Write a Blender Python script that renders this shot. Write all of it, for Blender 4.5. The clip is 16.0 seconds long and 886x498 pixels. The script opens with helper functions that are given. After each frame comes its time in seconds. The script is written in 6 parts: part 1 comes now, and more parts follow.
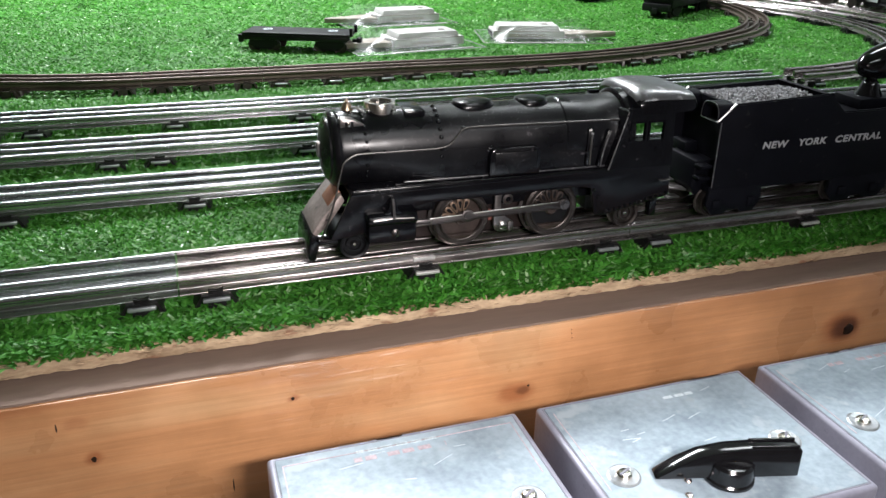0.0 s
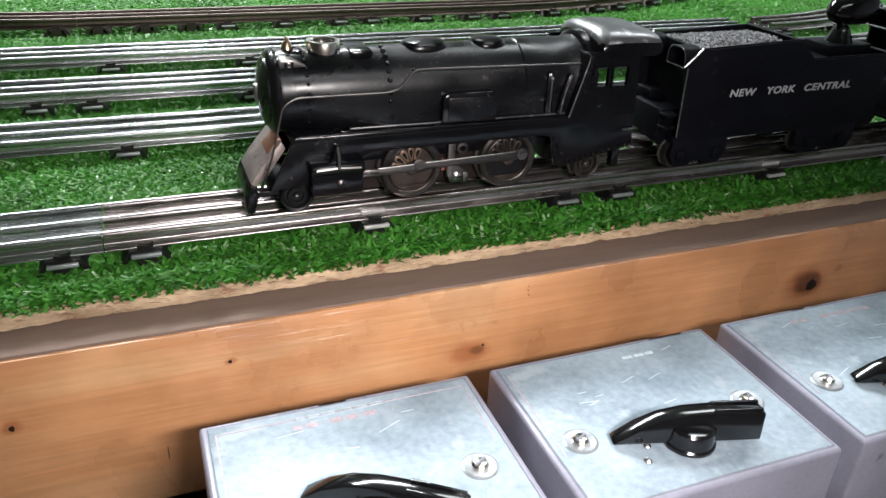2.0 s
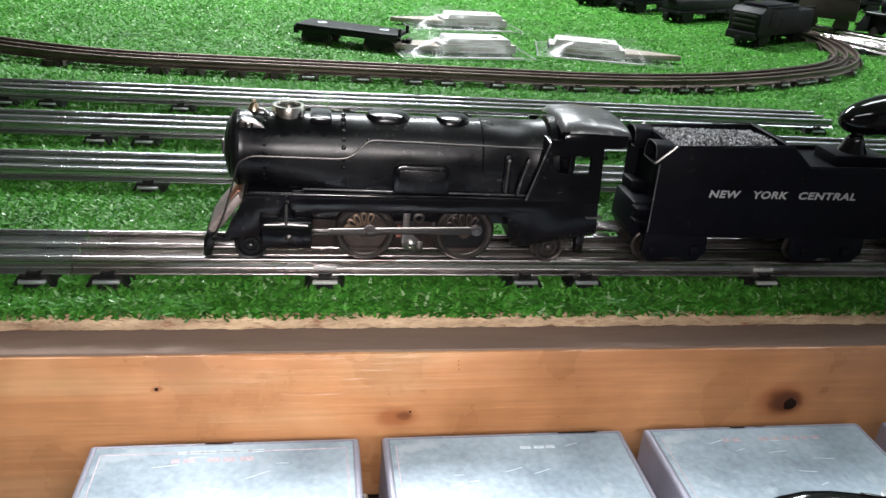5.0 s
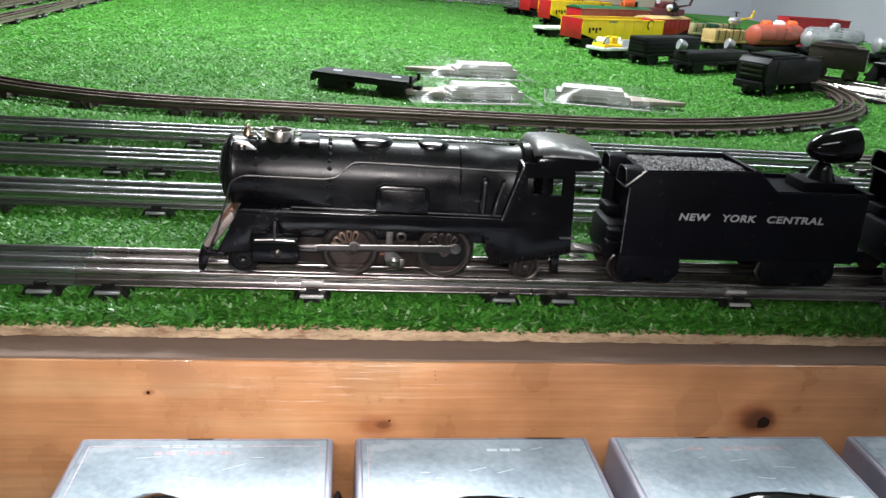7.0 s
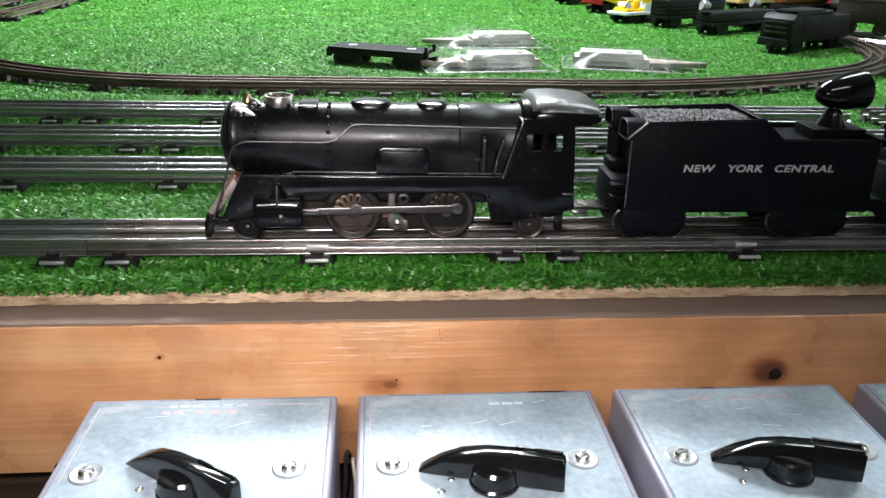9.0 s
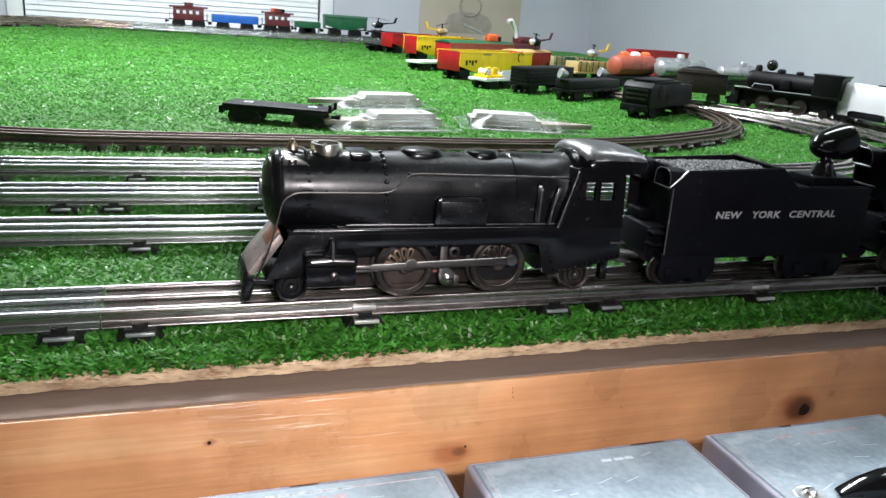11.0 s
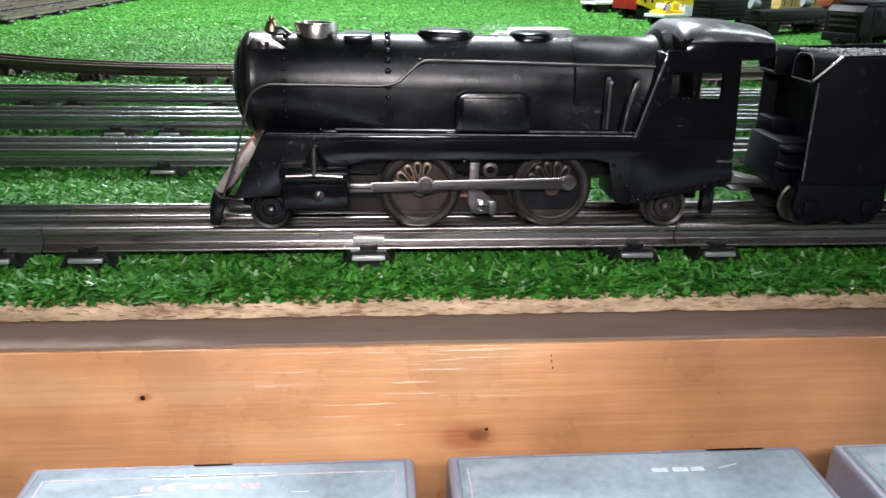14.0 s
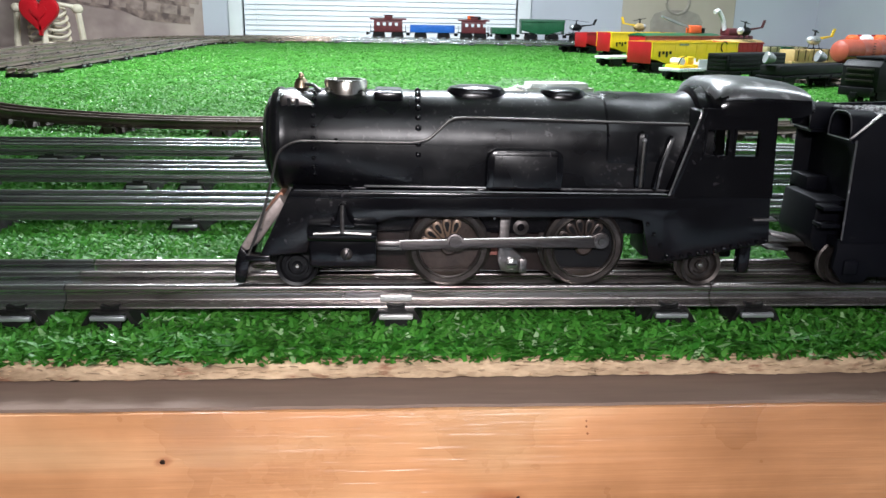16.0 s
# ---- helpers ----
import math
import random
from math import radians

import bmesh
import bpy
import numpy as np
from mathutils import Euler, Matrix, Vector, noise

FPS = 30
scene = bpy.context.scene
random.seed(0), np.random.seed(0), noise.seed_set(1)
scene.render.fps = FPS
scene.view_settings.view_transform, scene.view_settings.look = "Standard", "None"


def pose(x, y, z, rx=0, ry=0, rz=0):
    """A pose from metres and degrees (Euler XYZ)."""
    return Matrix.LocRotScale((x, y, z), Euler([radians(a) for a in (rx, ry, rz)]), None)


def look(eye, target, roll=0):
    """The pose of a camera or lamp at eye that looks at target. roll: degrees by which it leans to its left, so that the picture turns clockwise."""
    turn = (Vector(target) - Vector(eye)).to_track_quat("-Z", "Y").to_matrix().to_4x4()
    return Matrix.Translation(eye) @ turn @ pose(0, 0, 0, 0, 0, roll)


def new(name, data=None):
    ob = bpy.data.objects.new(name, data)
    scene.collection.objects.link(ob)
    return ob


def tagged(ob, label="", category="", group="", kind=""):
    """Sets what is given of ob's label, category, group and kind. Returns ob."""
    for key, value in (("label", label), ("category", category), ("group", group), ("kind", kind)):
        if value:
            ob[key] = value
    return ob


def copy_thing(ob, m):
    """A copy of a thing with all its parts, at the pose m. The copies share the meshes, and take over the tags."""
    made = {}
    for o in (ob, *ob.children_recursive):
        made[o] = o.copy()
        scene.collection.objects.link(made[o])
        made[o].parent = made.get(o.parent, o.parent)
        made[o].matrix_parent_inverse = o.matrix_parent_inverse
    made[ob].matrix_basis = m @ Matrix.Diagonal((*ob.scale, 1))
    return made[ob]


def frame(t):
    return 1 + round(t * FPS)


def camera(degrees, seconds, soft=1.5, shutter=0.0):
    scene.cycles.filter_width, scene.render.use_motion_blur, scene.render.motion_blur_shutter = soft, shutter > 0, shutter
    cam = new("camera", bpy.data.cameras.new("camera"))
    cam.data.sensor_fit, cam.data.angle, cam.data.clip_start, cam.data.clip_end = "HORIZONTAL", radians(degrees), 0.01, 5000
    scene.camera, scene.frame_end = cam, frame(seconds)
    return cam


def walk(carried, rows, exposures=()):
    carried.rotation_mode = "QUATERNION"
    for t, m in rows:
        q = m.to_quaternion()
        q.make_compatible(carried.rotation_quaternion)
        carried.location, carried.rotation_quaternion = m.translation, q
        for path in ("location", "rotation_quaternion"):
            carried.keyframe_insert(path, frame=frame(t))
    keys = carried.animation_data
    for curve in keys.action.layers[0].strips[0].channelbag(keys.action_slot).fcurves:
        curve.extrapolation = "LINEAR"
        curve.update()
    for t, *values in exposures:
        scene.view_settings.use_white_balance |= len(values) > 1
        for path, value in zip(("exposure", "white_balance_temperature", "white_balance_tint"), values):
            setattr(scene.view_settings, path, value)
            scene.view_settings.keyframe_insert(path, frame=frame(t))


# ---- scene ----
cam = camera(58.88, 16.0)
PATH = [
    (0, (-0.1155, -0.3686, 0.1920), (0.4765, 1.3535, -0.6350), 1.2),
    (0.5, (-0.1131, -0.3636, 0.1863), (0.4718, 1.3470, -0.6691), 1.6),
    (1, (-0.1085, -0.3600, 0.1838), (0.4727, 1.3324, -0.7094), 1.7),
    (1.5, (-0.1040, -0.3572, 0.1840), (0.5120, 1.3044, -0.7433), 2.4),
    (2, (-0.1017, -0.3496, 0.1816), (0.5626, 1.2908, -0.7500), 2.6),
    (2.5, (-0.1062, -0.3424, 0.1807), (0.5462, 1.3221, -0.7158), 3.0),
    (3, (-0.1034, -0.3456, 0.1803), (0.4912, 1.3544, -0.6895), 3.7),
    (3.5, (-0.0908, -0.3571, 0.1853), (0.4370, 1.3792, -0.6555), 2.3),
    (4, (-0.0757, -0.3660, 0.1903), (0.4277, 1.3928, -0.6180), 2.5),
    (4.5, (-0.0348, -0.3749, 0.1883), (0.3784, 1.4219, -0.5868), 2.8),
    (4.7, (-0.0173, -0.3769, 0.2007), (0.3350, 1.4022, -0.6422), 4.5),
    (6.8, (0.0126, -0.4103, 0.1917), (0.2820, 1.4413, -0.5149), 4.7),
    (7, (0.0158, -0.4129, 0.1926), (0.2719, 1.4383, -0.5197), 4.4),
    (7.5, (0.0235, -0.4243, 0.1946), (0.2593, 1.4299, -0.5170), 4.1),
    (8, (0.0289, -0.4310, 0.1958), (0.2634, 1.4242, -0.5138), 3.5),
    (8.5, (0.0301, -0.4338, 0.1951), (0.2537, 1.4278, -0.5010), 2.9),
    (9, (0.0334, -0.4196, 0.1841), (0.2029, 1.4199, -0.5824), 1.6),
    (9.5, (0.0480, -0.4107, 0.1893), (0.1256, 1.4371, -0.5720), 0.7),
    (9.7, (0.0569, -0.4048, 0.1855), (0.0935, 1.4798, -0.4831), 4.2),
    (11.8, (-0.1646, -0.3553, 0.1538), (0.6776, 1.3566, -0.4464), 2.2),
    (12, (-0.1484, -0.3492, 0.1488), (0.6576, 1.3764, -0.4616), 2.7),
    (12.5, (-0.0593, -0.3362, 0.1217), (0.4177, 1.5014, -0.5074), 2.9),
    (13, (-0.0082, -0.3175, 0.1124), (0.1784, 1.5603, -0.5502), 2.9),
    (13.5, (-0.0027, -0.3001, 0.1166), (0.1650, 1.5759, -0.5560), 1.8),
    (14, (0.0052, -0.3018, 0.1192), (0.1609, 1.5662, -0.5780), 1.1),
    (14.5, (0.0031, -0.3036, 0.1156), (0.1324, 1.5834, -0.5345), 1.1),
    (15, (0.0060, -0.3023, 0.1201), (0.1110, 1.6001, -0.4881), 0.8),
    (15.5, (0.0034, -0.2975, 0.1235), (0.1102, 1.6082, -0.4739), 0.6),
    (16, (-0.0011, -0.2935, 0.1200), (0.1256, 1.6170, -0.4577), 1.1),
]
walk(cam, [(t, look(eye, target, roll)) for t, eye, target, roll in PATH], [(0, -0.06, 6350, 10), (7.5, 0.0, 6350, 10), (13, 0.08, 6150, 10), (16, 0.10, 6080, 10)])

# ---- light ----
world = bpy.data.worlds.new("room_air")
scene.world = world
world.use_nodes = True
world.node_tree.nodes["Background"].inputs[0].default_value = (0.75, 0.82, 1.0, 1)
world.node_tree.nodes["Background"].inputs[1].default_value = 0.03


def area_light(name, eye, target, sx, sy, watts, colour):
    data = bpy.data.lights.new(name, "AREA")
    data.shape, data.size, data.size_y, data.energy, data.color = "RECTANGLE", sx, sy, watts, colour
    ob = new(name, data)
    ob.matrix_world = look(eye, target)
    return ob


CEIL = 1.45
# Third lamp is an added fill behind the camera, for the beam front.
LAMPS = ((-0.10, 1.50, 86, (0.96, 0.985, 1.0)), (1.10, 0.60, 9, (0.95, 0.98, 1.0)), (0.3, -1.3, 2.5, (1.0, 0.97, 0.94)))
LAMP_X, LAMP_Y = 1.10, 0.26
for lx, ly, watts, tone in LAMPS:
    area_light("ceiling_light_lamp", (lx, ly, CEIL - 0.075), (lx, ly, 0), LAMP_X, LAMP_Y, watts, tone)
# Added fixed fill near the camera, in place of light that moved with it.
camera_fill = area_light("camera_fill_light", (-0.005, -0.425, 0.225), (-0.005, -0.05, -0.075), 0.12, 0.02, 0.66, (1.0, 0.92, 0.89))
camera_fill.data.spread = radians(85)


# ---- materials ----
def material(name, base, rough=0.5, metal=0.0, vary=0.25, scale=60.0, fine=900.0, bump=0.1, bump_size=0.0004, tint=None, wear=0.0,
             wear_colour=(0.4, 0.4, 0.4), island=0.0, random=0.0, spec=0.5, coat=0.0, stretch=(1, 1, 1), rough_vary=0.15):
    """A surface with coarse stains, fine grain, relief and optional worn spots."""
    m = bpy.data.materials.new(name)
    m.use_nodes = True
    nt = m.node_tree
    n, link = nt.nodes, nt.links.new
    bsdf = n["Principled BSDF"]
    co = n.new("ShaderNodeTexCoord")
    mp = n.new("ShaderNodeMapping")
    mp.inputs["Scale"].default_value = stretch
    link(co.outputs["Object"], mp.inputs[0])

    def noise_tex(sc, detail):
        t = n.new("ShaderNodeTexNoise")
        t.inputs["Scale"].default_value, t.inputs["Detail"].default_value = sc, detail
        link(mp.outputs[0], t.inputs["Vector"])
        return t

    coarse, grain = noise_tex(scale, 5), noise_tex(fine, 3)
    add = n.new("ShaderNodeMath")
    add.operation = "MULTIPLY_ADD"
    link(grain.outputs["Fac"], add.inputs[0])
    add.inputs[1].default_value = 0.45
    link(coarse.outputs["Fac"], add.inputs[2])
    ramp = n.new("ShaderNodeMapRange")
    ramp.inputs[1].default_value, ramp.inputs[2].default_value = 0.45, 1.0
    link(add.outputs[0], ramp.inputs[0])
    mix = n.new("ShaderNodeMix")
    mix.data_type = "RGBA"
    lo = [c * (1 - vary) for c in base]
    hi = [min(1, c * (1 + vary)) for c in (tint or base)]
    mix.inputs[6].default_value, mix.inputs[7].default_value = (*lo, 1), (*hi, 1)
    link(ramp.outputs[0], mix.inputs[0])
    out = mix.outputs[2]
    if island or random:
        if island:
            g = n.new("ShaderNodeNewGeometry").outputs["Random Per Island"]
        else:
            g = n.new("ShaderNodeObjectInfo").outputs["Random"]
        amount = island or random
        r = n.new("ShaderNodeMapRange")
        r.inputs[3].default_value, r.inputs[4].default_value = 1 - amount, 1 + amount
        link(g, r.inputs[0])
        h = n.new("ShaderNodeHueSaturation")
        link(out, h.inputs["Color"])
        link(r.outputs[0], h.inputs["Value"])
        out = h.outputs[0]
    if wear:
        wn = noise_tex(scale * 3.1, 6)
        wr = n.new("ShaderNodeMapRange")
        wr.inputs[1].default_value, wr.inputs[2].default_value = 0.68 - wear * 0.2, 0.80 - wear * 0.2
        link(wn.outputs["Fac"], wr.inputs[0])
        wm = n.new("ShaderNodeMix")
        wm.data_type = "RGBA"
        link(wr.outputs[0], wm.inputs[0])
        link(out, wm.inputs[6])
        wm.inputs[7].default_value = (*wear_colour, 1)
        out = wm.outputs[2]
    link(out, bsdf.inputs["Base Color"])
    rr = n.new("ShaderNodeMapRange")
    rr.inputs[3].default_value, rr.inputs[4].default_value = max(0.03, rough - rough_vary), min(1, rough + rough_vary)
    link(coarse.outputs["Fac"], rr.inputs[0])
    link(rr.outputs[0], bsdf.inputs["Roughness"])
    bsdf.inputs["Metallic"].default_value = metal
    bsdf.inputs["Specular IOR Level"].default_value = spec
    bsdf.inputs["Coat Weight"].default_value = coat
    bsdf.inputs["Coat Roughness"].default_value = 0.2
    if bump:
        b = n.new("ShaderNodeBump")
        b.inputs["Strength"].default_value, b.inputs["Distance"].default_value = bump, bump_size
        link(add.outputs[0], b.inputs["Height"])
        link(b.outputs[0], bsdf.inputs["Normal"])
    return m


def plain(name, base, rough=0.5, metal=0.0, **kw):
    return material(name, base, rough, metal, vary=kw.pop("vary", 0.15), **kw)


def enamel_material(name, smooth, dull, speck):
    """Old black enamel on a casting: a gently uneven skin, dulled patches and small rubbed grey specks."""
    m = bpy.data.materials.new(name)
    m.use_nodes = True
    n, link = m.node_tree.nodes, m.node_tree.links.new
    bsdf = n["Principled BSDF"]
    co = n.new("ShaderNodeTexCoord")

    def noise_tex(sc, detail):
        t = n.new("ShaderNodeTexNoise")
        t.inputs["Scale"].default_value, t.inputs["Detail"].default_value = sc, detail
        link(co.outputs["Object"], t.inputs["Vector"])
        return t.outputs["Fac"]

    def ranged(value, lo, hi, a=0.0, b=1.0):
        r = n.new("ShaderNodeMapRange")
        for i, v in enumerate((lo, hi, a, b)):
            r.inputs[i + 1].default_value = v
        link(value, r.inputs[0])
        return r.outputs[0]

    patches, specks, skin = noise_tex(38, 4), noise_tex(520, 3), noise_tex(75, 3)
    spots = n.new("ShaderNodeMath")
    spots.operation = "MULTIPLY"
    link(ranged(specks, speck, speck + 0.08), spots.inputs[0])
    link(ranged(patches, 0.52, 0.64), spots.inputs[1])
    mix = n.new("ShaderNodeMix")
    mix.data_type = "RGBA"
    mix.inputs[6].default_value, mix.inputs[7].default_value = (0.0034, 0.0034, 0.0046, 1), (0.050, 0.045, 0.050, 1)
    link(spots.outputs[0], mix.inputs[0])
    link(mix.outputs[2], bsdf.inputs["Base Color"])
    link(ranged(patches, 0.35, 0.68, smooth, dull), bsdf.inputs["Roughness"])
    bsdf.inputs["Specular IOR Level"].default_value = 0.42
    b = n.new("ShaderNodeBump")
    b.inputs["Strength"].default_value, b.inputs["Distance"].default_value = 0.25, 0.0008
    link(skin, b.inputs["Height"])
    b2 = n.new("ShaderNodeBump")
    b2.inputs["Strength"].default_value, b2.inputs["Distance"].default_value = 0.12, 0.0002
    link(specks, b2.inputs["Height"])
    link(b.outputs[0], b2.inputs["Normal"])
    link(b2.outputs[0], bsdf.inputs["Normal"])
    return m


M_BLACK = enamel_material("black_enamel_cast", 0.13, 0.30, 0.62)
M_DULL = enamel_material("dulled_black_enamel", 0.20, 0.44, 0.595)
# Worn grey enamel; also colours the drawn highlights on edges.
M_ROOF = material("worn_glint_enamel", (0.050, 0.050, 0.054), 0.36, 0.0, 0.30, 70, 500, 0.35, 0.0006, wear=0.5, wear_colour=(0.25, 0.25, 0.26), spec=1.0, coat=0.8)
M_SATIN = material("satin_black_plastic", (0.006, 0.006, 0.007), 0.42, 0, 0.3, 60, 900, 0.1, 0.0003, spec=0.25)
M_GLOSS = material("gloss_black_bakelite", (0.006, 0.006, 0.007), 0.12, 0, 0.3, 50, 700, 0.03, 0.0003, spec=0.6, rough_vary=0.06)
M_TENDER = material("dull_black_plastic", (0.0034, 0.0036, 0.0060), 0.5, 0, 0.3, 50, 800, 0.1, 0.0003, spec=0.11, wear=0.06, wear_colour=(0.02, 0.02, 0.02))
M_RAIL = material("tinplate_rail", (0.345, 0.355, 0.35), 0.22, 0.96, 0.22, 40, 800, 0.05, 0.0002, wear=0.3, wear_colour=(0.16, 0.15, 0.14), stretch=(0.15, 1, 1), rough_vary=0.08)
M_WORN = material("stained_tinplate_rail", (0.345, 0.315, 0.305), 0.25, 0.97, 0.35, 50, 800, 0.1, 0.0003, wear=0.55, wear_colour=(0.12, 0.098, 0.09), stretch=(0.15, 1, 1), rough_vary=0.1)
# Brown reflected from the wall and poster is put into this rail colour.
M_WARM_REFLECT = material("warm_reflect_tinplate_rail", (0.40, 0.31, 0.26), 0.26, 1.0, 0.3, 40, 800, 0.06, 0.0002, wear=0.3, wear_colour=(0.14, 0.10, 0.085), stretch=(0.2, 1, 1))
M_RUST = material("browned_rail", (0.11, 0.085, 0.07), 0.45, 0.7, 0.4, 60, 700, 0.3, 0.0004, wear=0.35, wear_colour=(0.07, 0.045, 0.035), stretch=(0.3, 1, 1))
M_TIE = material("blackened_steel_tie", (0.018, 0.018, 0.018), 0.4, 0.6, 0.4, 80, 900, 0.2, 0.0004, wear=0.25, wear_colour=(0.06, 0.055, 0.05))
M_TIEB = material("brown_steel_tie", (0.05, 0.04, 0.033), 0.5, 0.4, 0.4, 80, 900, 0.2, 0.0004)
M_PAD = material("bright_rail_pad", (0.72, 0.71, 0.70), 0.35, 0.6, 0.2, 100, 900, 0.1, 0.0003)
M_WASHER = material("dull_zinc_washer", (0.40, 0.42, 0.44), 0.38, 0.7, 0.25, 100, 900, 0.1, 0.0003)
M_STEEL = material("brushed_steel", (0.5, 0.49, 0.48), 0.3, 1.0, 0.25, 90, 1200, 0.15, 0.0002, wear=0.2, wear_colour=(0.3, 0.28, 0.26), stretch=(0.3, 1, 3))
M_NICKEL = material("nickel_plate", (0.82, 0.77, 0.70), 0.22, 1.0, 0.2, 120, 900, 0.06, 0.0002)
M_BRASS = material("aged_brass", (0.46, 0.36, 0.25), 0.34, 1.0, 0.3, 150, 900, 0.1, 0.0002)
M_DRIVER = material("oily_brown_wheel", (0.048, 0.035, 0.030), 0.36, 0.3, 0.5, 120, 900, 0.3, 0.0004, wear=0.3, wear_colour=(0.085, 0.068, 0.060))
M_SPOKE = material("rubbed_brown_spoke", (0.20, 0.135, 0.095), 0.4, 0.3, 0.4, 120, 900, 0.2, 0.0003)
M_TYRE = material("worn_steel_tread", (0.065, 0.056, 0.052), 0.36, 0.8, 0.4, 120, 900, 0.2, 0.0003)
M_COPPER = material("bare_copper_patch", (0.36, 0.17, 0.11), 0.5, 0.6, 0.3, 120, 800, 0.2, 0.0004)
M_PEWTER = material("bare_cast_pilot", (0.34, 0.285, 0.265), 0.5, 0.5, 0.4, 90, 600, 0.35, 0.0006, wear=0.35, wear_colour=(0.05, 0.05, 0.05))
M_REDBROWN = material("dark_red_motor_frame", (0.22, 0.085, 0.07), 0.5, 0.2, 0.4, 120, 800, 0.2, 0.0004)
M_COAL = material("grey_flecked_coal", (0.22, 0.22, 0.23), 0.4, 0, 0.5, 300, 1500, 0.5, 0.0008, island=0.75)
M_WHITE = plain("white_lettering", (0.42, 0.42, 0.43), 0.6)
M_LID = material("galvanised_lid", (0.222, 0.288, 0.345), 0.42, 0.05, 0.27, 30, 300, 0.08, 0.0003, tint=(0.33, 0.40, 0.455), wear=0.46, wear_colour=(0.39, 0.45, 0.495), rough_vary=0.16, spec=0.4)
M_CASE = material("lilac_grey_case", (0.30, 0.30, 0.37), 0.42, 0.2, 0.15, 40, 500, 0.2, 0.0003, wear=0.08, wear_colour=(0.12, 0.12, 0.14))
M_PRINT_R = plain("faded_red_print", (0.46, 0.375, 0.41), 0.5, vary=0.3, scale=500)
M_PRINT_W = plain("faded_white_print", (0.60, 0.67, 0.72), 0.45, vary=0.2, scale=500)
M_PRINT_D = plain("dark_scuff", (0.20, 0.20, 0.24), 0.5)
M_TURF_BASE = material("turf_backing", (0.060, 0.25, 0.030), 0.8, 0, 0.3, 60, 900, 0.5, 0.001)
M_OSB = material("raw_chipboard_edge", (0.40, 0.275, 0.165), 0.85, 0, 0.28, 90, 900, 0.7, 0.0012, tint=(0.52, 0.385, 0.25), wear=0.52, wear_colour=(0.24, 0.115, 0.065), stretch=(0.3, 1, 1))
M_CHIP = material("pale_wood_splinter", (0.43, 0.30, 0.19), 0.85, 0, 0.3, 200, 900, 0.3, 0.0006, island=0.25)
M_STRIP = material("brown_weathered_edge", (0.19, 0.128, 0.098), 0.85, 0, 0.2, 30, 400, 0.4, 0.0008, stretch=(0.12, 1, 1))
M_WALL = material("pale_grey_paint", (0.47, 0.49, 0.545), 0.75, 0, 0.05, 4, 200, 0.1, 0.001)
# Unseen walls, ceiling and floor kept dark so the black enamel reflects less.
M_WALL2 = material("dark_unseen_wall", (0.10, 0.085, 0.07), 0.7, 0, 0.2, 4, 200, 0.1, 0.001)
M_CEIL = material("tan_ceiling_board", (0.34, 0.33, 0.31), 0.85, 0, 0.08, 6, 200, 0.2, 0.001)
M_FLOOR = material("dull_grey_carpet", (0.16, 0.15, 0.15), 0.95, 0, 0.3, 20, 600, 0.6, 0.002)
M_TRIM = material("white_gloss_trim", (0.78, 0.80, 0.83), 0.4, 0, 0.05, 10, 300, 0.05, 0.0005)
M_BLIND = material("white_vinyl_slat", (0.70, 0.74, 0.77), 0.45, 0, 0.04, 10, 300, 0.03, 0.0005, random=0.04)
M_SHELF = material("dark_gap_shelf", (0.05, 0.032, 0.022), 0.6, 0, 0.4, 20, 300, 0.3, 0.001, stretch=(0.2, 1, 1))
M_HANDRAIL = material("dull_steel_wire", (0.12, 0.115, 0.11), 0.4, 0.9, 0.3)
M_WIRE = material("black_wire", (0.015, 0.015, 0.016), 0.45, 0, 0.3)
M_WIRE_W = material("pale_wire", (0.6, 0.52, 0.46), 0.5, 0, 0.2)
M_RED = material("red_car_paint", (0.34, 0.008, 0.012), 0.4, 0, 0.2, 40, 500, 0.1, 0.0004)
M_YELLOW = material("yellow_car_paint", (0.95, 0.60, 0.012), 0.42, 0, 0.12, 40, 500, 0.1, 0.0004)
M_GREEN = material("green_car_paint", (0.012, 0.088, 0.036), 0.4, 0, 0.2, 40, 500, 0.1, 0.0004)
M_BLUE = material("blue_car_paint", (0.02, 0.11, 0.42), 0.4, 0, 0.2, 40, 500, 0.1, 0.0004)
M_MAROON = material("maroon_caboose_paint", (0.10, 0.020, 0.024), 0.45, 0, 0.2, 40, 500, 0.1, 0.0004)
M_ORANGE = material("orange_car_paint", (0.72, 0.12, 0.03), 0.42, 0, 0.2, 40, 500, 0.1, 0.0004)
M_TERRA = material("brick_red_car_paint", (0.36, 0.075, 0.045), 0.45, 0, 0.2, 40, 500, 0.1, 0.0004)
M_TAN = material("tan_wood_load", (0.42, 0.30, 0.12), 0.6, 0, 0.25, 60, 600, 0.3, 0.0005)
M_OCHRE = material("olive_plank_load", (0.30, 0.27, 0.14), 0.6, 0, 0.25, 60, 600, 0.3, 0.0005)
M_SILVER = material("silver_car_paint", (0.36, 0.37, 0.38), 0.32, 0.5, 0.15, 60, 500, 0.1, 0.0004)
M_DWHITE = material("white_shell_paint", (0.72, 0.73, 0.74), 0.35, 0, 0.06, 40, 500, 0.05, 0.0004)
M_BROWN = material("dark_brown_car_paint", (0.026, 0.019, 0.013), 0.5, 0, 0.3, 60, 500, 0.2, 0.0004)
M_DGREY = material("dark_grey_plastic", (0.006, 0.006, 0.007), 0.5, 0, 0.3, 60, 500, 0.2, 0.0004, spec=0.25)
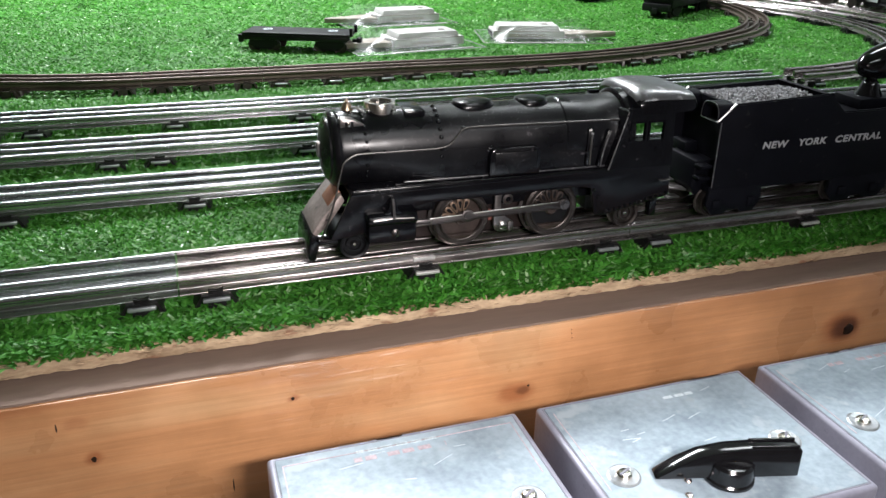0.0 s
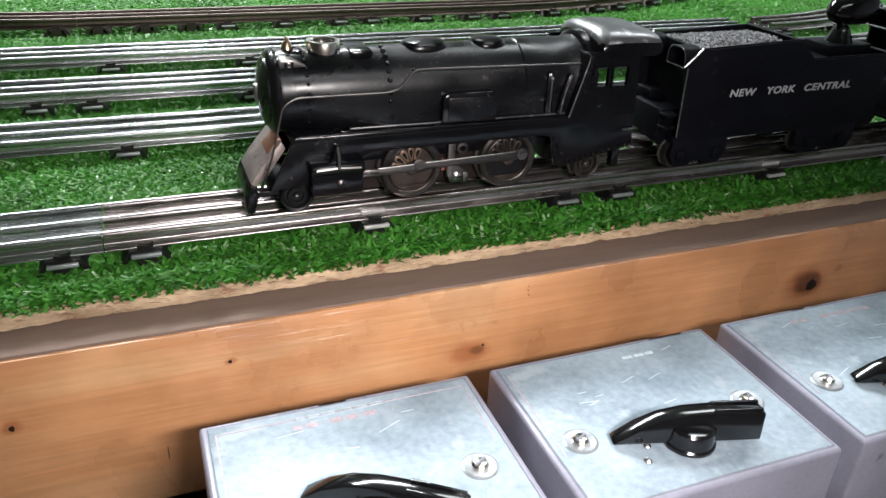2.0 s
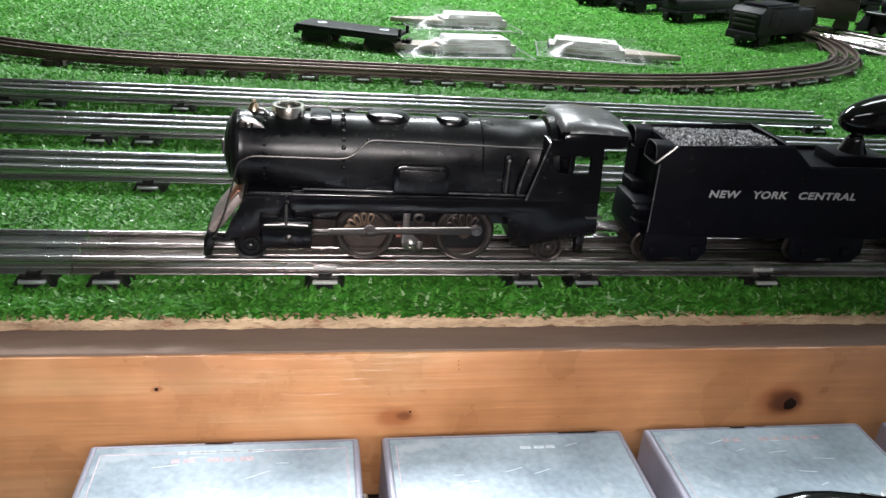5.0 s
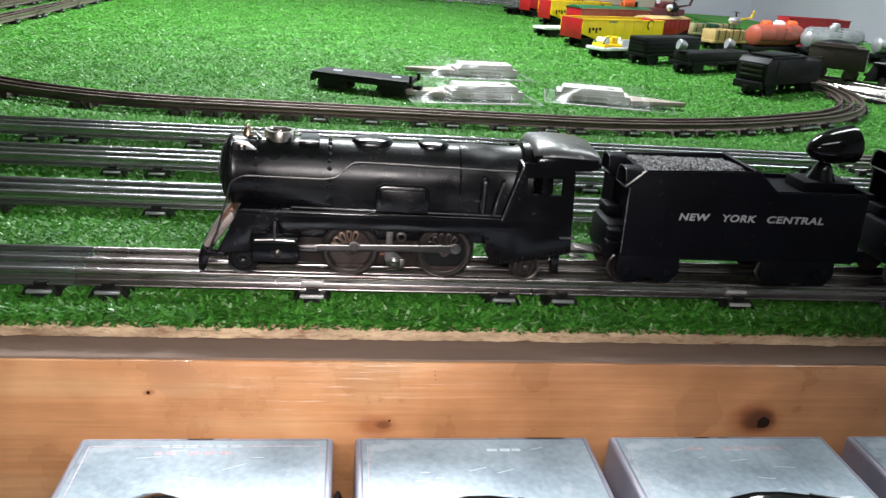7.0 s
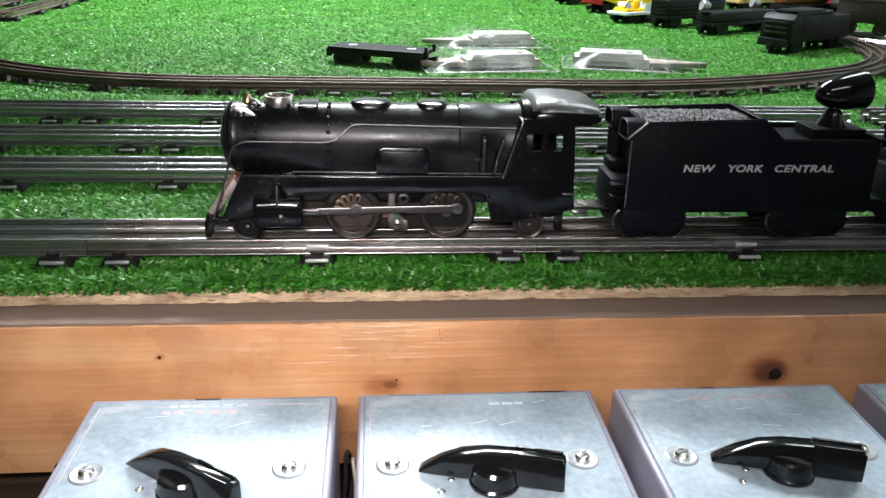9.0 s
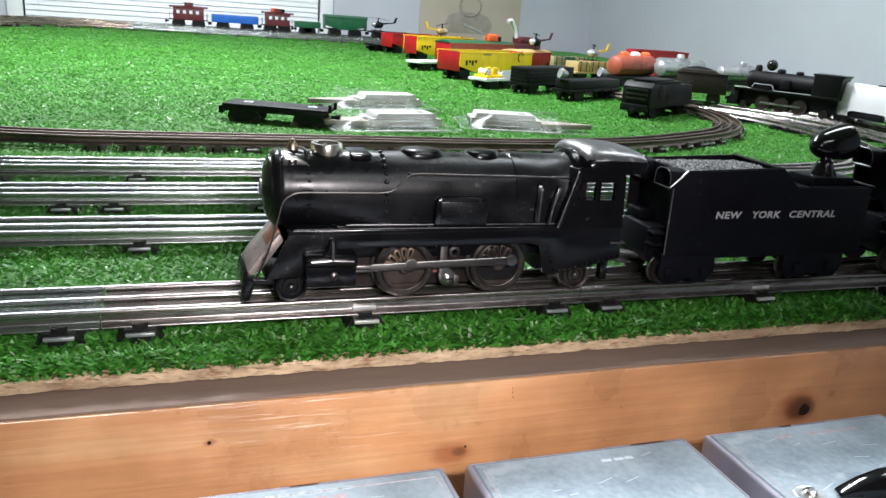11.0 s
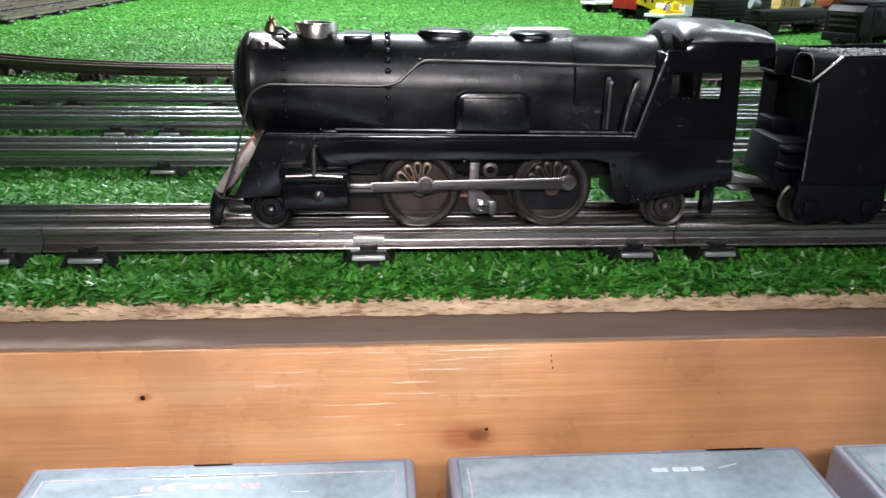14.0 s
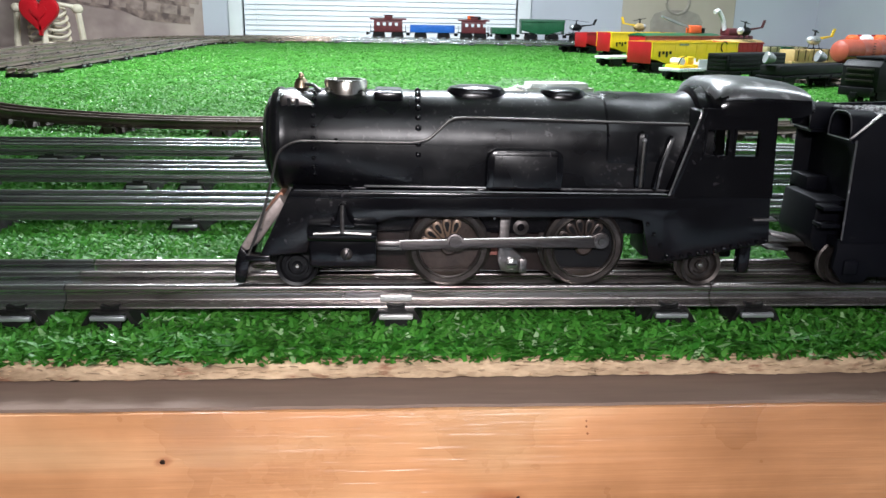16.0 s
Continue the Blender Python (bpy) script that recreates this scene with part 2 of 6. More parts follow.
M_SIDE_ROD = material("oiled_steel_side_rod", (0.135, 0.122, 0.120), 0.40, 1.0, 0.45, 90, 1200, 0.25, 0.0003, wear=0.35, wear_colour=(0.06, 0.05, 0.046), stretch=(0.3, 1, 3))
M_MOTOR = material("dark_red_brown_motor_side", (0.022, 0.014, 0.013), 0.45, 0.2, 0.4, 120, 900, 0.3, 0.0004)
M_ROD = material("dull_steel_rod", (0.25, 0.232, 0.228), 0.34, 1.0, 0.3, 90, 1200, 0.2, 0.0003, wear=0.3, wear_colour=(0.10, 0.085, 0.075), stretch=(0.3, 1, 3))
M_HEAD = material("clear_lens", (0.7, 0.72, 0.74), 0.12, 0.6, 0.1)
M_BONE = material("aged_bone_plastic", (0.66, 0.58, 0.42), 0.5, 0, 0.2, 12, 200, 0.2, 0.002, tint=(0.72, 0.66, 0.52))
M_HEART = material("glossy_red_plastic", (0.55, 0.012, 0.02), 0.22, 0, 0.15, 20, 300, 0.05, 0.001)
M_CARD = material("white_card_box", (0.47, 0.46, 0.44), 0.55, 0, 0.08, 40, 500, 0.1, 0.0004)
M_SPIKE = material("grey_brown_plastic", (0.28, 0.24, 0.20), 0.5, 0, 0.3, 60, 500, 0.2, 0.0004)


def turf_material():
    m = bpy.data.materials.new("artificial_grass_blade")
    m.use_nodes = True
    n, link = m.node_tree.nodes, m.node_tree.links.new
    bsdf = n["Principled BSDF"]
    g = n.new("ShaderNodeNewGeometry")
    ramp = n.new("ShaderNodeValToRGB")
    e = ramp.color_ramp.elements
    e[0].position, e[0].color = 0.0, (0.040, 0.190, 0.021, 1)
    # Palest stop puts the white glints into a few blades' colour.
    e[1].position, e[1].color = 1.0, (0.42, 0.60, 0.34, 1)
    mid = e.new(0.55)
    mid.color = (0.072, 0.275, 0.030, 1)
    tip = e.new(0.93)
    tip.color = (0.125, 0.36, 0.062, 1)
    link(g.outputs["Random Per Island"], ramp.inputs[0])
    co = n.new("ShaderNodeTexCoord")
    t = n.new("ShaderNodeTexNoise")
    t.inputs["Scale"].default_value, t.inputs["Detail"].default_value = 14, 5
    link(co.outputs["Object"], t.inputs["Vector"])
    r = n.new("ShaderNodeMapRange")
    r.inputs[1].default_value, r.inputs[2].default_value, r.inputs[3].default_value, r.inputs[4].default_value = 0.3, 0.7, 0.8, 1.2
    link(t.outputs["Fac"], r.inputs[0])
    h = n.new("ShaderNodeHueSaturation")
    link(ramp.outputs[0], h.inputs["Color"])
    link(r.outputs[0], h.inputs["Value"])
    link(h.outputs[0], bsdf.inputs["Base Color"])
    gloss = n.new("ShaderNodeMapRange")
    gloss.inputs[1].default_value, gloss.inputs[2].default_value, gloss.inputs[3].default_value, gloss.inputs[4].default_value = 0.84, 0.92, 0.48, 0.19
    link(g.outputs["Random Per Island"], gloss.inputs[0])
    link(gloss.outputs[0], bsdf.inputs["Roughness"])
    bsdf.inputs["Specular IOR Level"].default_value = 0.3
    through_light, both = n.new("ShaderNodeBsdfTranslucent"), n.new("ShaderNodeMixShader")
    both.inputs[0].default_value = 0.38
    link(h.outputs[0], through_light.inputs["Color"])
    link(bsdf.outputs[0], both.inputs[1])
    link(through_light.outputs[0], both.inputs[2])
    link(both.outputs[0], n["Material Output"].inputs[0])
    return m


M_TURF = turf_material()


KNOT_BROWN, KNOT_RED = (0.10, 0.034, 0.016), (0.36, 0.125, 0.045)
PINE_KNOTS = ((0.0360, -0.0510, 0.0120, 0.0066, 0.80, KNOT_RED), (0.0400, -0.0500, 0.0050, 0.0026, 0.6, KNOT_BROWN), (0.2540, -0.0465, 0.0165, 0.0125, 0.85, KNOT_RED), (0.2565, -0.0475, 0.0105, 0.0085, 0.88, KNOT_BROWN),
              (-0.1760, -0.0250, 0.0062, 0.0034, 0.4, KNOT_RED), (-0.1710, -0.0450, 0.0045, 0.0040, 0.8, KNOT_RED), (0.19, -0.062, 0.012, 0.0020, 0.5, KNOT_RED), (-0.0805, -0.0305, 0.0030, 0.0022, 0.7, KNOT_RED),
              (-0.30, -0.014, 0.16, 0.0030, 0.55, KNOT_RED), (0.45, -0.055, 0.014, 0.009, 0.7, KNOT_BROWN))


def pine_material():
    """Varnished pine: long grain along x, ring bands, fine pores and shallow ridges."""
    m = bpy.data.materials.new("varnished_pine")
    m.use_nodes = True
    n, link = m.node_tree.nodes, m.node_tree.links.new
    bsdf = n["Principled BSDF"]
    co = n.new("ShaderNodeTexCoord")
    mp = n.new("ShaderNodeMapping")
    mp.inputs["Scale"].default_value = (2.2, 6.5, 6.5)
    link(co.outputs["Object"], mp.inputs[0])
    warp = n.new("ShaderNodeTexNoise")
    warp.inputs["Scale"].default_value, warp.inputs["Detail"].default_value, warp.inputs["Distortion"].default_value = 2.2, 6, 0.6
    link(mp.outputs[0], warp.inputs["Vector"])
    mp2 = n.new("ShaderNodeMapping")
    mp2.inputs["Scale"].default_value = (6, 150, 150)
    link(co.outputs["Object"], mp2.inputs[0])
    pores = n.new("ShaderNodeTexNoise")
    pores.inputs["Scale"].default_value, pores.inputs["Detail"].default_value = 1.6, 5
    link(mp2.outputs[0], pores.inputs["Vector"])
    ramp = n.new("ShaderNodeValToRGB")
    e = ramp.color_ramp.elements
    e[0].position, e[0].color = 0.32, (0.42, 0.190, 0.076, 1)
    e[1].position, e[1].color = 0.68, (0.70, 0.425, 0.22, 1)
    mid = e.new(0.5)
    mid.color = (0.62, 0.302, 0.134, 1)
    link(warp.outputs["Fac"], ramp.inputs[0])
    mix = n.new("ShaderNodeMix")
    mix.data_type, mix.blend_type = "RGBA", "MULTIPLY"
    mix.inputs[0].default_value = 0.2
    pr = n.new("ShaderNodeMapRange")
    pr.inputs[1].default_value, pr.inputs[2].default_value, pr.inputs[3].default_value, pr.inputs[4].default_value = 0.3, 0.6, 0.75, 1.05
    link(pores.outputs["Fac"], pr.inputs[0])
    link(ramp.outputs[0], mix.inputs[6])
    link(pr.outputs[0], mix.inputs[7])
    mott = n.new("ShaderNodeTexNoise")
    mott.inputs["Scale"].default_value, mott.inputs["Detail"].default_value = 26, 4
    link(co.outputs["Object"], mott.inputs["Vector"])
    mr = n.new("ShaderNodeMapRange")
    mr.inputs[1].default_value, mr.inputs[2].default_value, mr.inputs[3].default_value, mr.inputs[4].default_value = 0.3, 0.7, 0.80, 1.14
    link(mott.outputs["Fac"], mr.inputs[0])
    hs = n.new("ShaderNodeHueSaturation")
    link(mix.outputs[2], hs.inputs["Color"])
    link(mr.outputs[0], hs.inputs["Value"])
    wood = hs.outputs[0]
    sep = n.new("ShaderNodeSeparateXYZ")
    wob = n.new("ShaderNodeTexNoise")
    wob.inputs["Scale"].default_value, wob.inputs["Detail"].default_value = 90, 3
    link(co.outputs["Object"], wob.inputs["Vector"])
    shake = n.new("ShaderNodeVectorMath")
    shake.operation = "MULTIPLY_ADD"
    link(wob.outputs["Color"], shake.inputs[0])
    shake.inputs[1].default_value = (0.007, 0.0, 0.005)
    link(co.outputs["Object"], shake.inputs[2])
    link(shake.outputs[0], sep.inputs[0])

    def maths(op, a, b):
        q = n.new("ShaderNodeMath")
        q.operation = op
        for i, v in enumerate((a, b)):
            if isinstance(v, float):
                q.inputs[i].default_value = v
            else:
                link(v, q.inputs[i])
        return q.outputs[0]

    for kx, kz, rx, rz, amount, tone in PINE_KNOTS:
        dx = maths("DIVIDE", maths("SUBTRACT", sep.outputs[0], kx + 0.0035), rx)
        dz = maths("DIVIDE", maths("SUBTRACT", sep.outputs[2], kz + 0.0025), rz)
        dist = maths("SQRT", maths("ADD", maths("MULTIPLY", dx, dx), maths("MULTIPLY", dz, dz)), 0.0)
        fall = n.new("ShaderNodeMapRange")
        fall.interpolation_type = "SMOOTHSTEP"
        fall.inputs[1].default_value, fall.inputs[2].default_value, fall.inputs[3].default_value, fall.inputs[4].default_value = 0.45, 1.25, amount, 0.0
        link(dist, fall.inputs[0])
        km = n.new("ShaderNodeMix")
        km.data_type = "RGBA"
        link(fall.outputs[0], km.inputs[0])
        link(wood, km.inputs[6])
        km.inputs[7].default_value = (*tone, 1)
        wood = km.outputs[2]
    link(wood, bsdf.inputs["Base Color"])
    rg = n.new("ShaderNodeMapRange")
    rg.inputs[1].default_value, rg.inputs[2].default_value, rg.inputs[3].default_value, rg.inputs[4].default_value = 0.35, 0.65, 0.22, 0.5
    link(mott.outputs["Fac"], rg.inputs[0])
    link(rg.outputs[0], bsdf.inputs["Roughness"])
    bsdf.inputs["Specular IOR Level"].default_value = 0.7
    bsdf.inputs["Coat Weight"].default_value, bsdf.inputs["Coat Roughness"].default_value = 0.8, 0.33
    mp3 = n.new("ShaderNodeMapping")
    mp3.inputs["Scale"].default_value = (17, 40, 310)
    link(co.outputs["Object"], mp3.inputs[0])
    ripple = n.new("ShaderNodeTexNoise")
    ripple.inputs["Scale"].default_value, ripple.inputs["Detail"].default_value = 1.0, 3
    link(mp3.outputs[0], ripple.inputs["Vector"])
    cb = n.new("ShaderNodeBump")
    cb.inputs["Strength"].default_value, cb.inputs["Distance"].default_value = 1.0, 0.0016
    link(ripple.outputs["Fac"], cb.inputs["Height"])
    link(cb.outputs[0], bsdf.inputs["Coat Normal"])
    b = n.new("ShaderNodeBump")
    b.inputs["Strength"].default_value, b.inputs["Distance"].default_value = 0.34, 0.0014
    link(pores.outputs["Fac"], b.inputs["Height"])
    link(b.outputs[0], bsdf.inputs["Normal"])
    return m


M_PINE = pine_material()
M_KNOT = material("dark_pine_knot", (0.27, 0.105, 0.042), 0.35, 0, 0.4, 60, 500, 0.3, 0.0005)
M_KNOT_D = material("black_pine_knot", (0.022, 0.012, 0.008), 0.4, 0, 0.4, 60, 500, 0.5, 0.001)


def glass_bag(name, sheen):
    m = bpy.data.materials.new(name)
    m.use_nodes = True
    n, link = m.node_tree.nodes, m.node_tree.links.new
    out = n["Material Output"]
    n.remove(n["Principled BSDF"])
    tr, gl, mx = n.new("ShaderNodeBsdfTransparent"), n.new("ShaderNodeBsdfGlossy"), n.new("ShaderNodeMixShader")
    gl.inputs["Roughness"].default_value = 0.34
    mx.inputs[0].default_value = sheen
    link(tr.outputs[0], mx.inputs[1])
    link(gl.outputs[0], mx.inputs[2])
    link(mx.outputs[0], out.inputs[0])
    return m


M_FILM = glass_bag("clear_plastic_film", 0.07)
M_SEAL = glass_bag("milky_plastic_seal", 0.30)
M_LAMP = bpy.data.materials.new("lit_diffuser")
M_LAMP.use_nodes = True
M_LAMP.node_tree.nodes["Principled BSDF"].inputs["Emission Color"].default_value = (0.95, 0.98, 1, 1)
M_LAMP.node_tree.nodes["Principled BSDF"].inputs["Emission Strength"].default_value = 6


# ---- mesh helpers ----
def thing(name, m=None, label="", category="", group="", kind=""):
    ob = new(name)
    ob.empty_display_size = 0.02
    if m is not None:
        ob.matrix_world = m
    return tagged(ob, label, category, group, kind)


def mesh_of(name, bm, mat, smooth=0.6):
    bmesh.ops.recalc_face_normals(bm, faces=bm.faces)
    me = bpy.data.meshes.new(name)
    bm.to_mesh(me)
    bm.free()
    me.materials.append(mat)
    if smooth:
        me.polygons.foreach_set("use_smooth", [True] * len(me.polygons))
        me.set_sharp_from_angle(angle=smooth)
    return me


def part(name, bm, mat, parent=None, label="", smooth=0.6, at=None):
    ob = new(name, bm if isinstance(bm, bpy.types.Mesh) else mesh_of(name, bm, mat, smooth))
    ob.parent = parent
    if at is not None:
        ob.matrix_basis = at
    return tagged(ob, label)


def solid(name, bm, mat, label="", category="", kind="", group="", smooth=0.6):
    return tagged(part(name, bm, mat, None, "", smooth), label, category, group, kind)


def join(*bms):
    out = bmesh.new()
    for b in bms:
        me = bpy.data.meshes.new("tmp")
        b.to_mesh(me)
        b.free()
        out.from_mesh(me)
        bpy.data.meshes.remove(me)
    return out


def box(x0, y0, z0, x1, y1, z1, bevel=0.0, segments=2):
    bm = bmesh.new()
    bmesh.ops.create_cube(bm, size=1)
    bmesh.ops.scale(bm, vec=(x1 - x0, y1 - y0, z1 - z0), verts=bm.verts)
    bmesh.ops.translate(bm, vec=((x0 + x1) / 2, (y0 + y1) / 2, (z0 + z1) / 2), verts=bm.verts)
    if bevel:
        bmesh.ops.bevel(bm, geom=bm.edges[:], offset=bevel, segments=segments, affect="EDGES", profile=0.5)
    return bm


def moved(bm, m):
    bmesh.ops.transform(bm, matrix=m, verts=bm.verts)
    return bm


def extruded(points, lo, hi, axis="y", bevel=0.0, holes=()):
    """A flat outline (pairs) made solid between lo and hi along an axis; holes are rectangles (a0, b0, a1, b1)."""
    def place(a, b, c):
        return {"y": (a, c, b), "z": (a, b, c), "x": (c, a, b)}[axis]
    bm = bmesh.new()
    loops = [list(points)] + [[(a0, b0), (a0, b1), (a1, b1), (a1, b0)] for a0, b0, a1, b1 in holes]
    edges = []
    for loop in loops:
        vs = [bm.verts.new(place(a, b, lo)) for a, b in loop]
        edges += [bm.edges.new((vs[i], vs[(i + 1) % len(vs)])) for i in range(len(vs))]
    if holes:
        bmesh.ops.triangle_fill(bm, edges=edges, use_beauty=True)
    else:
        bm.faces.new(bm.verts[:])
    r = bmesh.ops.extrude_face_region(bm, geom=bm.faces[:])
    vs = [v for v in r["geom"] if isinstance(v, bmesh.types.BMVert)]
    d = {"y": (0, hi - lo, 0), "z": (0, 0, hi - lo), "x": (hi - lo, 0, 0)}[axis]
    bmesh.ops.translate(bm, vec=d, verts=vs)
    bmesh.ops.recalc_face_normals(bm, faces=bm.faces)
    if bevel:
        sharp = [e for e in bm.edges if len(e.link_faces) == 2 and e.calc_face_angle(0) > 0.5]
        bmesh.ops.bevel(bm, geom=sharp, offset=bevel, segments=2, affect="EDGES", profile=0.5)
    return bm


def lathe(profile, segments=32, axis="z", centre=(0, 0, 0)):
    """Turns a profile of (radius, height) pairs round an axis."""
    bm = bmesh.new()
    rings = []
    for r, h in profile:
        if r < 1e-7:
            rings.append([bm.verts.new((0, 0, h))])
        else:
            rings.append([bm.verts.new((r * math.cos(2 * math.pi * i / segments), r * math.sin(2 * math.pi * i / segments), h)) for i in range(segments)])
    for a, b in zip(rings, rings[1:]):
        for i in range(segments):
            j = (i + 1) % segments
            if len(a) == 1 and len(b) == 1:
                continue
            if len(a) == 1:
                bm.faces.new((a[0], b[i], b[j]))
            elif len(b) == 1:
                bm.faces.new((a[i], a[j], b[0]))
            else:
                bm.faces.new((a[i], a[j], b[j], b[i]))
    for ring in (rings[0], rings[-1]):
        if len(ring) > 1:
            bm.faces.new(ring)
    turn = {"z": pose(0, 0, 0), "x": pose(0, 0, 0, 0, 90, 0), "y": pose(0, 0, 0, 90, 0, 0), "-y": pose(0, 0, 0, 90, 0, 0)}[axis]
    return moved(bm, Matrix.Translation(centre) @ turn)


def swept(section, stations, closed=True):
    """A closed cross-section (u, v) carried along stations: functions of the place given as matrices."""
    bm = bmesh.new()
    rings = [[bm.verts.new(m @ Vector((0, u, v))) for u, v in section] for m in stations]
    n = len(section)
    for a, b in zip(rings, rings[1:]):
        for i in range(n):
            j = (i + 1) % n
            bm.faces.new((a[i], a[j], b[j], b[i]))
    if closed:
        bm.faces.new(rings[0])
        bm.faces.new(rings[-1])
    return bm


def pipe(points, radius, sides=8):
    """A round wire or pipe through the points."""
    pts = [Vector(p) for p in points]
    stations = []
    for i, p in enumerate(pts):
        d = (pts[min(i + 1, len(pts) - 1)] - pts[max(i - 1, 0)]).normalized()
        q = d.to_track_quat("X", "Z").to_matrix().to_4x4()
        stations.append(Matrix.Translation(p) @ q)
    sec = [(radius * math.cos(2 * math.pi * i / sides), radius * math.sin(2 * math.pi * i / sides)) for i in range(sides)]
    return swept(sec, stations)


def rounded_path(points, r=0.004, steps=5):
    """Corner points with each inner corner rounded."""
    pts = [Vector(p) for p in points]
    out = [pts[0]]
    for a, b, c in zip(pts, pts[1:], pts[2:]):
        u, w = (a - b), (c - b)
        k = min(r, u.length * 0.45, w.length * 0.45)
        p0, p1 = b + u.normalized() * k, b + w.normalized() * k
        for i in range(steps + 1):
            t = i / steps
            out.append(p0 * (1 - t) ** 2 + b * 2 * t * (1 - t) + p1 * t * t)
    return out + [pts[-1]]


def ball(x, y, z, rx, ry=None, rz=None, u=16, v=10):
    bm = bmesh.new()
    bmesh.ops.create_uvsphere(bm, u_segments=u, v_segments=v, radius=1)
    return moved(bm, Matrix.LocRotScale((x, y, z), None, (rx, ry or rx, rz or rx)))


def dots(places, r):
    """Small half-sunk rivet heads."""
    bms = []
    for p in places:
        b = bmesh.new()
        bmesh.ops.create_icosphere(b, subdivisions=1, radius=r)
        bms.append(moved(b, Matrix.Translation(p)))
    return join(*bms)

# ---- room and table ----
ROOM = (-2.3, 1.86, -2.6, 3.2, -0.9, CEIL)
RX0, RX1, RY0, RY1, RZ0, RZ1 = ROOM
solid("floor", box(RX0 - 0.1, RY0 - 0.1, RZ0 - 0.1, RX1 + 0.1, RY1 + 0.1, RZ0), M_FLOOR, "dull grey carpeted floor of the train room", "floor", "structure")
solid("ceiling", box(RX0 - 0.1, RY0 - 0.1, RZ1, RX1 + 0.1, RY1 + 0.1, RZ1 + 0.1), M_CEIL, "plain tan ceiling board of the train room", "ceiling", "structure")
WIN = (-0.633, -0.03, 0.531, 1.15)
solid("wall_north", extruded([(RX0 - 0.1, RZ0), (RX1 + 0.1, RZ0), (RX1 + 0.1, RZ1), (RX0 - 0.1, RZ1)], RY1, RY1 + 0.1, "y", 0, [WIN]), M_WALL,
      "pale blue-grey painted wall with a window", "wall", "structure", smooth=0)
solid("wall_east", box(RX1, RY0, RZ0, RX1 + 0.1, RY1, RZ1), M_WALL, "pale grey painted wall beside the sidings", "wall", "structure")
solid("wall_west", box(RX0 - 0.1, RY0, RZ0, RX0, RY1, RZ1), M_WALL2, "unseen room wall, coloured dark to dim its reflections", "wall", "structure")
solid("wall_south", box(RX0 - 0.1, RY0 - 0.1, RZ0, RX1 + 0.1, RY0, RZ1), M_WALL2, "unseen room wall, coloured dark to dim its reflections", "wall", "structure")

window = thing("window_1", None, "white-framed window with lowered white horizontal blinds", "window", "", "structure")
x0, z0, x1, z1 = WIN
for fx in (x0 - 0.055, x1):
    part("window_frame", box(fx, RY1 - 0.02, z0 - 0.06, fx + 0.055, RY1 + 0.05, z1 + 0.06, 0.003), M_TRIM, window)
for fz in (z0 - 0.06, z1):
    part("window_frame", box(x0, RY1 - 0.02, fz, x1, RY1 + 0.05, fz + 0.06, 0.003), M_TRIM, window)
part("pane", box(x0, RY1 + 0.075, z0, x1, RY1 + 0.08, z1), M_TRIM, window, "pale pane behind the closed blind")
sz = z0 + 0.012
slat_me = mesh_of("slat", extruded([(-0.0050, -0.0112), (-0.0038, -0.0118), (0.0, -0.001), (0.0024, 0.0115), (0.0010, 0.0120), (-0.0018, 0.0005)], x0 + 0.004, x1 - 0.004, "x"), M_BLIND)
while sz < z1 - 0.012:
    part("slat", slat_me, None, window, at=Matrix.Translation((0, RY1 + 0.018, sz)))
    sz += 0.021
part("cord", pipe([(x0 + 0.06, RY1 - 0.002, z1), (x0 + 0.06, RY1 - 0.002, 0.045)], 0.0012, 6), M_TRIM, window)

door = thing("door_1", None, "white panelled door in a white frame", "door", "", "structure")
part("door_leaf", box(RX1 - 0.012, 0.25, RZ0, RX1 - 0.004, 1.07, 1.15, 0.002), M_TRIM, door)
part("door_frame", box(RX1 - 0.03, 1.07, RZ0, RX1 - 0.002, 1.157, 1.15, 0.003), M_TRIM, door)
part("door_frame", box(RX1 - 0.03, 0.17, RZ0, RX1 - 0.002, 0.25, 1.15, 0.003), M_TRIM, door)
part("door_handle", join(lathe([(0.006, 0), (0.006, 0.04), (0.02, 0.045), (0.024, 0.06), (0.018, 0.075), (0, 0.078)], 20, "x", (0, 0, 0))), M_NICKEL, door, at=pose(RX1 - 0.012, 0.32, 0.1, 0, 0, 180))

# ceiling lamps, the one behind the camera added as unseen fill
fitting = thing("ceiling_light", pose(0, 0, CEIL), "long white ceiling fitting with a lit diffuser", "ceiling light", "ceiling lights")
part("frame", box(-LAMP_X / 2 - 0.04, -0.17, -0.06, LAMP_X / 2 + 0.04, 0.17, 0, 0.006), M_TRIM, fitting)
part("diffuser", box(-LAMP_X / 2 - 0.01, -0.14, -0.07, LAMP_X / 2 + 0.01, 0.14, -0.0605, 0.003), M_LAMP, fitting)
fitting.matrix_world = pose(LAMPS[0][0], LAMPS[0][1], CEIL)
for lx, ly, watts, tone in LAMPS[1:]:
    copy_thing(fitting, pose(lx, ly, CEIL))


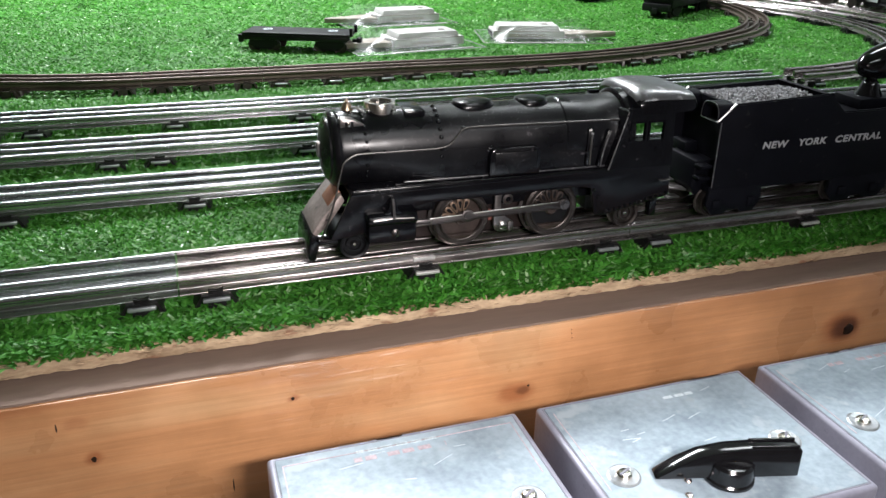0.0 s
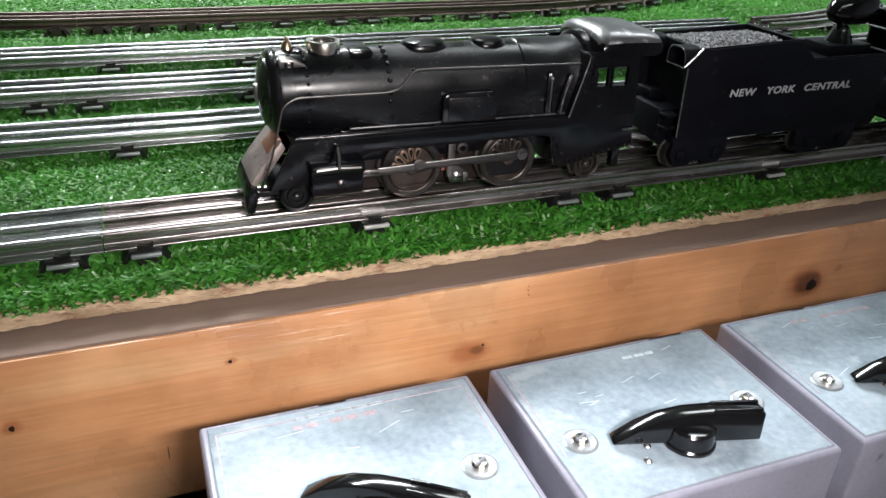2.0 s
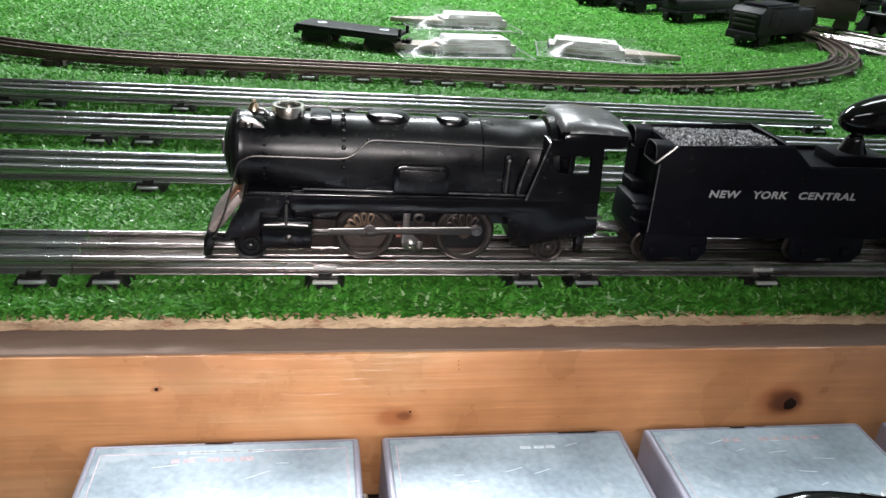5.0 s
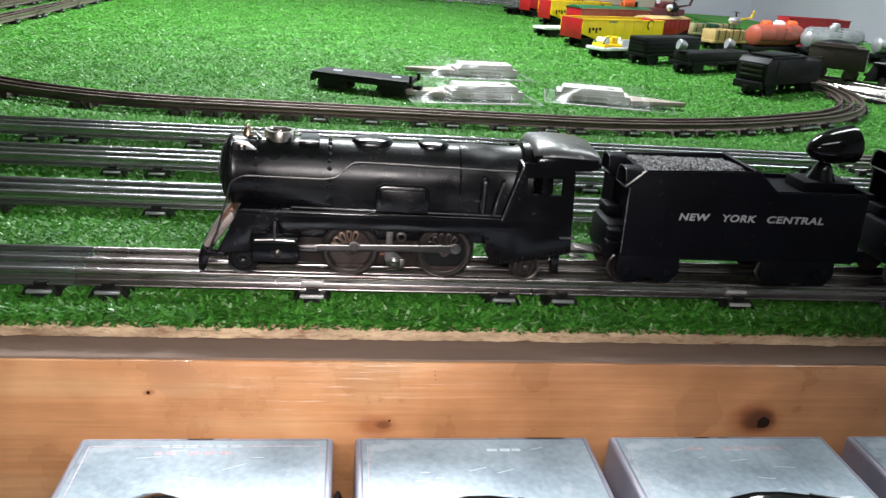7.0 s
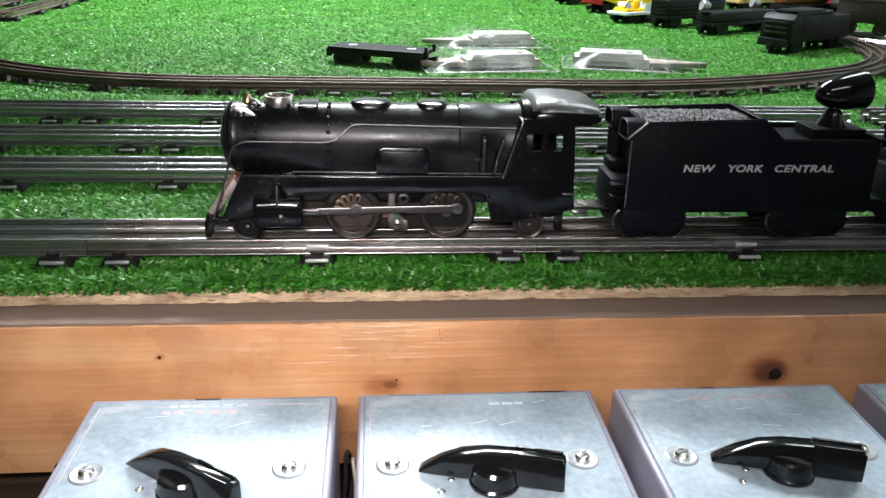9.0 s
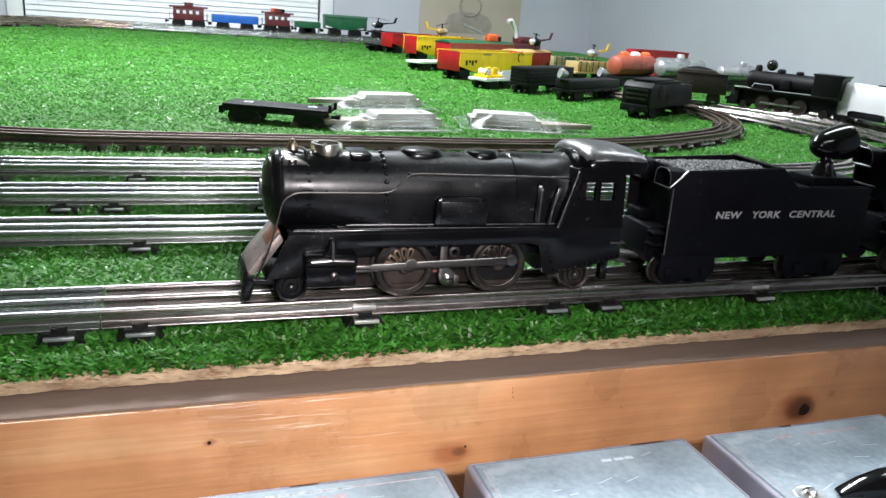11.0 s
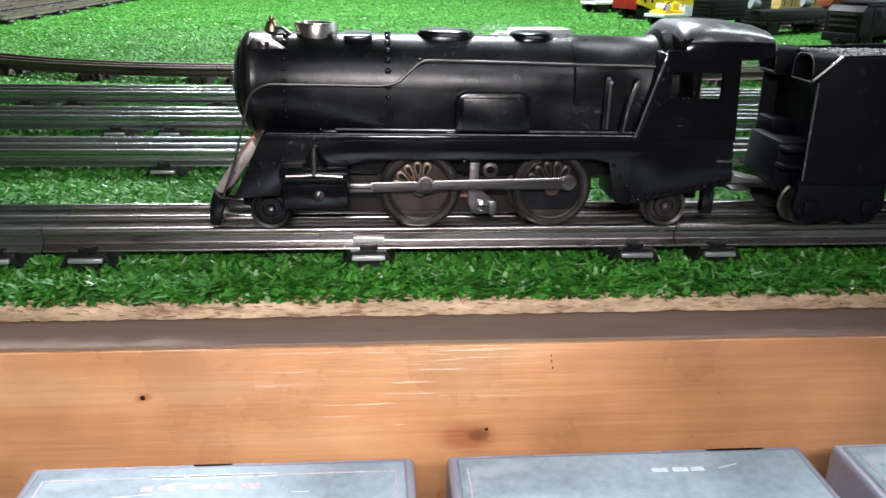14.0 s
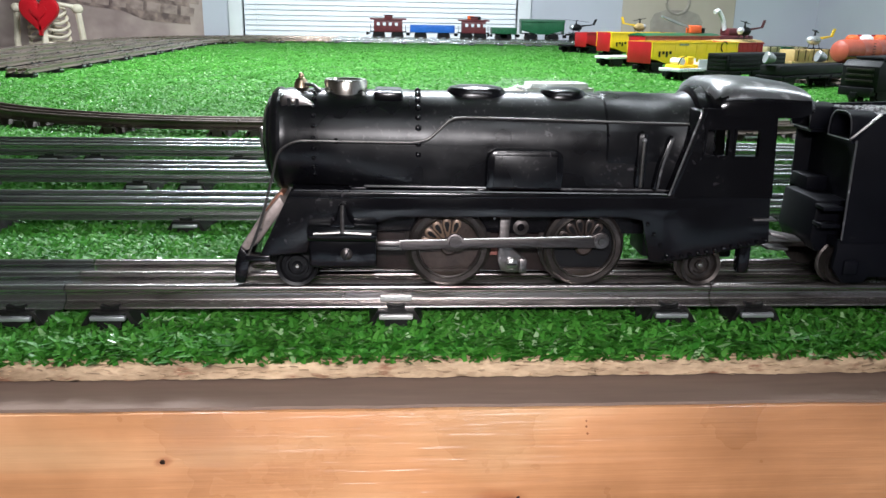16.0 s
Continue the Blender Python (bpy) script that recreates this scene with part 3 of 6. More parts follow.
def poster_material(name, light, dark, scale, seed):
    m = bpy.data.materials.new(name)
    m.use_nodes = True
    n, link = m.node_tree.nodes, m.node_tree.links.new
    co = n.new("ShaderNodeTexCoord")
    mp = n.new("ShaderNodeMapping")
    mp.inputs["Location"].default_value = (seed, seed, 0)
    link(co.outputs["Object"], mp.inputs[0])
    t = n.new("ShaderNodeTexNoise")
    t.inputs["Scale"].default_value, t.inputs["Detail"].default_value = scale, 6
    link(mp.outputs[0], t.inputs["Vector"])
    r = n.new("ShaderNodeValToRGB")
    r.color_ramp.elements[0].position, r.color_ramp.elements[0].color = 0.38, (*dark, 1)
    r.color_ramp.elements[1].position, r.color_ramp.elements[1].color = 0.62, (*light, 1)
    link(t.outputs["Fac"], r.inputs[0])
    link(r.outputs[0], n["Principled BSDF"].inputs["Base Color"])
    n["Principled BSDF"].inputs["Roughness"].default_value = 0.5
    return m


# stone-ruin poster, built of flat shapes
ruin = thing("poster", pose(-0.02, RY1 - 0.003, 0) @ Matrix.Diagonal((1.187, 1, 1.1, 1)), "sepia poster of a stone wall beside a paved road", "poster")
part("paper", box(-1.75, -0.001, -0.25, -0.655, 0.002, 0.9), poster_material("poster_paving", (0.46, 0.37, 0.33), (0.30, 0.23, 0.21), 9, 3), ruin)
part("printed_wall", extruded([(-1.20, 0.130), (-0.93, 0.092), (-0.86, 0.060), (-0.70, 0.046), (-0.695, 0.4), (-1.75, 0.6), (-1.75, 0.2)], -0.0025, -0.0012, "y"),
     poster_material("poster_stone", (0.36, 0.27, 0.23), (0.12, 0.085, 0.08), 26, 7), ruin, "dark printed stone wall")
for i in range(14):
    sx = -1.08 + 0.058 * (i % 7) + 0.02 * (i // 7)
    szz = 0.080 + 0.045 * (i // 7) + 0.012 * (6 - i % 7) * 0.6
    part("printed_stone", extruded([(sx, szz), (sx + 0.045, szz - 0.006), (sx + 0.05, szz + 0.026), (sx + 0.004, szz + 0.034)], -0.0034, -0.0026, "y"),
         poster_material("poster_block", (0.40, 0.31, 0.27), (0.22, 0.165, 0.15), 30, i), ruin)
engine_sheet = thing("poster", pose(-0.018, RY1 - 0.003, 0) @ Matrix.Diagonal((1.16, 1, 1.1, 1)), "tan poster with a grey front view of a locomotive", "poster")
part("paper", box(0.866, -0.001, -0.15, 1.295, 0.002, 0.6), poster_material("poster_tan", (0.46, 0.41, 0.33), (0.40, 0.35, 0.28), 5, 1), engine_sheet)
M_PGREY = poster_material("poster_grey", (0.34, 0.31, 0.26), (0.27, 0.24, 0.205), 25, 2)
part("printed_shape", extruded([(1.075 + 0.72 * (a - 1.075), b - 0.012) for a, b in ((0.94, 0.06), (1.2, 0.06), (1.215, 0.10), (1.19, 0.13), (1.13, 0.145), (1.01, 0.145), (0.955, 0.13), (0.935, 0.10))], -0.0025, -0.0012, "y"), M_PGREY, engine_sheet)
part("printed_ring", pipe([(1.075 + 0.042 * math.cos(a * 0.2618), -0.0005, 0.160 + 0.042 * math.sin(a * 0.2618)) for a in range(25)], 0.006, 8), M_PGREY, engine_sheet)

# the skeleton stands on the floor behind the layout, a heart round its neck
bones = []
SKX, SKY = -1.35, 3.0
for side in (-1, 1):
    sx = SKX + side * 0.115
    bones += [ball(sx, SKY, 0.105, 0.022, 0.02, 0.02), pipe([(sx, SKY, 0.105), (sx + side * 0.012, SKY, -0.02), (sx + side * 0.016, SKY, -0.18)], 0.0125, 8),
              pipe([(SKX, SKY - 0.03, 0.115), (SKX + side * 0.06, SKY - 0.03, 0.122), (sx, SKY, 0.112)], 0.008, 8),
              pipe([(SKX + side * 0.05, SKY, -0.32), (SKX + side * 0.06, SKY, -0.6), (SKX + side * 0.06, SKY, -0.89)], 0.015, 8),
              ball(SKX + side * 0.06, SKY - 0.03, -0.882, 0.025, 0.055, 0.018)]
    for k in range(7):
        z = 0.095 - 0.026 * k
        w = 0.062 + 0.018 * math.sin(math.pi * (k + 1) / 8)
        pts = [(SKX + side * 0.008, SKY + 0.035, z + 0.018), (SKX + side * w * 0.8, SKY + 0.03, z + 0.012), (SKX + side * w, SKY - 0.005, z - 0.006),
               (SKX + side * w * 0.75, SKY - 0.04, z - 0.022), (SKX + side * 0.012, SKY - 0.048, z - 0.014)]
        bones.append(pipe(rounded_path(pts, 0.03, 4), 0.0062, 6))
bones += [pipe([(SKX, SKY + 0.035, 0.16), (SKX, SKY + 0.04, 0.0), (SKX, SKY + 0.03, -0.3)], 0.014, 8), pipe([(SKX, SKY - 0.048, 0.11), (SKX, SKY - 0.05, -0.05)], 0.012, 8),
          ball(SKX, SKY, -0.30, 0.085, 0.05, 0.045), ball(SKX, SKY - 0.01, 0.235, 0.06, 0.075, 0.075)]
solid("skeleton_figure", join(*bones), M_BONE, "cream plastic skeleton decoration standing behind the layout", "skeleton decoration")
heart_pts = []
for i in range(40):
    a = 2 * math.pi * i / 40
    heart_pts.append((SKX + 0.0046 * 16 * math.sin(a) ** 3, 0.088 + 0.0050 * (13 * math.cos(a) - 5 * math.cos(2 * a) - 2 * math.cos(3 * a) - math.cos(4 * a))))
heart = thing("heart_ornament", None, "glossy red plastic heart hung on the skeleton", "ornament")
part("heart_body", extruded(heart_pts, SKY - 0.085, SKY - 0.057, "y", 0.008), M_HEART, heart)
inner = [(SKX + (a - SKX) * 0.42, 0.092 + (b - 0.088) * 0.42) for a, b in heart_pts]
part("heart_relief", extruded(inner, SKY - 0.09, SKY - 0.084, "y", 0.002), M_HEART, heart)

# layout table
solid("table_top", box(-1.04, -0.0265, -0.0095, 1.76, 3.16, -0.0035), M_OSB, "raw chipboard table top under the turf", "table top", "structure")
bm = bmesh.new()
NX, NV = 900, 8
edge = []
for i in range(NX + 1):
    x = -0.66 + 1.55 * i / NX
    row = []
    for k in range(NV + 1):
        v = k / NV
        y = -0.0285 if v < 0.45 else -0.0285 + (v - 0.45) * 0.020
        z = -0.0098 + 0.0060 * min(1, v / 0.45)
        y += 0.0013 * noise.noise((x * 45, v * 3, 1)) + 0.0013 * noise.noise((x * 140, v * 9, 2)) + 0.0008 * noise.noise((x * 420, v * 20, 5))
        z += 0.0010 * noise.noise((x * 120, v * 8, 7)) * (v > 0.2) + 0.0007 * noise.noise((x * 380, v * 16, 9)) * (v > 0.1)
        row.append(bm.verts.new((x, y, z)))
    edge.append(row)
for a, b in zip(edge, edge[1:]):
    for k in range(NV):
        bm.faces.new((a[k], b[k], b[k + 1], a[k + 1]))
solid("sawn_table_edge", bm, M_OSB, "ragged pale sawn chipboard edge of the table", "table edge", "structure", smooth=1.0)
chips = []
rng = random.Random(4)
for i in range(2200):
    cx, l = rng.uniform(-0.62, 0.85), rng.uniform(0.0012, 0.0055)
    w = rng.uniform(0.00008, 0.00028)
    b = box(-l / 2, -w, -w * 0.5, l / 2, w, w * 0.5)
    if rng.random() < 0.5:
        where = (cx, -0.0292 + rng.uniform(-0.002, 0.002), rng.uniform(-0.0088, -0.0035))
    else:
        where = (cx, rng.uniform(-0.029, -0.0205), -0.0030 + rng.uniform(-0.0004, 0.0010))
    chips.append(moved(b, pose(*where, rng.uniform(-40, 40), rng.uniform(-9, 9), rng.uniform(-16, 16))))
solid("wood_splinters", join(*chips), M_CHIP, "ragged pale chipboard splinters along the sawn edge", "splinters", "stuff", smooth=0)
solid("turf_backing", box(-1.03, -0.0236, -0.0035, 1.75, 3.14, 0.0), M_TURF_BASE, "dark green turf backing", "turf", "structure")

BEAM_Y, BEAM_T, BEAM_B = -0.050, -0.0112, -0.102
beam = thing("front_beam", None, "orange varnished pine beam along the table front", "wooden beam", "", "structure")
part("plank", box(-1.3, BEAM_Y, BEAM_B, 1.76, -0.0125, BEAM_T - 0.0008, 0.0004, 2), M_PINE, beam)
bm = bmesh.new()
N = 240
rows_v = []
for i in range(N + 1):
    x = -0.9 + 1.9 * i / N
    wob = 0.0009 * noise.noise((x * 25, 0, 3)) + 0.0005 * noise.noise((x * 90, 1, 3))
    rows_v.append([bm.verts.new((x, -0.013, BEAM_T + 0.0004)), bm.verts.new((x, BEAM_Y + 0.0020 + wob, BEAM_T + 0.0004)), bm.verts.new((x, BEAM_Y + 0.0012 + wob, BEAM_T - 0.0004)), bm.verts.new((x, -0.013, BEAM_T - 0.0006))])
for a, b in zip(rows_v, rows_v[1:]):
    for i in range(4):
        bm.faces.new((a[i], a[(i + 1) % 4], b[(i + 1) % 4], b[i]))
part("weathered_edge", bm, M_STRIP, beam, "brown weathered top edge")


def knot(x, z, rx, rz, mat, seed, deep=0.0005):
    pts = []
    for i in range(26):
        a = 2 * math.pi * i / 26
        k = 1 + 0.28 * noise.noise((math.cos(a) * 1.6 + seed, math.sin(a) * 1.6, seed))
        pts.append((x + rx * k * math.cos(a), z + rz * k * math.sin(a)))
    part("knot", extruded(pts, BEAM_Y - deep, BEAM_Y + 0.0015, "y", 0.0002), mat, beam)


KNOTS = ((-0.0805, -0.0305, 0.0010, 0.0009, M_KNOT_D), (-0.1710, -0.0450, 0.0013, 0.0014, M_KNOT_D), (0.2600, -0.0490, 0.0042, 0.0036, M_KNOT_D), (0.0440, -0.0475, 0.0007, 0.0007, M_KNOT_D),
         (0.0670, -0.0190, 0.0004, 0.0005, M_KNOT), (0.0676, -0.0218, 0.0004, 0.0005, M_KNOT), (0.0668, -0.0168, 0.0003, 0.0004, M_KNOT), (-0.1120, -0.0750, 0.0003, 0.0040, M_KNOT_D), (-0.1835, -0.0250, 0.0004, 0.0022, M_KNOT_D))
for i, (kx, kz, krx, krz, km) in enumerate(KNOTS):
    knot(kx, kz, krx, krz, km, i * 3.7, 0.0003)
for lx in (-0.95, 1.68):
    for ly in (0.05, 3.08):
        solid("table_leg", box(lx - 0.04, ly - 0.04, RZ0, lx + 0.04, ly + 0.04, -0.0095, 0.003), M_PINE, "square pine table leg", "table leg", "structure", "table legs")
# Panel and shelf are unseen, coloured dark for the shaded gap below the beam.
solid("apron_backing", box(-1.3, -0.012, -0.30, 1.76, -0.006, -0.0096), M_SHELF, "dark panel under the table", "panel", "structure")
solid("shelf", box(-1.3, -0.34, -0.158, 1.76, -0.012, -0.138, 0.002), M_SHELF, "unseen shelf carrying the transformers, coloured dark for the shaded gap", "shelf", "structure")
for bx in (-0.9, 0.33, 1.3):
    solid("shelf_bracket", extruded([(-0.012, -0.158), (-0.33, -0.158), (-0.33, -0.17), (-0.03, -0.36), (-0.012, -0.36)], bx, bx + 0.02, "x"), M_SHELF, "dark timber shelf bracket", "bracket", "structure", "shelf brackets")

# ---- transformers ----
TOPZ = -0.0245
TW, TD = 0.1130, 0.0905


def screw(parent, x, y, z, r, slot):
    s = part("screw", lathe([(r, 0), (r * 0.98, r * 0.35), (r * 0.7, r * 0.62), (0, r * 0.72)], 18), M_NICKEL, parent, at=pose(x, y, z))
    part("slot", box(-r * 0.85, -r * 0.14, r * 0.55, r * 0.85, r * 0.14, r * 0.735), M_PRINT_D, s, at=pose(0, 0, 0, 0, 0, slot))
    return s


def transformer(x, turn, label, print_bars):
    base = -0.138
    t = thing("transformer", pose(x, -0.0975 - TD, base), label, "train transformer", "row of transformers")
    h = TOPZ - base
    part("case", box(0, 0, 0, TW, TD, h - 0.0005, 0.0018, 3), M_CASE, t)
    part("lid", box(0.0030, 0.0030, h - 0.003, TW - 0.0030, TD - 0.0030, h, 0.0006, 2), M_LID, t, "scuffed galvanised metal lid")
    part("lid_seam", join(box(0.0024, 0.0024, h - 0.0012, TW - 0.0024, 0.0030, h - 0.0003), box(0.0024, TD - 0.0030, h - 0.0012, TW - 0.0024, TD - 0.0024, h - 0.0003), box(0.0024, 0.0030, h - 0.0012, 0.0030, TD - 0.0030, h - 0.0003), box(TW - 0.0030, 0.0030, h - 0.0012, TW - 0.0024, TD - 0.0030, h - 0.0003)), M_PRINT_D, t, "dark seam round the lid")
    for sx, sl in ((0.0150, 40), (0.0955, 65)):
        part("washer", lathe([(0.0070, 0), (0.0070, 0.0003), (0.0062, 0.0007), (0.0042, 0.0004), (0, 0.0003)], 28), M_WASHER, t, at=pose(sx, TD - 0.0545, h))
        screw(t, sx, TD - 0.0545, h + 0.0003, 0.0033, sl + turn)
    for px, py in ((0.0385, 0.0255), (0.034, 0.018)):
        screw(t, px, py, h, 0.0016, 20)
    k = part("knob", extruded([(-0.0325, 0.0016), (-0.0300, 0.0036), (-0.0235, 0.0085), (-0.0150, 0.0128), (-0.0050, 0.0150), (0.0080, 0.0158), (0.0245, 0.0158), (0.0268, 0.0146), (0.0272, 0.0016)], -0.0036, 0.0036, "y", 0.0008),
             M_GLOSS, t, "glossy black pointer knob", at=pose(0.057, TD - 0.0670, h, 0, 0, turn))
    part("hub", lathe([(0.0105, 0.0004), (0.0105, 0.0016), (0.0098, 0.0024), (0.0094, 0.0082), (0.0084, 0.0094), (0.004, 0.0098), (0, 0.0098)], 32), M_GLOSS, k, at=pose(-0.001, -0.0005, 0))
    part("ridge", box(0.006, -0.0030, 0.0154, 0.0255, -0.0018, 0.0166, 0.0003), M_GLOSS, k)
    part("ridge", box(0.006, 0.0018, 0.0154, 0.0255, 0.0030, 0.0166, 0.0003), M_GLOSS, k)
    rs = random.Random(int(x * 1e4))
    for q in range(4):
        sx, sl = rs.uniform(0.004, TW - 0.03), rs.uniform(0.006, 0.022)
        part("scuff", box(sx, TD - 0.0020 - rs.uniform(0, 0.0006), h - 0.0008, sx + sl, TD - 0.0012, h - 0.00042), M_PRINT_D, t)
    for q in range(9):
        sx, sy = rs.uniform(0.02, TW - 0.03), rs.uniform(0.03, TD - 0.01)
        part("scratch", box(0, 0, h - 0.0003, rs.uniform(0.004, 0.011), 0.0003, h + 0.00008), M_PRINT_W, t, at=pose(sx, sy, 0, 0, 0, rs.uniform(-12, 25)))
    for a, b, c, d, mat in print_bars:
        part("faded_print", box(a, b, h - 0.0002, c, d, h + 0.00012), mat, t)
    return t


def bars(seed, mat, y, x0, x1, hgt):
    r, out, x = random.Random(seed), [], x0
    while x < x1:
        w = r.uniform(0.0025, 0.006)
        if r.random() < 0.8:
            out.append((x, y, min(x + w, x1), y + hgt, mat))
        x += w + r.uniform(0.0008, 0.002)
    return out


border = [(0.0055, 0.030, 0.0060, TD - 0.0075, M_PRINT_R), (TW - 0.0060, 0.048, TW - 0.0055, TD - 0.0075, M_PRINT_R), (0.0055, TD - 0.0080, TW - 0.0055, TD - 0.0075, M_PRINT_R)]
transformer(-0.0985, -36, "blue-grey transformer with galvanised lid, faded red lettering and black knob", bars(1, M_PRINT_R, TD - 0.0140, 0.030, 0.075, 0.0026) + bars(6, M_PRINT_W, TD - 0.0085, 0.03, 0.08, 0.0016) + border)
transformer(0.0245, -15, "blue-grey transformer with scuffed galvanised lid and black knob", bars(2, M_PRINT_W, TD - 0.0125, 0.05, 0.080, 0.0018) + border[:1])
transformer(0.1485, -16, "blue-grey transformer with galvanised lid and black pointer knob", bars(3, M_PRINT_R, TD - 0.0125, 0.035, 0.085, 0.0025) + border[:1])
transformer(0.2745, -10, "blue-grey transformer at the end of the row", bars(4, M_PRINT_R, TD - 0.0125, 0.035, 0.085, 0.0025))
for i, (wx, mat) in enumerate(((0.0165, M_WIRE), (0.0195, M_WIRE_W), (0.0225, M_WIRE), (-0.125, M_WIRE), (-0.132, M_WIRE), (-0.118, M_WIRE_W))):
    tgl = 0.004 * math.sin(i * 2.1)
    solid("power_wire", pipe(rounded_path([(wx - 0.012, -0.10, -0.1375), (wx + tgl, -0.085, -0.095), (wx, -0.075, -0.070 - 0.006 * i % 0.02), (wx + 0.006, -0.060, -0.105), (wx + tgl, -0.056, -0.1372)], 0.012, 5), 0.0011, 7), mat,
          "thin power wire sagging behind the transformers", "wire", "", "power wires")

# ---- the train ----
YC = 0.0159
RAIL = 0.0170


def wheel_mesh(name, r, w, mat, rim=0.82):
    return lathe([(0, w * 0.34), (r * 0.20, w * 0.38), (r * 0.25, w * 0.18), (r * 0.40, w * 0.16), (r * 0.44, w * 0.36), (r * 0.54, w * 0.36), (r * 0.58, w * 0.14), (r * rim * 0.93, w * 0.10), (r * rim, w * 0.42), (r * 0.97, w * 0.5), (r, w * 0.42), (r, -w * 0.25), (r * 1.1, -w * 0.32), (r * 1.1, -w * 0.5), (0, -w * 0.5)], 36, "y")


loco = thing("steam_locomotive", pose(0, 0, RAIL), "black worn cast toy steam locomotive standing on track", "locomotive")


def lp(name, bm, mat, label="", parent=None, smooth=0.6):
    """A part of the locomotive, given in layout coordinates."""
    sit = Matrix.Translation((0, 0, -RAIL - 0.0020))
    sit[2][0] = -0.0100
    moved(bm, sit)
    return part(name, bm, mat, parent or loco, label, smooth)


BZ = 0.0735
lp("boiler", lathe([(0, -0.0512), (0.006, -0.0510), (0.0125, -0.0498), (0.0160, -0.0482), (0.0163, -0.0472), (0.0178, -0.0468), (0.0192, -0.0455), (0.0197, -0.0440), (0.0192, -0.0430), (0.0190, -0.0425), (0.0194, -0.0405),
                    (0.0194, 0.0000), (0.0197, 0.040), (0.0200, 0.079), (0.0206, 0.0797), (0.0206, 0.0955), (0.0203, 0.0962), (0.0204, 0.112), (0.0212, 0.1135), (0.0214, 0.1200), (0, 0.1200)], 56, "x", (0, YC, BZ)), M_DULL)
lp("smokebox_hinge", box(-0.0526, YC - 0.0018, BZ - 0.004, -0.0505, YC + 0.0018, BZ + 0.004, 0.0006), M_ROD, "small steel latch")
lp("saddle", box(-0.018, 0.002, 0.040, 0.108, 0.030, 0.062), M_BLACK)


def on_boiler(x, z, out=0.0, r=0.0196):
    return Vector((x, YC - math.sqrt(max(r * r - (z - BZ) ** 2, 0)) - out, z))


def round_boiler(x, deg, out=0.0, r=0.0196):
    a = radians(deg)
    return Vector((x, YC - (r + out) * math.cos(a), BZ + (r + out) * math.sin(a)))


for bx, r, size, degs in ((-0.0305, 0.0194, 0.0010, (-34, -24, -13, -2, 9, 22, 34, 46, 58, 70, 82)), (0.0082, 0.0195, 0.0014, (-30, -18, -7, 5, 22, 34, 46, 58, 70, 82))):
    for deg in degs:
        lp("rivet", dots([round_boiler(bx, deg, 0.0001, r)], size), M_BLACK, "", None, 0.9)
bm = bmesh.new()
rings = []
for i in range(57):
    x = -0.0400 + 0.1460 * i / 56
    ease = min(1, i / 22)
    ease = ease * ease * (3 - 2 * ease)
    ring = []
    for k in range(11):
        z = 0.0580 + 0.0165 * k / 10
        flat = -0.0039 - 0.0012 * (k / 10) * (1 - k / 10) + (0.00030 * noise.noise((x * 90, z * 160, 4)) + 0.00012 * noise.noise((x * 300, z * 300, 9))) * min(1, (10 - k) / 4)
        ring.append(bm.verts.new((x, ease * flat + (1 - ease) * (on_boiler(x, z).y + 0.0004), z)))
    ring += [bm.verts.new((x, 2 * YC - ring[-1].co.y, 0.0745)), bm.verts.new((x, 2 * YC - ring[0].co.y, 0.0580))]
    rings.append(ring)
for a, b in zip(rings, rings[1:]):
    for i in range(len(a)):
        bm.faces.new((a[i], a[(i + 1) % len(a)], b[(i + 1) % len(a)], b[i]))
bm.faces.new(rings[0])
bm.faces.new(rings[-1])
lp("boiler_skirt", bm, M_DULL, "dulled speckled enamel along the boiler foot")
# Highlight line at the boiler foot, put in as a grey strip.
lp("skirt_edge", box(-0.012, -0.0046, 0.0586, 0.104, -0.0030, 0.0594, 0.0003), M_ROOF, "thin grey line drawing the highlight along the boiler foot")
# deck and side sheets
deck = [(-0.0405, 0.0545), (0.107, 0.0565), (0.107, 0.0580), (-0.0390, 0.0575)]
lp("running_board", extruded(deck, -0.0078, 0.0396, "y", 0.0006), M_BLACK)
lp("deck_edge", pipe([(-0.0375, -0.0072, 0.0576), (0.030, -0.0074, 0.0580), (0.104, -0.0074, 0.0582)], 0.00045, 6), M_BLACK, "rounded glossy edge of the running board")
side = [(-0.0392, 0.0572), (0.106, 0.0578), (0.1437, 0.0578), (0.1455, 0.0392), (0.1035, 0.0305), (0.0985, 0.0312), (0.0945, 0.0475), (0.088, 0.0488), (0.0, 0.0478), (-0.008, 0.0455), (-0.030, 0.0440), (-0.0335, 0.0335), (-0.0515, 0.0320)]
for y0, y1 in ((-0.0074, -0.0056), (0.0374, 0.0392)):
    lp("side_sheet", extruded(side, y0, y1, "y", 0.0005), M_BLACK)
for i in range(13):
    t = i / 12
    lp("rivet", dots([(0.1045 + 0.0395 * t, -0.0076, 0.0322 + 0.0082 * t)], 0.00095), M_BLACK, "", None, 0.9)
for i in range(4):
    lp("rivet", dots([(0.0965 + 0.0032 * i * 0.9, -0.0076, 0.0465 - 0.0042 * i)], 0.00095), M_BLACK, "", None, 0.9)
# raised panels and ribs on the boiler side
lp("side_box", extruded([(0.0335, 0.0590), (0.0335, 0.0700), (0.0340, 0.0722), (0.0352, 0.0737), (0.0374, 0.0743), (0.0586, 0.0743), (0.0608, 0.0737), (0.0620, 0.0722), (0.0625, 0.0700), (0.0625, 0.0590)], -0.0078, 0.002, "y", 0.0012), M_BLACK)
lp("side_panel", box(0.0362, -0.0082, 0.0600, 0.0598, -0.0076, 0.0720, 0.0003), M_DULL)
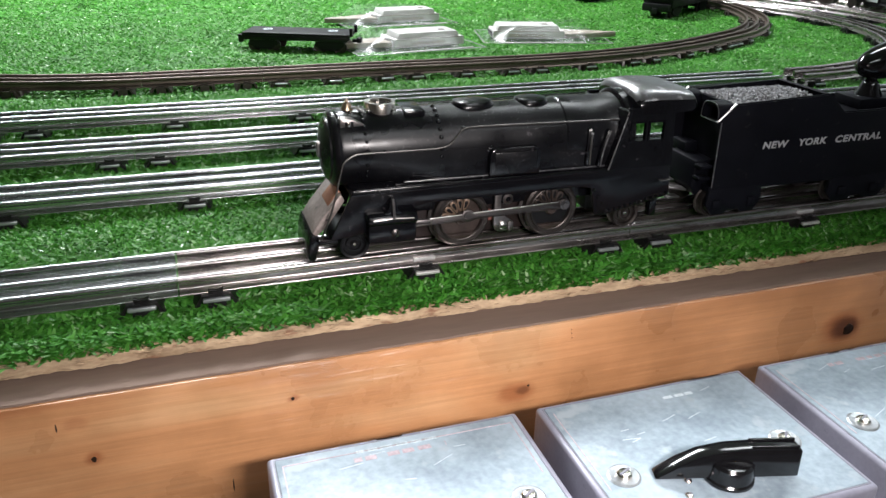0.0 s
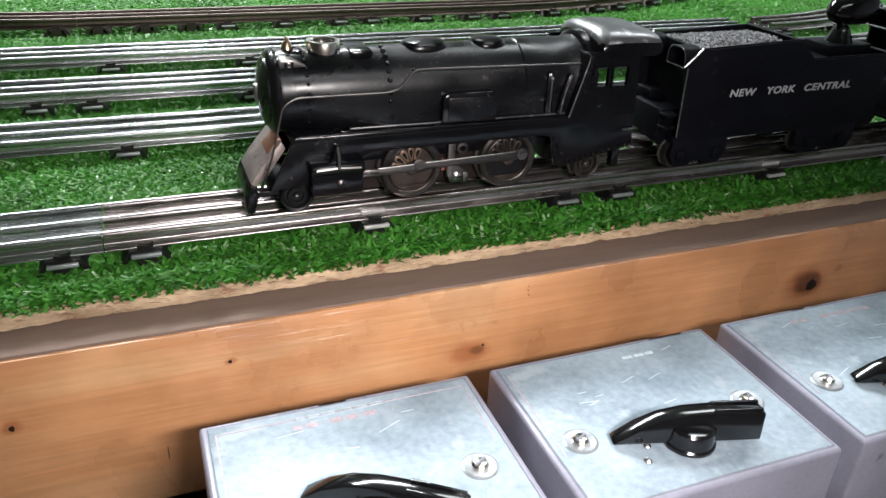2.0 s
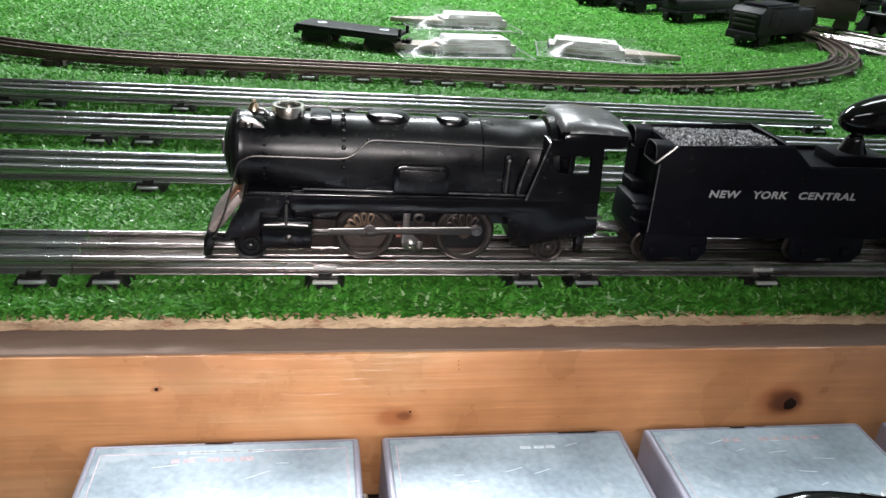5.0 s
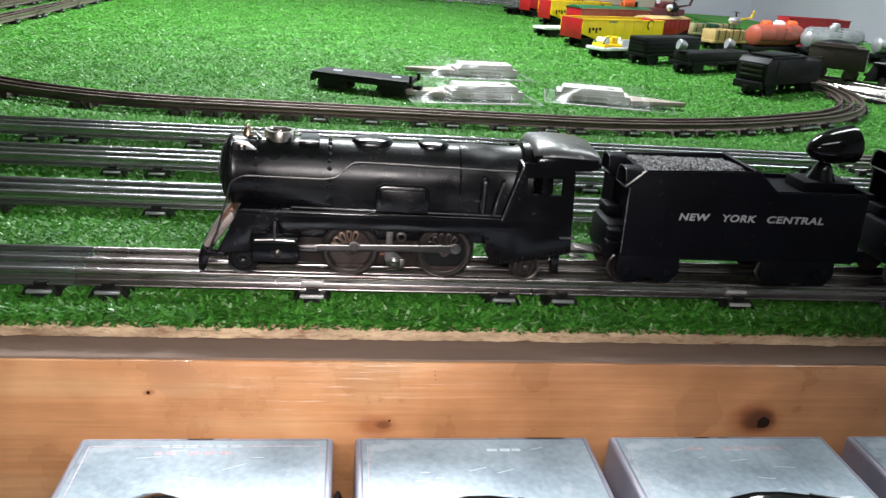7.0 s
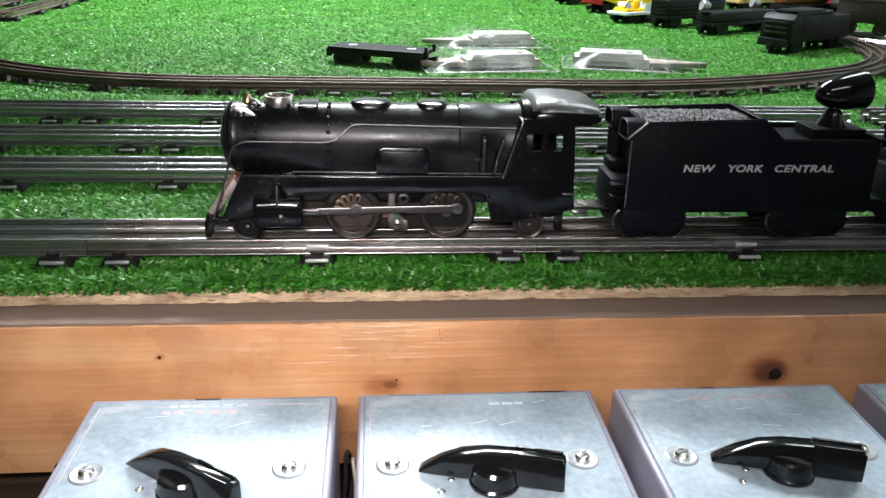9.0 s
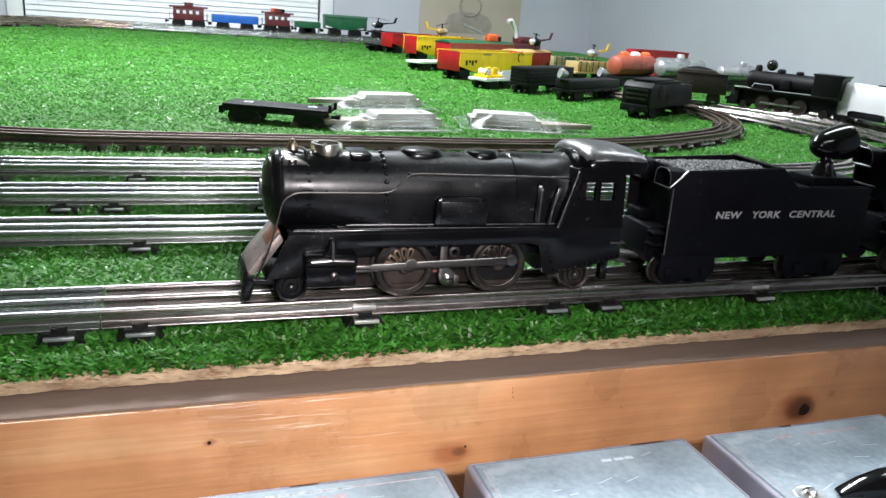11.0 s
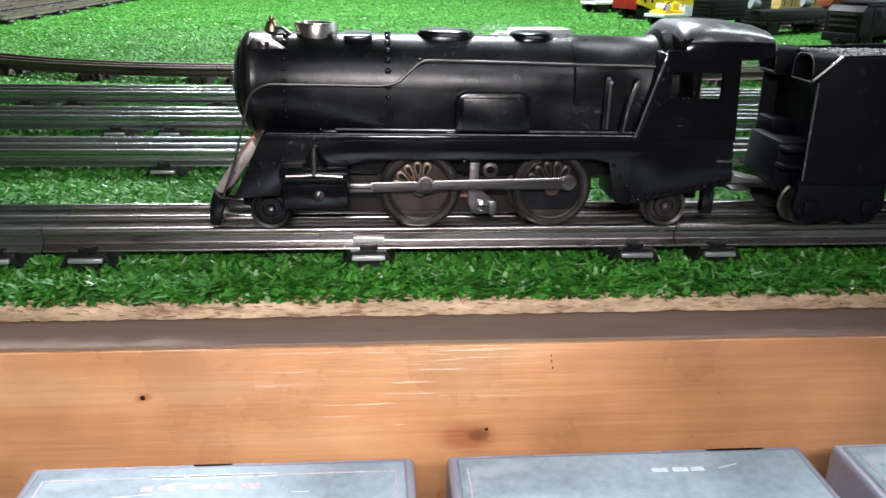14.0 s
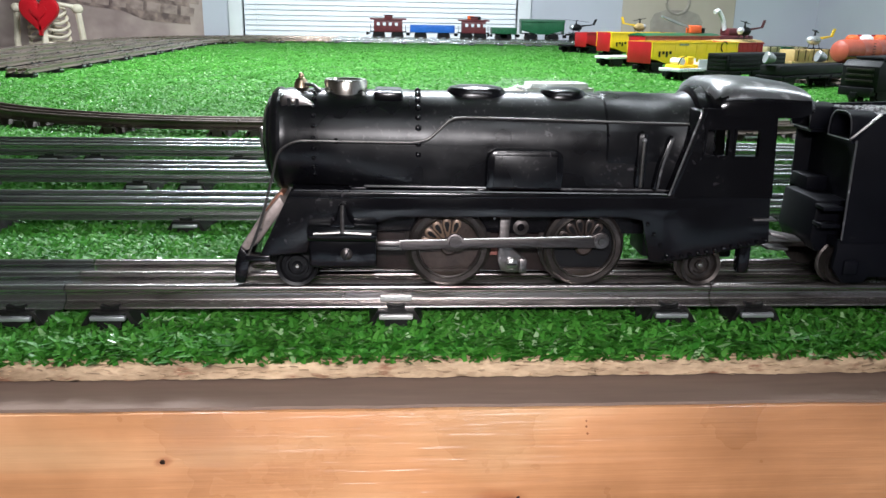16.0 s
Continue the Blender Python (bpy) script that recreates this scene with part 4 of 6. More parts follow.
lp("boiler_rib", extruded([(0.0902, 0.0590), (0.0950, 0.0590), (0.0950, 0.0815), (0.0902, 0.0815)], -0.0062, 0.006, "y", 0.0024), M_BLACK)
for kx in (-0.017, 0.030):
    lp("deck_cleat", box(kx, -0.0066, 0.0577, kx + 0.006, -0.0040, 0.0590, 0.0003), M_BLACK)
# cab
cab_side = [(0.1036, 0.0575), (0.1132, 0.0910), (0.1415, 0.0910), (0.1437, 0.0575)]
for y0, y1 in ((-0.0084, -0.0066), (0.0384, 0.0402)):
    lp("cab_side", extruded(cab_side, y0, y1, "y", 0, [(0.1154, 0.0736, 0.1238, 0.0832), (0.1268, 0.0736, 0.1356, 0.0832)]), M_BLACK, "", None, 0)
for wx0, wx1 in ((0.1154, 0.1238), (0.1268, 0.1356)):
    fr = join(box(wx0 - 0.0008, -0.0090, 0.0728, wx1 + 0.0008, -0.0083, 0.0736), box(wx0 - 0.0008, -0.0090, 0.0832, wx1 + 0.0008, -0.0083, 0.0838), box(wx0 - 0.0008, -0.0090, 0.0736, wx0, -0.0083, 0.0832), box(wx1, -0.0090, 0.0736, wx1 + 0.0008, -0.0083, 0.0832))
    lp("window_frame", fr, M_BLACK)
lp("cab_front", extruded([(0.1028, 0.0575), (0.1054, 0.0575), (0.1150, 0.0900), (0.1122, 0.0900)], -0.0088, 0.0406, "y", 0.0008), M_BLACK)
# Grey line put in as the highlight along the cab edge.
lp("worn_edge", pipe([(0.1032, -0.0088, 0.0580), (0.1118, -0.0088, 0.0870)], 0.00042, 6), M_ROOF, "grey line drawing the highlight on the cab edge")
lp("cab_flare", extruded([(0.0972, 0.0590), (0.0998, 0.0590), (0.1012, 0.0690), (0.1046, 0.0800), (0.1022, 0.0800), (0.0986, 0.0690)], -0.0068, 0.0386, "y", 0.0015), M_BLACK)
# Highlights on both ribs, modelled as thin lighter pieces.
lp("worn_edge", pipe(rounded_path([(0.0990, -0.0069, 0.0600), (0.1000, -0.0070, 0.0690), (0.1034, -0.0070, 0.0795)], 0.004, 5), 0.00045, 6), M_ROOF, "grey line drawing the highlight on the curved rib")
lp("worn_edge", pipe([(0.0926, -0.0062, 0.0606), (0.0926, -0.0063, 0.0780)], 0.0007, 8), M_HANDRAIL, "dull line drawing the highlight on the upright rib")
lp("worn_spot", ball(0.0927, -0.0062, 0.0783, 0.0010), M_ROOF, "grey spot drawing the highlight at the rib end")
lp("backhead", box(0.1110, -0.004, 0.0578, 0.1145, 0.036, 0.0740, 0.002), M_BLACK)
lp("cab_floor", box(0.106, -0.0066, 0.0555, 0.1405, 0.0384, 0.0580), M_BLACK)


def arch(w, top, low, n=22, power=2.4):
    pts = []
    for i in range(n + 1):
        a = math.pi * i / n
        c, s = math.cos(a), math.sin(a)
        pts.append((YC + w * math.copysign(abs(c) ** (2 / power), c), low + (top - low) * abs(s) ** (2 / power)))
    return pts


bm = bmesh.new()
rings = []
for x, w, top, low in ((0.1188, 0.0216, 0.0962, 0.0886), (0.1200, 0.0238, 0.0988, 0.0880), (0.1224, 0.0247, 0.1006, 0.0880), (0.132, 0.0249, 0.1013, 0.0880), (0.144, 0.0249, 0.1008, 0.0880), (0.1505, 0.0248, 0.0999, 0.0884), (0.1542, 0.0244, 0.0986, 0.0897), (0.1562, 0.0226, 0.0964, 0.0899), (0.1570, 0.0198, 0.0940, 0.0903)):
    rings.append([bm.verts.new((x, u, v)) for u, v in arch(w, top, low, 34, 3.3)])
for a, b in zip(rings, rings[1:]):
    for i in range(len(a)):
        j = (i + 1) % len(a)
        bm.faces.new((a[i], a[j], b[j], b[i]))
bm.faces.new(rings[0])
bm.faces.new(rings[-1])
cab_roof = lp("cab_roof", bm, M_ROOF, "black roof worn grey on top, shaded sides coloured black")
# Upright roof sides get a blacker material: their shade is put into the colour.
cab_roof.data.materials.append(M_BLACK)
for face in cab_roof.data.polygons:
    if face.center.z < 0.0948 - RAIL - 0.0020 - 0.0100 * face.center.x:
        face.material_index = 1
lp("roof_collar", lathe([(0.0208, 0.1140), (0.0226, 0.1152), (0.0230, 0.1190), (0.0214, 0.1204)], 48, "x", (0, YC, BZ + 0.001)), M_BLACK)


def dome(x0, x1, top):
    cx, hx = (x0 + x1) / 2, (x1 - x0) / 2
    b = bmesh.new()
    prof = ((1.0, -0.30), (1.02, 0.25), (0.98, 0.55), (0.88, 0.82), (0.62, 0.96), (0.3, 1.0))
    base, n = 0.0905, 36
    rr = []
    for k, v in prof:
        ring = []
        for i in range(n):
            a = 2 * math.pi * i / n
            c, s = math.cos(a), math.sin(a)
            ring.append(b.verts.new((cx + hx * k * math.copysign(abs(c) ** 0.75, c), YC + 0.0085 * k * math.copysign(abs(s) ** 0.8, s), base + (top - base) * v)))
        rr.append(ring)
    for p, q in zip(rr, rr[1:]):
        for i in range(n):
            b.faces.new((p[i], p[(i + 1) % n], q[(i + 1) % n], q[i]))
    b.faces.new(rr[-1])
    b.faces.new(rr[0])
    return b


lp("sand_dome", dome(0.0196, 0.0428, 0.0955), M_BLACK)
lp("steam_dome", dome(0.0560, 0.0742, 0.0953), M_BLACK)
lp("top_box", box(-0.0085, YC - 0.0100, 0.0880, 0.0025, YC + 0.0100, 0.0932, 0.0012), M_BLACK)
lp("stack_ring", lathe([(0.0058, -0.006), (0.0058, 0.0068), (0.0064, 0.0076), (0.0078, 0.0076), (0.0083, 0.0066), (0.0080, 0.002), (0.0077, -0.006)], 40, "z", (-0.0192, YC, 0.0890)), M_NICKEL, "polished nickel smokestack ring")
lp("stack_bore", lathe([(0.0058, 0.0), (0.0058, 0.0015), (0, 0.0015)], 32, "z", (-0.0192, YC, 0.0925)), M_SATIN)
lp("headlight_bracket", extruded([(-0.0425, 0.0862), (-0.0432, 0.0902), (-0.0412, 0.0918), (-0.0360, 0.0912), (-0.0305, 0.0885), (-0.0295, 0.0862)], YC - 0.0132, YC - 0.0040, "y", 0.0008), M_ROD, "bare steel marker bracket")
for mx in (-0.0402, -0.0372):
    lp("marker_slot", box(mx, YC - 0.0136, 0.0874, mx + 0.0013, YC - 0.0128, 0.0902), M_SATIN)
lp("marker_lens", box(-0.0388, YC - 0.0136, 0.0876, -0.0374, YC - 0.0128, 0.0900, 0.0003), M_NICKEL)
lp("bell", lathe([(0.0030, 0), (0.0027, 0.0012), (0.0020, 0.0030), (0.0012, 0.0038), (0, 0.0040)], 20, "z", (-0.0362, YC, 0.0930)), M_BRASS, "small brass bell")
lp("bell_cap", ball(-0.0362, YC, 0.0975, 0.0011), M_BRASS)
lp("bell_rod", pipe([(-0.0345, YC - 0.002, 0.0945), (-0.0315, YC - 0.003, 0.0942), (-0.0285, YC - 0.005, 0.0922)], 0.0007, 6), M_STEEL)
rail_pts = [Vector((-0.0560, -0.0050, 0.0315)), Vector((-0.0505, -0.0060, 0.0450)), Vector((-0.0462, -0.0055, 0.0600)), on_boiler(-0.0432, 0.0720, 0.0012), on_boiler(-0.0370, 0.0757, 0.0012), on_boiler(0.0060, 0.0757, 0.0012), on_boiler(0.0118, 0.0768, 0.0012), on_boiler(0.0205, 0.0846, 0.0012),
            on_boiler(0.0260, 0.0850, 0.0012), on_boiler(0.1120, 0.0842, 0.0016)]
lp("handrail", pipe(rounded_path(rail_pts, 0.005, 5), 0.00052, 8), M_HANDRAIL, "thin steel handrail pipe")
for hx, hz in ((-0.0220, 0.0757), (0.0205, 0.0846)):
    lp("handrail_stanchion", ball(hx, on_boiler(hx, hz).y - 0.0006, hz, 0.0010), M_BLACK)
# pilot
lp("pilot_shield", extruded([(-0.0440, 0.0540), (-0.0555, 0.0400), (-0.0600, 0.0330), (-0.0570, 0.0320), (-0.0520, 0.0360), (-0.0420, 0.0500)], -0.0005, 0.0323, "y", 0.0010), M_PEWTER, "bare grey sloping pilot shield")
lp("copper_patch", extruded([(-0.0442, 0.0546), (-0.0505, 0.0470), (-0.0495, 0.0455), (-0.0430, 0.0530)], 0.004, 0.020, "y", 0.0004), M_COPPER, "patch rubbed to copper")
lp("cowcatcher", extruded([(-0.0595, 0.0345), (-0.0618, 0.0280), (-0.0625, 0.0195), (-0.0585, 0.0190), (-0.0555, 0.0300)], -0.0020, 0.0338, "y", 0.0010), M_BLACK)
lp("pilot_step", box(-0.0570, -0.0062, 0.0295, -0.0475, -0.0010, 0.0320, 0.0006), M_BLACK)
# cylinder
def shoulder(cx, cz, r, a0, a1, steps=6):
    return [(cx + r * math.cos(radians(a0 + (a1 - a0) * i / steps)), cz + r * math.sin(radians(a0 + (a1 - a0) * i / steps))) for i in range(steps + 1)]


lp("cylinder", box(-0.0325, -0.0112, 0.0288, -0.0072, -0.0040, 0.0400, 0.0012), M_BLACK)
chest = [(-0.0045, 0.0385)] + shoulder(-0.0098, 0.0422, 0.0036, 245, 90, 8) + [(-0.0045, 0.0458)]
lp("valve_chest", extruded(chest, -0.0330, -0.0068, "x", 0.0014), M_BLACK)
lp("valve_stem", extruded([(-0.0256, 0.0446), (-0.0224, 0.0476), (-0.0210, 0.0536), (-0.0186, 0.0536), (-0.0172, 0.0476), (-0.0140, 0.0446)], -0.0122, -0.0060, "y", 0.0012), M_BLACK)
# Metal ribs carry the casting's wear and its drawn highlights.
lp("valve_rib", pipe(rounded_path([(-0.0198, -0.0112, 0.0530), (-0.0198, -0.0127, 0.0510), (-0.0198, -0.0138, 0.0430)], 0.002, 4), 0.0008, 8), M_ROD, "bare metal rib, both wear and drawn highlight")
lp("valve_rib", pipe([(-0.0304, -0.0130, 0.0427), (-0.0240, -0.0132, 0.0430), (-0.0198, -0.0134, 0.0434), (-0.0150, -0.0132, 0.0430), (-0.0092, -0.0130, 0.0427)], 0.0006, 8), M_ROD, "bare metal rib, both wear and drawn highlight")
lp("cylinder_screw", lathe([(0.0023, 0), (0.0022, 0.0008), (0.0012, 0.0015), (0, 0.0016)], 18, "y", (-0.0185, -0.0110, 0.0345)), M_SIDE_ROD, "dull slotted screw")
lp("screw_slot", moved(box(-0.0021, -0.0007, -0.00028, 0.0021, 0, 0.00028), pose(-0.0185, -0.0122, 0.0345, 0, -65, 0)), M_SATIN)
# running gear
lp("motor_frame", box(-0.030, 0.0065, 0.0225, 0.0885, 0.0255, 0.0555, 0.001), M_MOTOR)
for fx, fz, fw, fh in ((0.0362, 0.0418, 0.0030, 0.0075), (0.0538, 0.0425, 0.0022, 0.0075), (0.0020, 0.0462, 0.005, 0.0034), (0.0370, 0.0300, 0.0035, 0.006), (0.0090, 0.0300, 0.004, 0.005), (0.0630, 0.0300, 0.004, 0.006)):
    lp("brush_plate", box(fx, 0.0030, fz, fx + fw, 0.0066, fz + fh, 0.0006), M_REDBROWN, "dark red motor plate")
for gx, gz in ((0.0385, 0.0455), (0.0505, 0.0440), (0.0560, 0.0350), (0.0350, 0.0350)):
    lp("frame_screw", lathe([(0.0016, 0), (0.0015, 0.0008), (0, 0.0011)], 14, "y", (gx, 0.0030, gz)), M_STEEL)
lp("gear_bracket", extruded([(0.0405, 0.0480), (0.0400, 0.0290), (0.0415, 0.0250), (0.0440, 0.0240), (0.0500, 0.0245), (0.0505, 0.0300), (0.0462, 0.0335), (0.0440, 0.0365), (0.0446, 0.0480)], -0.0004, 0.0014, "y", 0.0003), M_ROD, "worn steel axle bracket")
lp("frame_boss", lathe([(0.0032, 0), (0.0031, 0.0012), (0.0016, 0.0015), (0.0015, 0.0006), (0, 0.0006)], 20, "y", (0.0490, 0.0030, 0.0420)), M_SIDE_ROD)
lp("bracket_screw", lathe([(0.0024, 0), (0.0023, 0.0009), (0.0014, 0.0016), (0, 0.0018)], 18, "y", (0.0455, -0.0004, 0.0280)), M_STEEL)
lp("bracket_slot", box(0.0437, -0.0024, 0.0277, 0.0473, -0.0019, 0.0283), M_SATIN)
lp("bracket_lug", box(0.0485, -0.0016, 0.0242, 0.0515, 0.0004, 0.0300, 0.0004), M_ROD)
for dx in (0.0205, 0.0735):
    for face, yy in ((1, 0.0), (-1, 0.0318)):
        w = part("driver_wheel", lathe([(0.0131, -0.0036), (0.0132, 0.0022), (0.0158, 0.0026), (0.0170, 0.0018), (0.0170, -0.0022), (0.0186, -0.0028), (0.0186, -0.0036), (0.0132, -0.0037)], 44, "y"), M_TYRE, loco, at=pose(dx, yy, 0.0158, 0, 0, 0 if face > 0 else 180) @ Matrix.Diagonal((0.932, 1, 0.932, 1)))
        part("wheel_disc", lathe([(0, 0.0006), (0.0135, 0.0002), (0.0135, -0.003), (0, -0.003)], 40, "y"), M_DRIVER if dx < 0.05 else M_SATIN, w)
        part("hub", lathe([(0, 0.0034), (0.0028, 0.0034), (0.0036, 0.0026), (0.0036, 0)], 20, "y"), M_DRIVER, w)
        for deg in (range(-168, -60, 24) if dx < 0.05 else range(-150, -40, 24)):
            drop = [(0.0042, -0.0006), (0.0095, -0.0019), (0.0112, -0.0017), (0.0121, -0.0007), (0.0121, 0.0007), (0.0112, 0.0017), (0.0095, 0.0019), (0.0042, 0.0006)]
            part("spoke", moved(extruded(drop, -0.0020, 0.0, "y", 0.0004), pose(0, 0, 0, 0, deg, 0)), M_SPOKE if dx < 0.05 else M_DRIVER, w)
            # Flat dark insert stands for the shade inside each spoke hollow.
            well = [(0.0066, -0.0004), (0.0096, -0.0010), (0.0108, -0.0006), (0.0108, 0.0006), (0.0096, 0.0010), (0.0066, 0.0004)]
            part("spoke_well", moved(extruded(well, -0.0022, -0.0019, "y"), pose(0, 0, 0, 0, deg, 0)), M_SATIN, w)
        part("rim_ring", lathe([(0.0126, 0.0), (0.0126, 0.0026), (0.0132, 0.0030), (0.0138, 0.0026), (0.0138, 0.0)], 44, "y"), M_TYRE, w)
        part("counterweight", extruded([(-0.0085, -0.0095), (0.0085, -0.0095), (0.0060, -0.0118), (0.0, -0.0132), (-0.0060, -0.0118)], -0.0026, -0.0002, "y", 0.0004), M_DRIVER, w)
rod = [(0.0010, 0.0348), (0.0010, 0.0386), (0.0192, 0.0392)] + [(0.0225 + 0.0034 * math.cos(a), 0.0382 + 0.0034 * math.sin(a)) for a in (2.4, 2.0, 1.57, 1.14, 0.7)] + [(0.0258, 0.0395), (0.0745, 0.0410)] \
    + [(0.0790 + 0.0034 * math.cos(a), 0.0394 + 0.0034 * math.sin(a)) for a in (2.2, 1.57, 0.9, 0.2, -0.4, -1.0, -1.57, -2.2)] + [(0.0270, 0.0360), (0.0246, 0.0346), (0.0204, 0.0346), (0.0188, 0.0356)]
lp("side_rod", extruded(rod, -0.0072, -0.0056, "y", 0.0003), M_SIDE_ROD, "flat oiled steel side rod")
lp("piston_rod", box(-0.0070, -0.0076, 0.0349, 0.0022, -0.0054, 0.0385, 0.0005), M_ROD, "brighter steel piston rod end")
lp("piston_groove", box(-0.0068, -0.0079, 0.0365, 0.0012, -0.0075, 0.0370), M_SATIN)
for ax, az, bx, bz in ((0.0012, 0.0386, 0.0192, 0.0392), (0.0258, 0.0395, 0.0750, 0.0411)):
    lp("rod_edge", pipe([(ax, -0.0071, az), (bx, -0.0071, bz)], 0.00032, 6), M_STEEL, "bright line along the top edge of the rod")
lp("crank_pin", lathe([(0.0028, 0), (0.0028, 0.0007), (0.0016, 0.0008), (0.0014, 0.0012), (0.0, 0.0012)], 20, "y", (0.0790, -0.0072, 0.0394)), M_ROD)
lp("crank_pin", lathe([(0.0024, 0), (0.0022, 0.0004), (0.0, 0.0005)], 20, "y", (0.0225, -0.0072, 0.0384)), M_SIDE_ROD)
for wx, r in ((-0.0382, 0.0079), (0.1212, 0.0082)):
    for face, yy in ((1, 0.0), (-1, 0.0318)):
        w = part("pony_wheel", wheel_mesh("pony", r, 0.0062, M_DRIVER), M_SATIN if wx < 0 else M_TYRE, loco, at=pose(wx, yy, r, 0, 0, 0 if face > 0 else 180))
        part("axle_end", lathe([(0.0009, 0), (0.0008, 0.0022), (0, 0.0024)], 12, "y"), M_NICKEL, w)
    lp("axle", lathe([(0.0014, -0.014), (0.0014, 0.014)], 12, "y", (wx, YC, r + RAIL)), M_STEEL)
lp("pony_frame", box(-0.050, 0.005, 0.0255, -0.025, 0.027, 0.033, 0.001), M_SATIN)
lp("trailing_frame", box(0.1005, 0.008, 0.0285, 0.138, 0.026, 0.0560, 0.001), M_SATIN)
lp("rear_step", box(0.1355, -0.0050, 0.0260, 0.1400, 0.0000, 0.0420, 0.0006), M_BLACK)
lp("drawbar", box(0.138, YC - 0.006, 0.0330, 0.172, YC + 0.006, 0.0352, 0.0006), M_TYRE)
lp("drawbar_plate", moved(box(-0.006, -0.0035, -0.0006, 0.006, 0.0035, 0.0006, 0.0004), pose(0.1545, 0.000, 0.0405, 0, 10, -8)), M_ROD, "loose steel coupling plate")
lp("drawbar_plate", moved(box(-0.0045, -0.003, -0.0006, 0.0045, 0.003, 0.0006, 0.0004), pose(0.1500, -0.003, 0.0365, 0, 4, 6)), M_ROD, "loose steel coupling plate")
lp("cab_step", box(0.1375, -0.0092, 0.0485, 0.1465, -0.0040, 0.0494, 0.0003), M_ROD, "worn edge of the cab step")


def tender(m, label, text=True, lamp=True):
    t = thing("tender", m, label, "tender")
    def tp(name, bm, mat, lab="", smooth=0.6):
        return part(name, moved(bm, Matrix.Translation((-0.1755, -YC, -RAIL - 0.0050))), mat, t, lab, smooth)
    wall = [(0.1770, 0.0405), (0.1760, 0.0815), (0.1840, 0.0905), (0.2510, 0.0928), (0.2645, 0.0812), (0.3215, 0.0812), (0.3230, 0.0395)]
    for y0, y1 in ((-0.0072, -0.0054), (0.0372, 0.0390)):
        tp("side_wall", extruded(wall, y0, y1, "y", 0.0004), M_TENDER)
    tp("floor", box(0.176, -0.0060, 0.0385, 0.3225, 0.0378, 0.0420), M_TENDER)
    tp("rear_wall", box(0.3205, -0.0060, 0.0395, 0.3222, 0.0378, 0.0815, 0.0003), M_TENDER)
    tp("rear_deck", box(0.2600, -0.0054, 0.0768, 0.3207, 0.0372, 0.0786), M_TENDER)
    tp("deck_rim", box(0.3195, -0.0072, 0.0808, 0.3240, 0.0390, 0.0826, 0.0004), M_TENDER)
    tp("bunker_slope", extruded([(0.2480, 0.0932), (0.2500, 0.0938), (0.2655, 0.0810), (0.2640, 0.0780)], -0.0054, 0.0372, "y", 0.0004), M_TENDER)
    tp("coal_bed", box(0.1850, -0.0054, 0.0800, 0.2490, 0.0372, 0.0882), M_SATIN)
    tp("front_wall", box(0.1830, -0.0054, 0.0400, 0.1850, 0.0372, 0.0905), M_TENDER)
    tp("footplate", extruded([(0.1690, 0.0400), (0.1700, 0.0560), (0.1832, 0.0560), (0.1832, 0.0360), (0.1720, 0.0345)], 0.002, 0.030, "y", 0.0010), M_TENDER)
    # Corner highlight of the tender, modelled as a grey pipe.
    tp("worn_edge", pipe([(0.1768, -0.0070, 0.0420), (0.1763, -0.0070, 0.0812)], 0.0004, 6), M_ROOF, "grey line drawing the highlight on the corner")
    tp("toolbox", box(0.174, 0.020, 0.0560, 0.1832, 0.034, 0.0620, 0.0008), M_TENDER)
    for sz_ in (0.0470, 0.0540):
        tp("step", box(0.1690, -0.0050, sz_ - 0.0008, 0.1770, 0.0022, sz_ + 0.0008, 0.0003), M_TENDER)
    for ya, yb in ((-0.0072, 0.0085), (0.0233, 0.0390)):
        ym, hw = (ya + yb) / 2, (yb - ya) / 2
        bow = [(math.copysign(abs(math.cos(math.pi * i / 18)) ** 0.62, math.cos(math.pi * i / 18)), math.sin(math.pi * i / 18) ** 0.62) for i in range(19)]
        outer = [(ym + hw * c, 0.0815 + 0.0102 * k) for c, k in bow]
        innr = [(ym + (hw - 0.0012) * c, 0.0815 + 0.0090 * k) for c, k in reversed(bow)]
        tp("hood_rim", pipe([(0.1733, a, b) for a, b in outer] + [(0.1733, outer[0][0], outer[0][1])], 0.00026, 6), M_ROOF, "thin hood edge rubbed grey")
        tp("front_hood", extruded(outer + innr, 0.1735, 0.1842, "x", 0.0002), M_TENDER)
        tp("hood_floor", box(0.1745, ya + 0.0006, 0.0800, 0.1842, yb - 0.0006, 0.0816), M_TENDER)
        tp("worn_edge", pipe([(0.1735, ya + 0.0004 if ya < 0 else yb - 0.0004, 0.0817), (0.1740, ya if ya < 0 else yb, 0.0822), (0.1842, ya if ya < 0 else yb, 0.0912)], 0.0006, 6), M_STEEL, "edge worn to bare metal")
    lumps = []
    r = random.Random(8)
    for i in range(1500):
        b = bmesh.new()
        bmesh.ops.create_icosphere(b, subdivisions=1, radius=1)
        s = r.uniform(0.0005, 0.0011)
        x, y = r.uniform(0.1855, 0.2485), r.uniform(-0.0048, 0.0366)
        z = 0.0885 + 0.0022 * (1 - ((y - YC) / 0.022) ** 2) + 0.0006 * noise.noise((x * 200, y * 200, 0))
        lumps.append(moved(b, Matrix.LocRotScale((x, y, z), Euler((r.random() * 6, r.random() * 6, r.random() * 6)), (s, s * r.uniform(0.6, 1), s * r.uniform(0.6, 1)))))
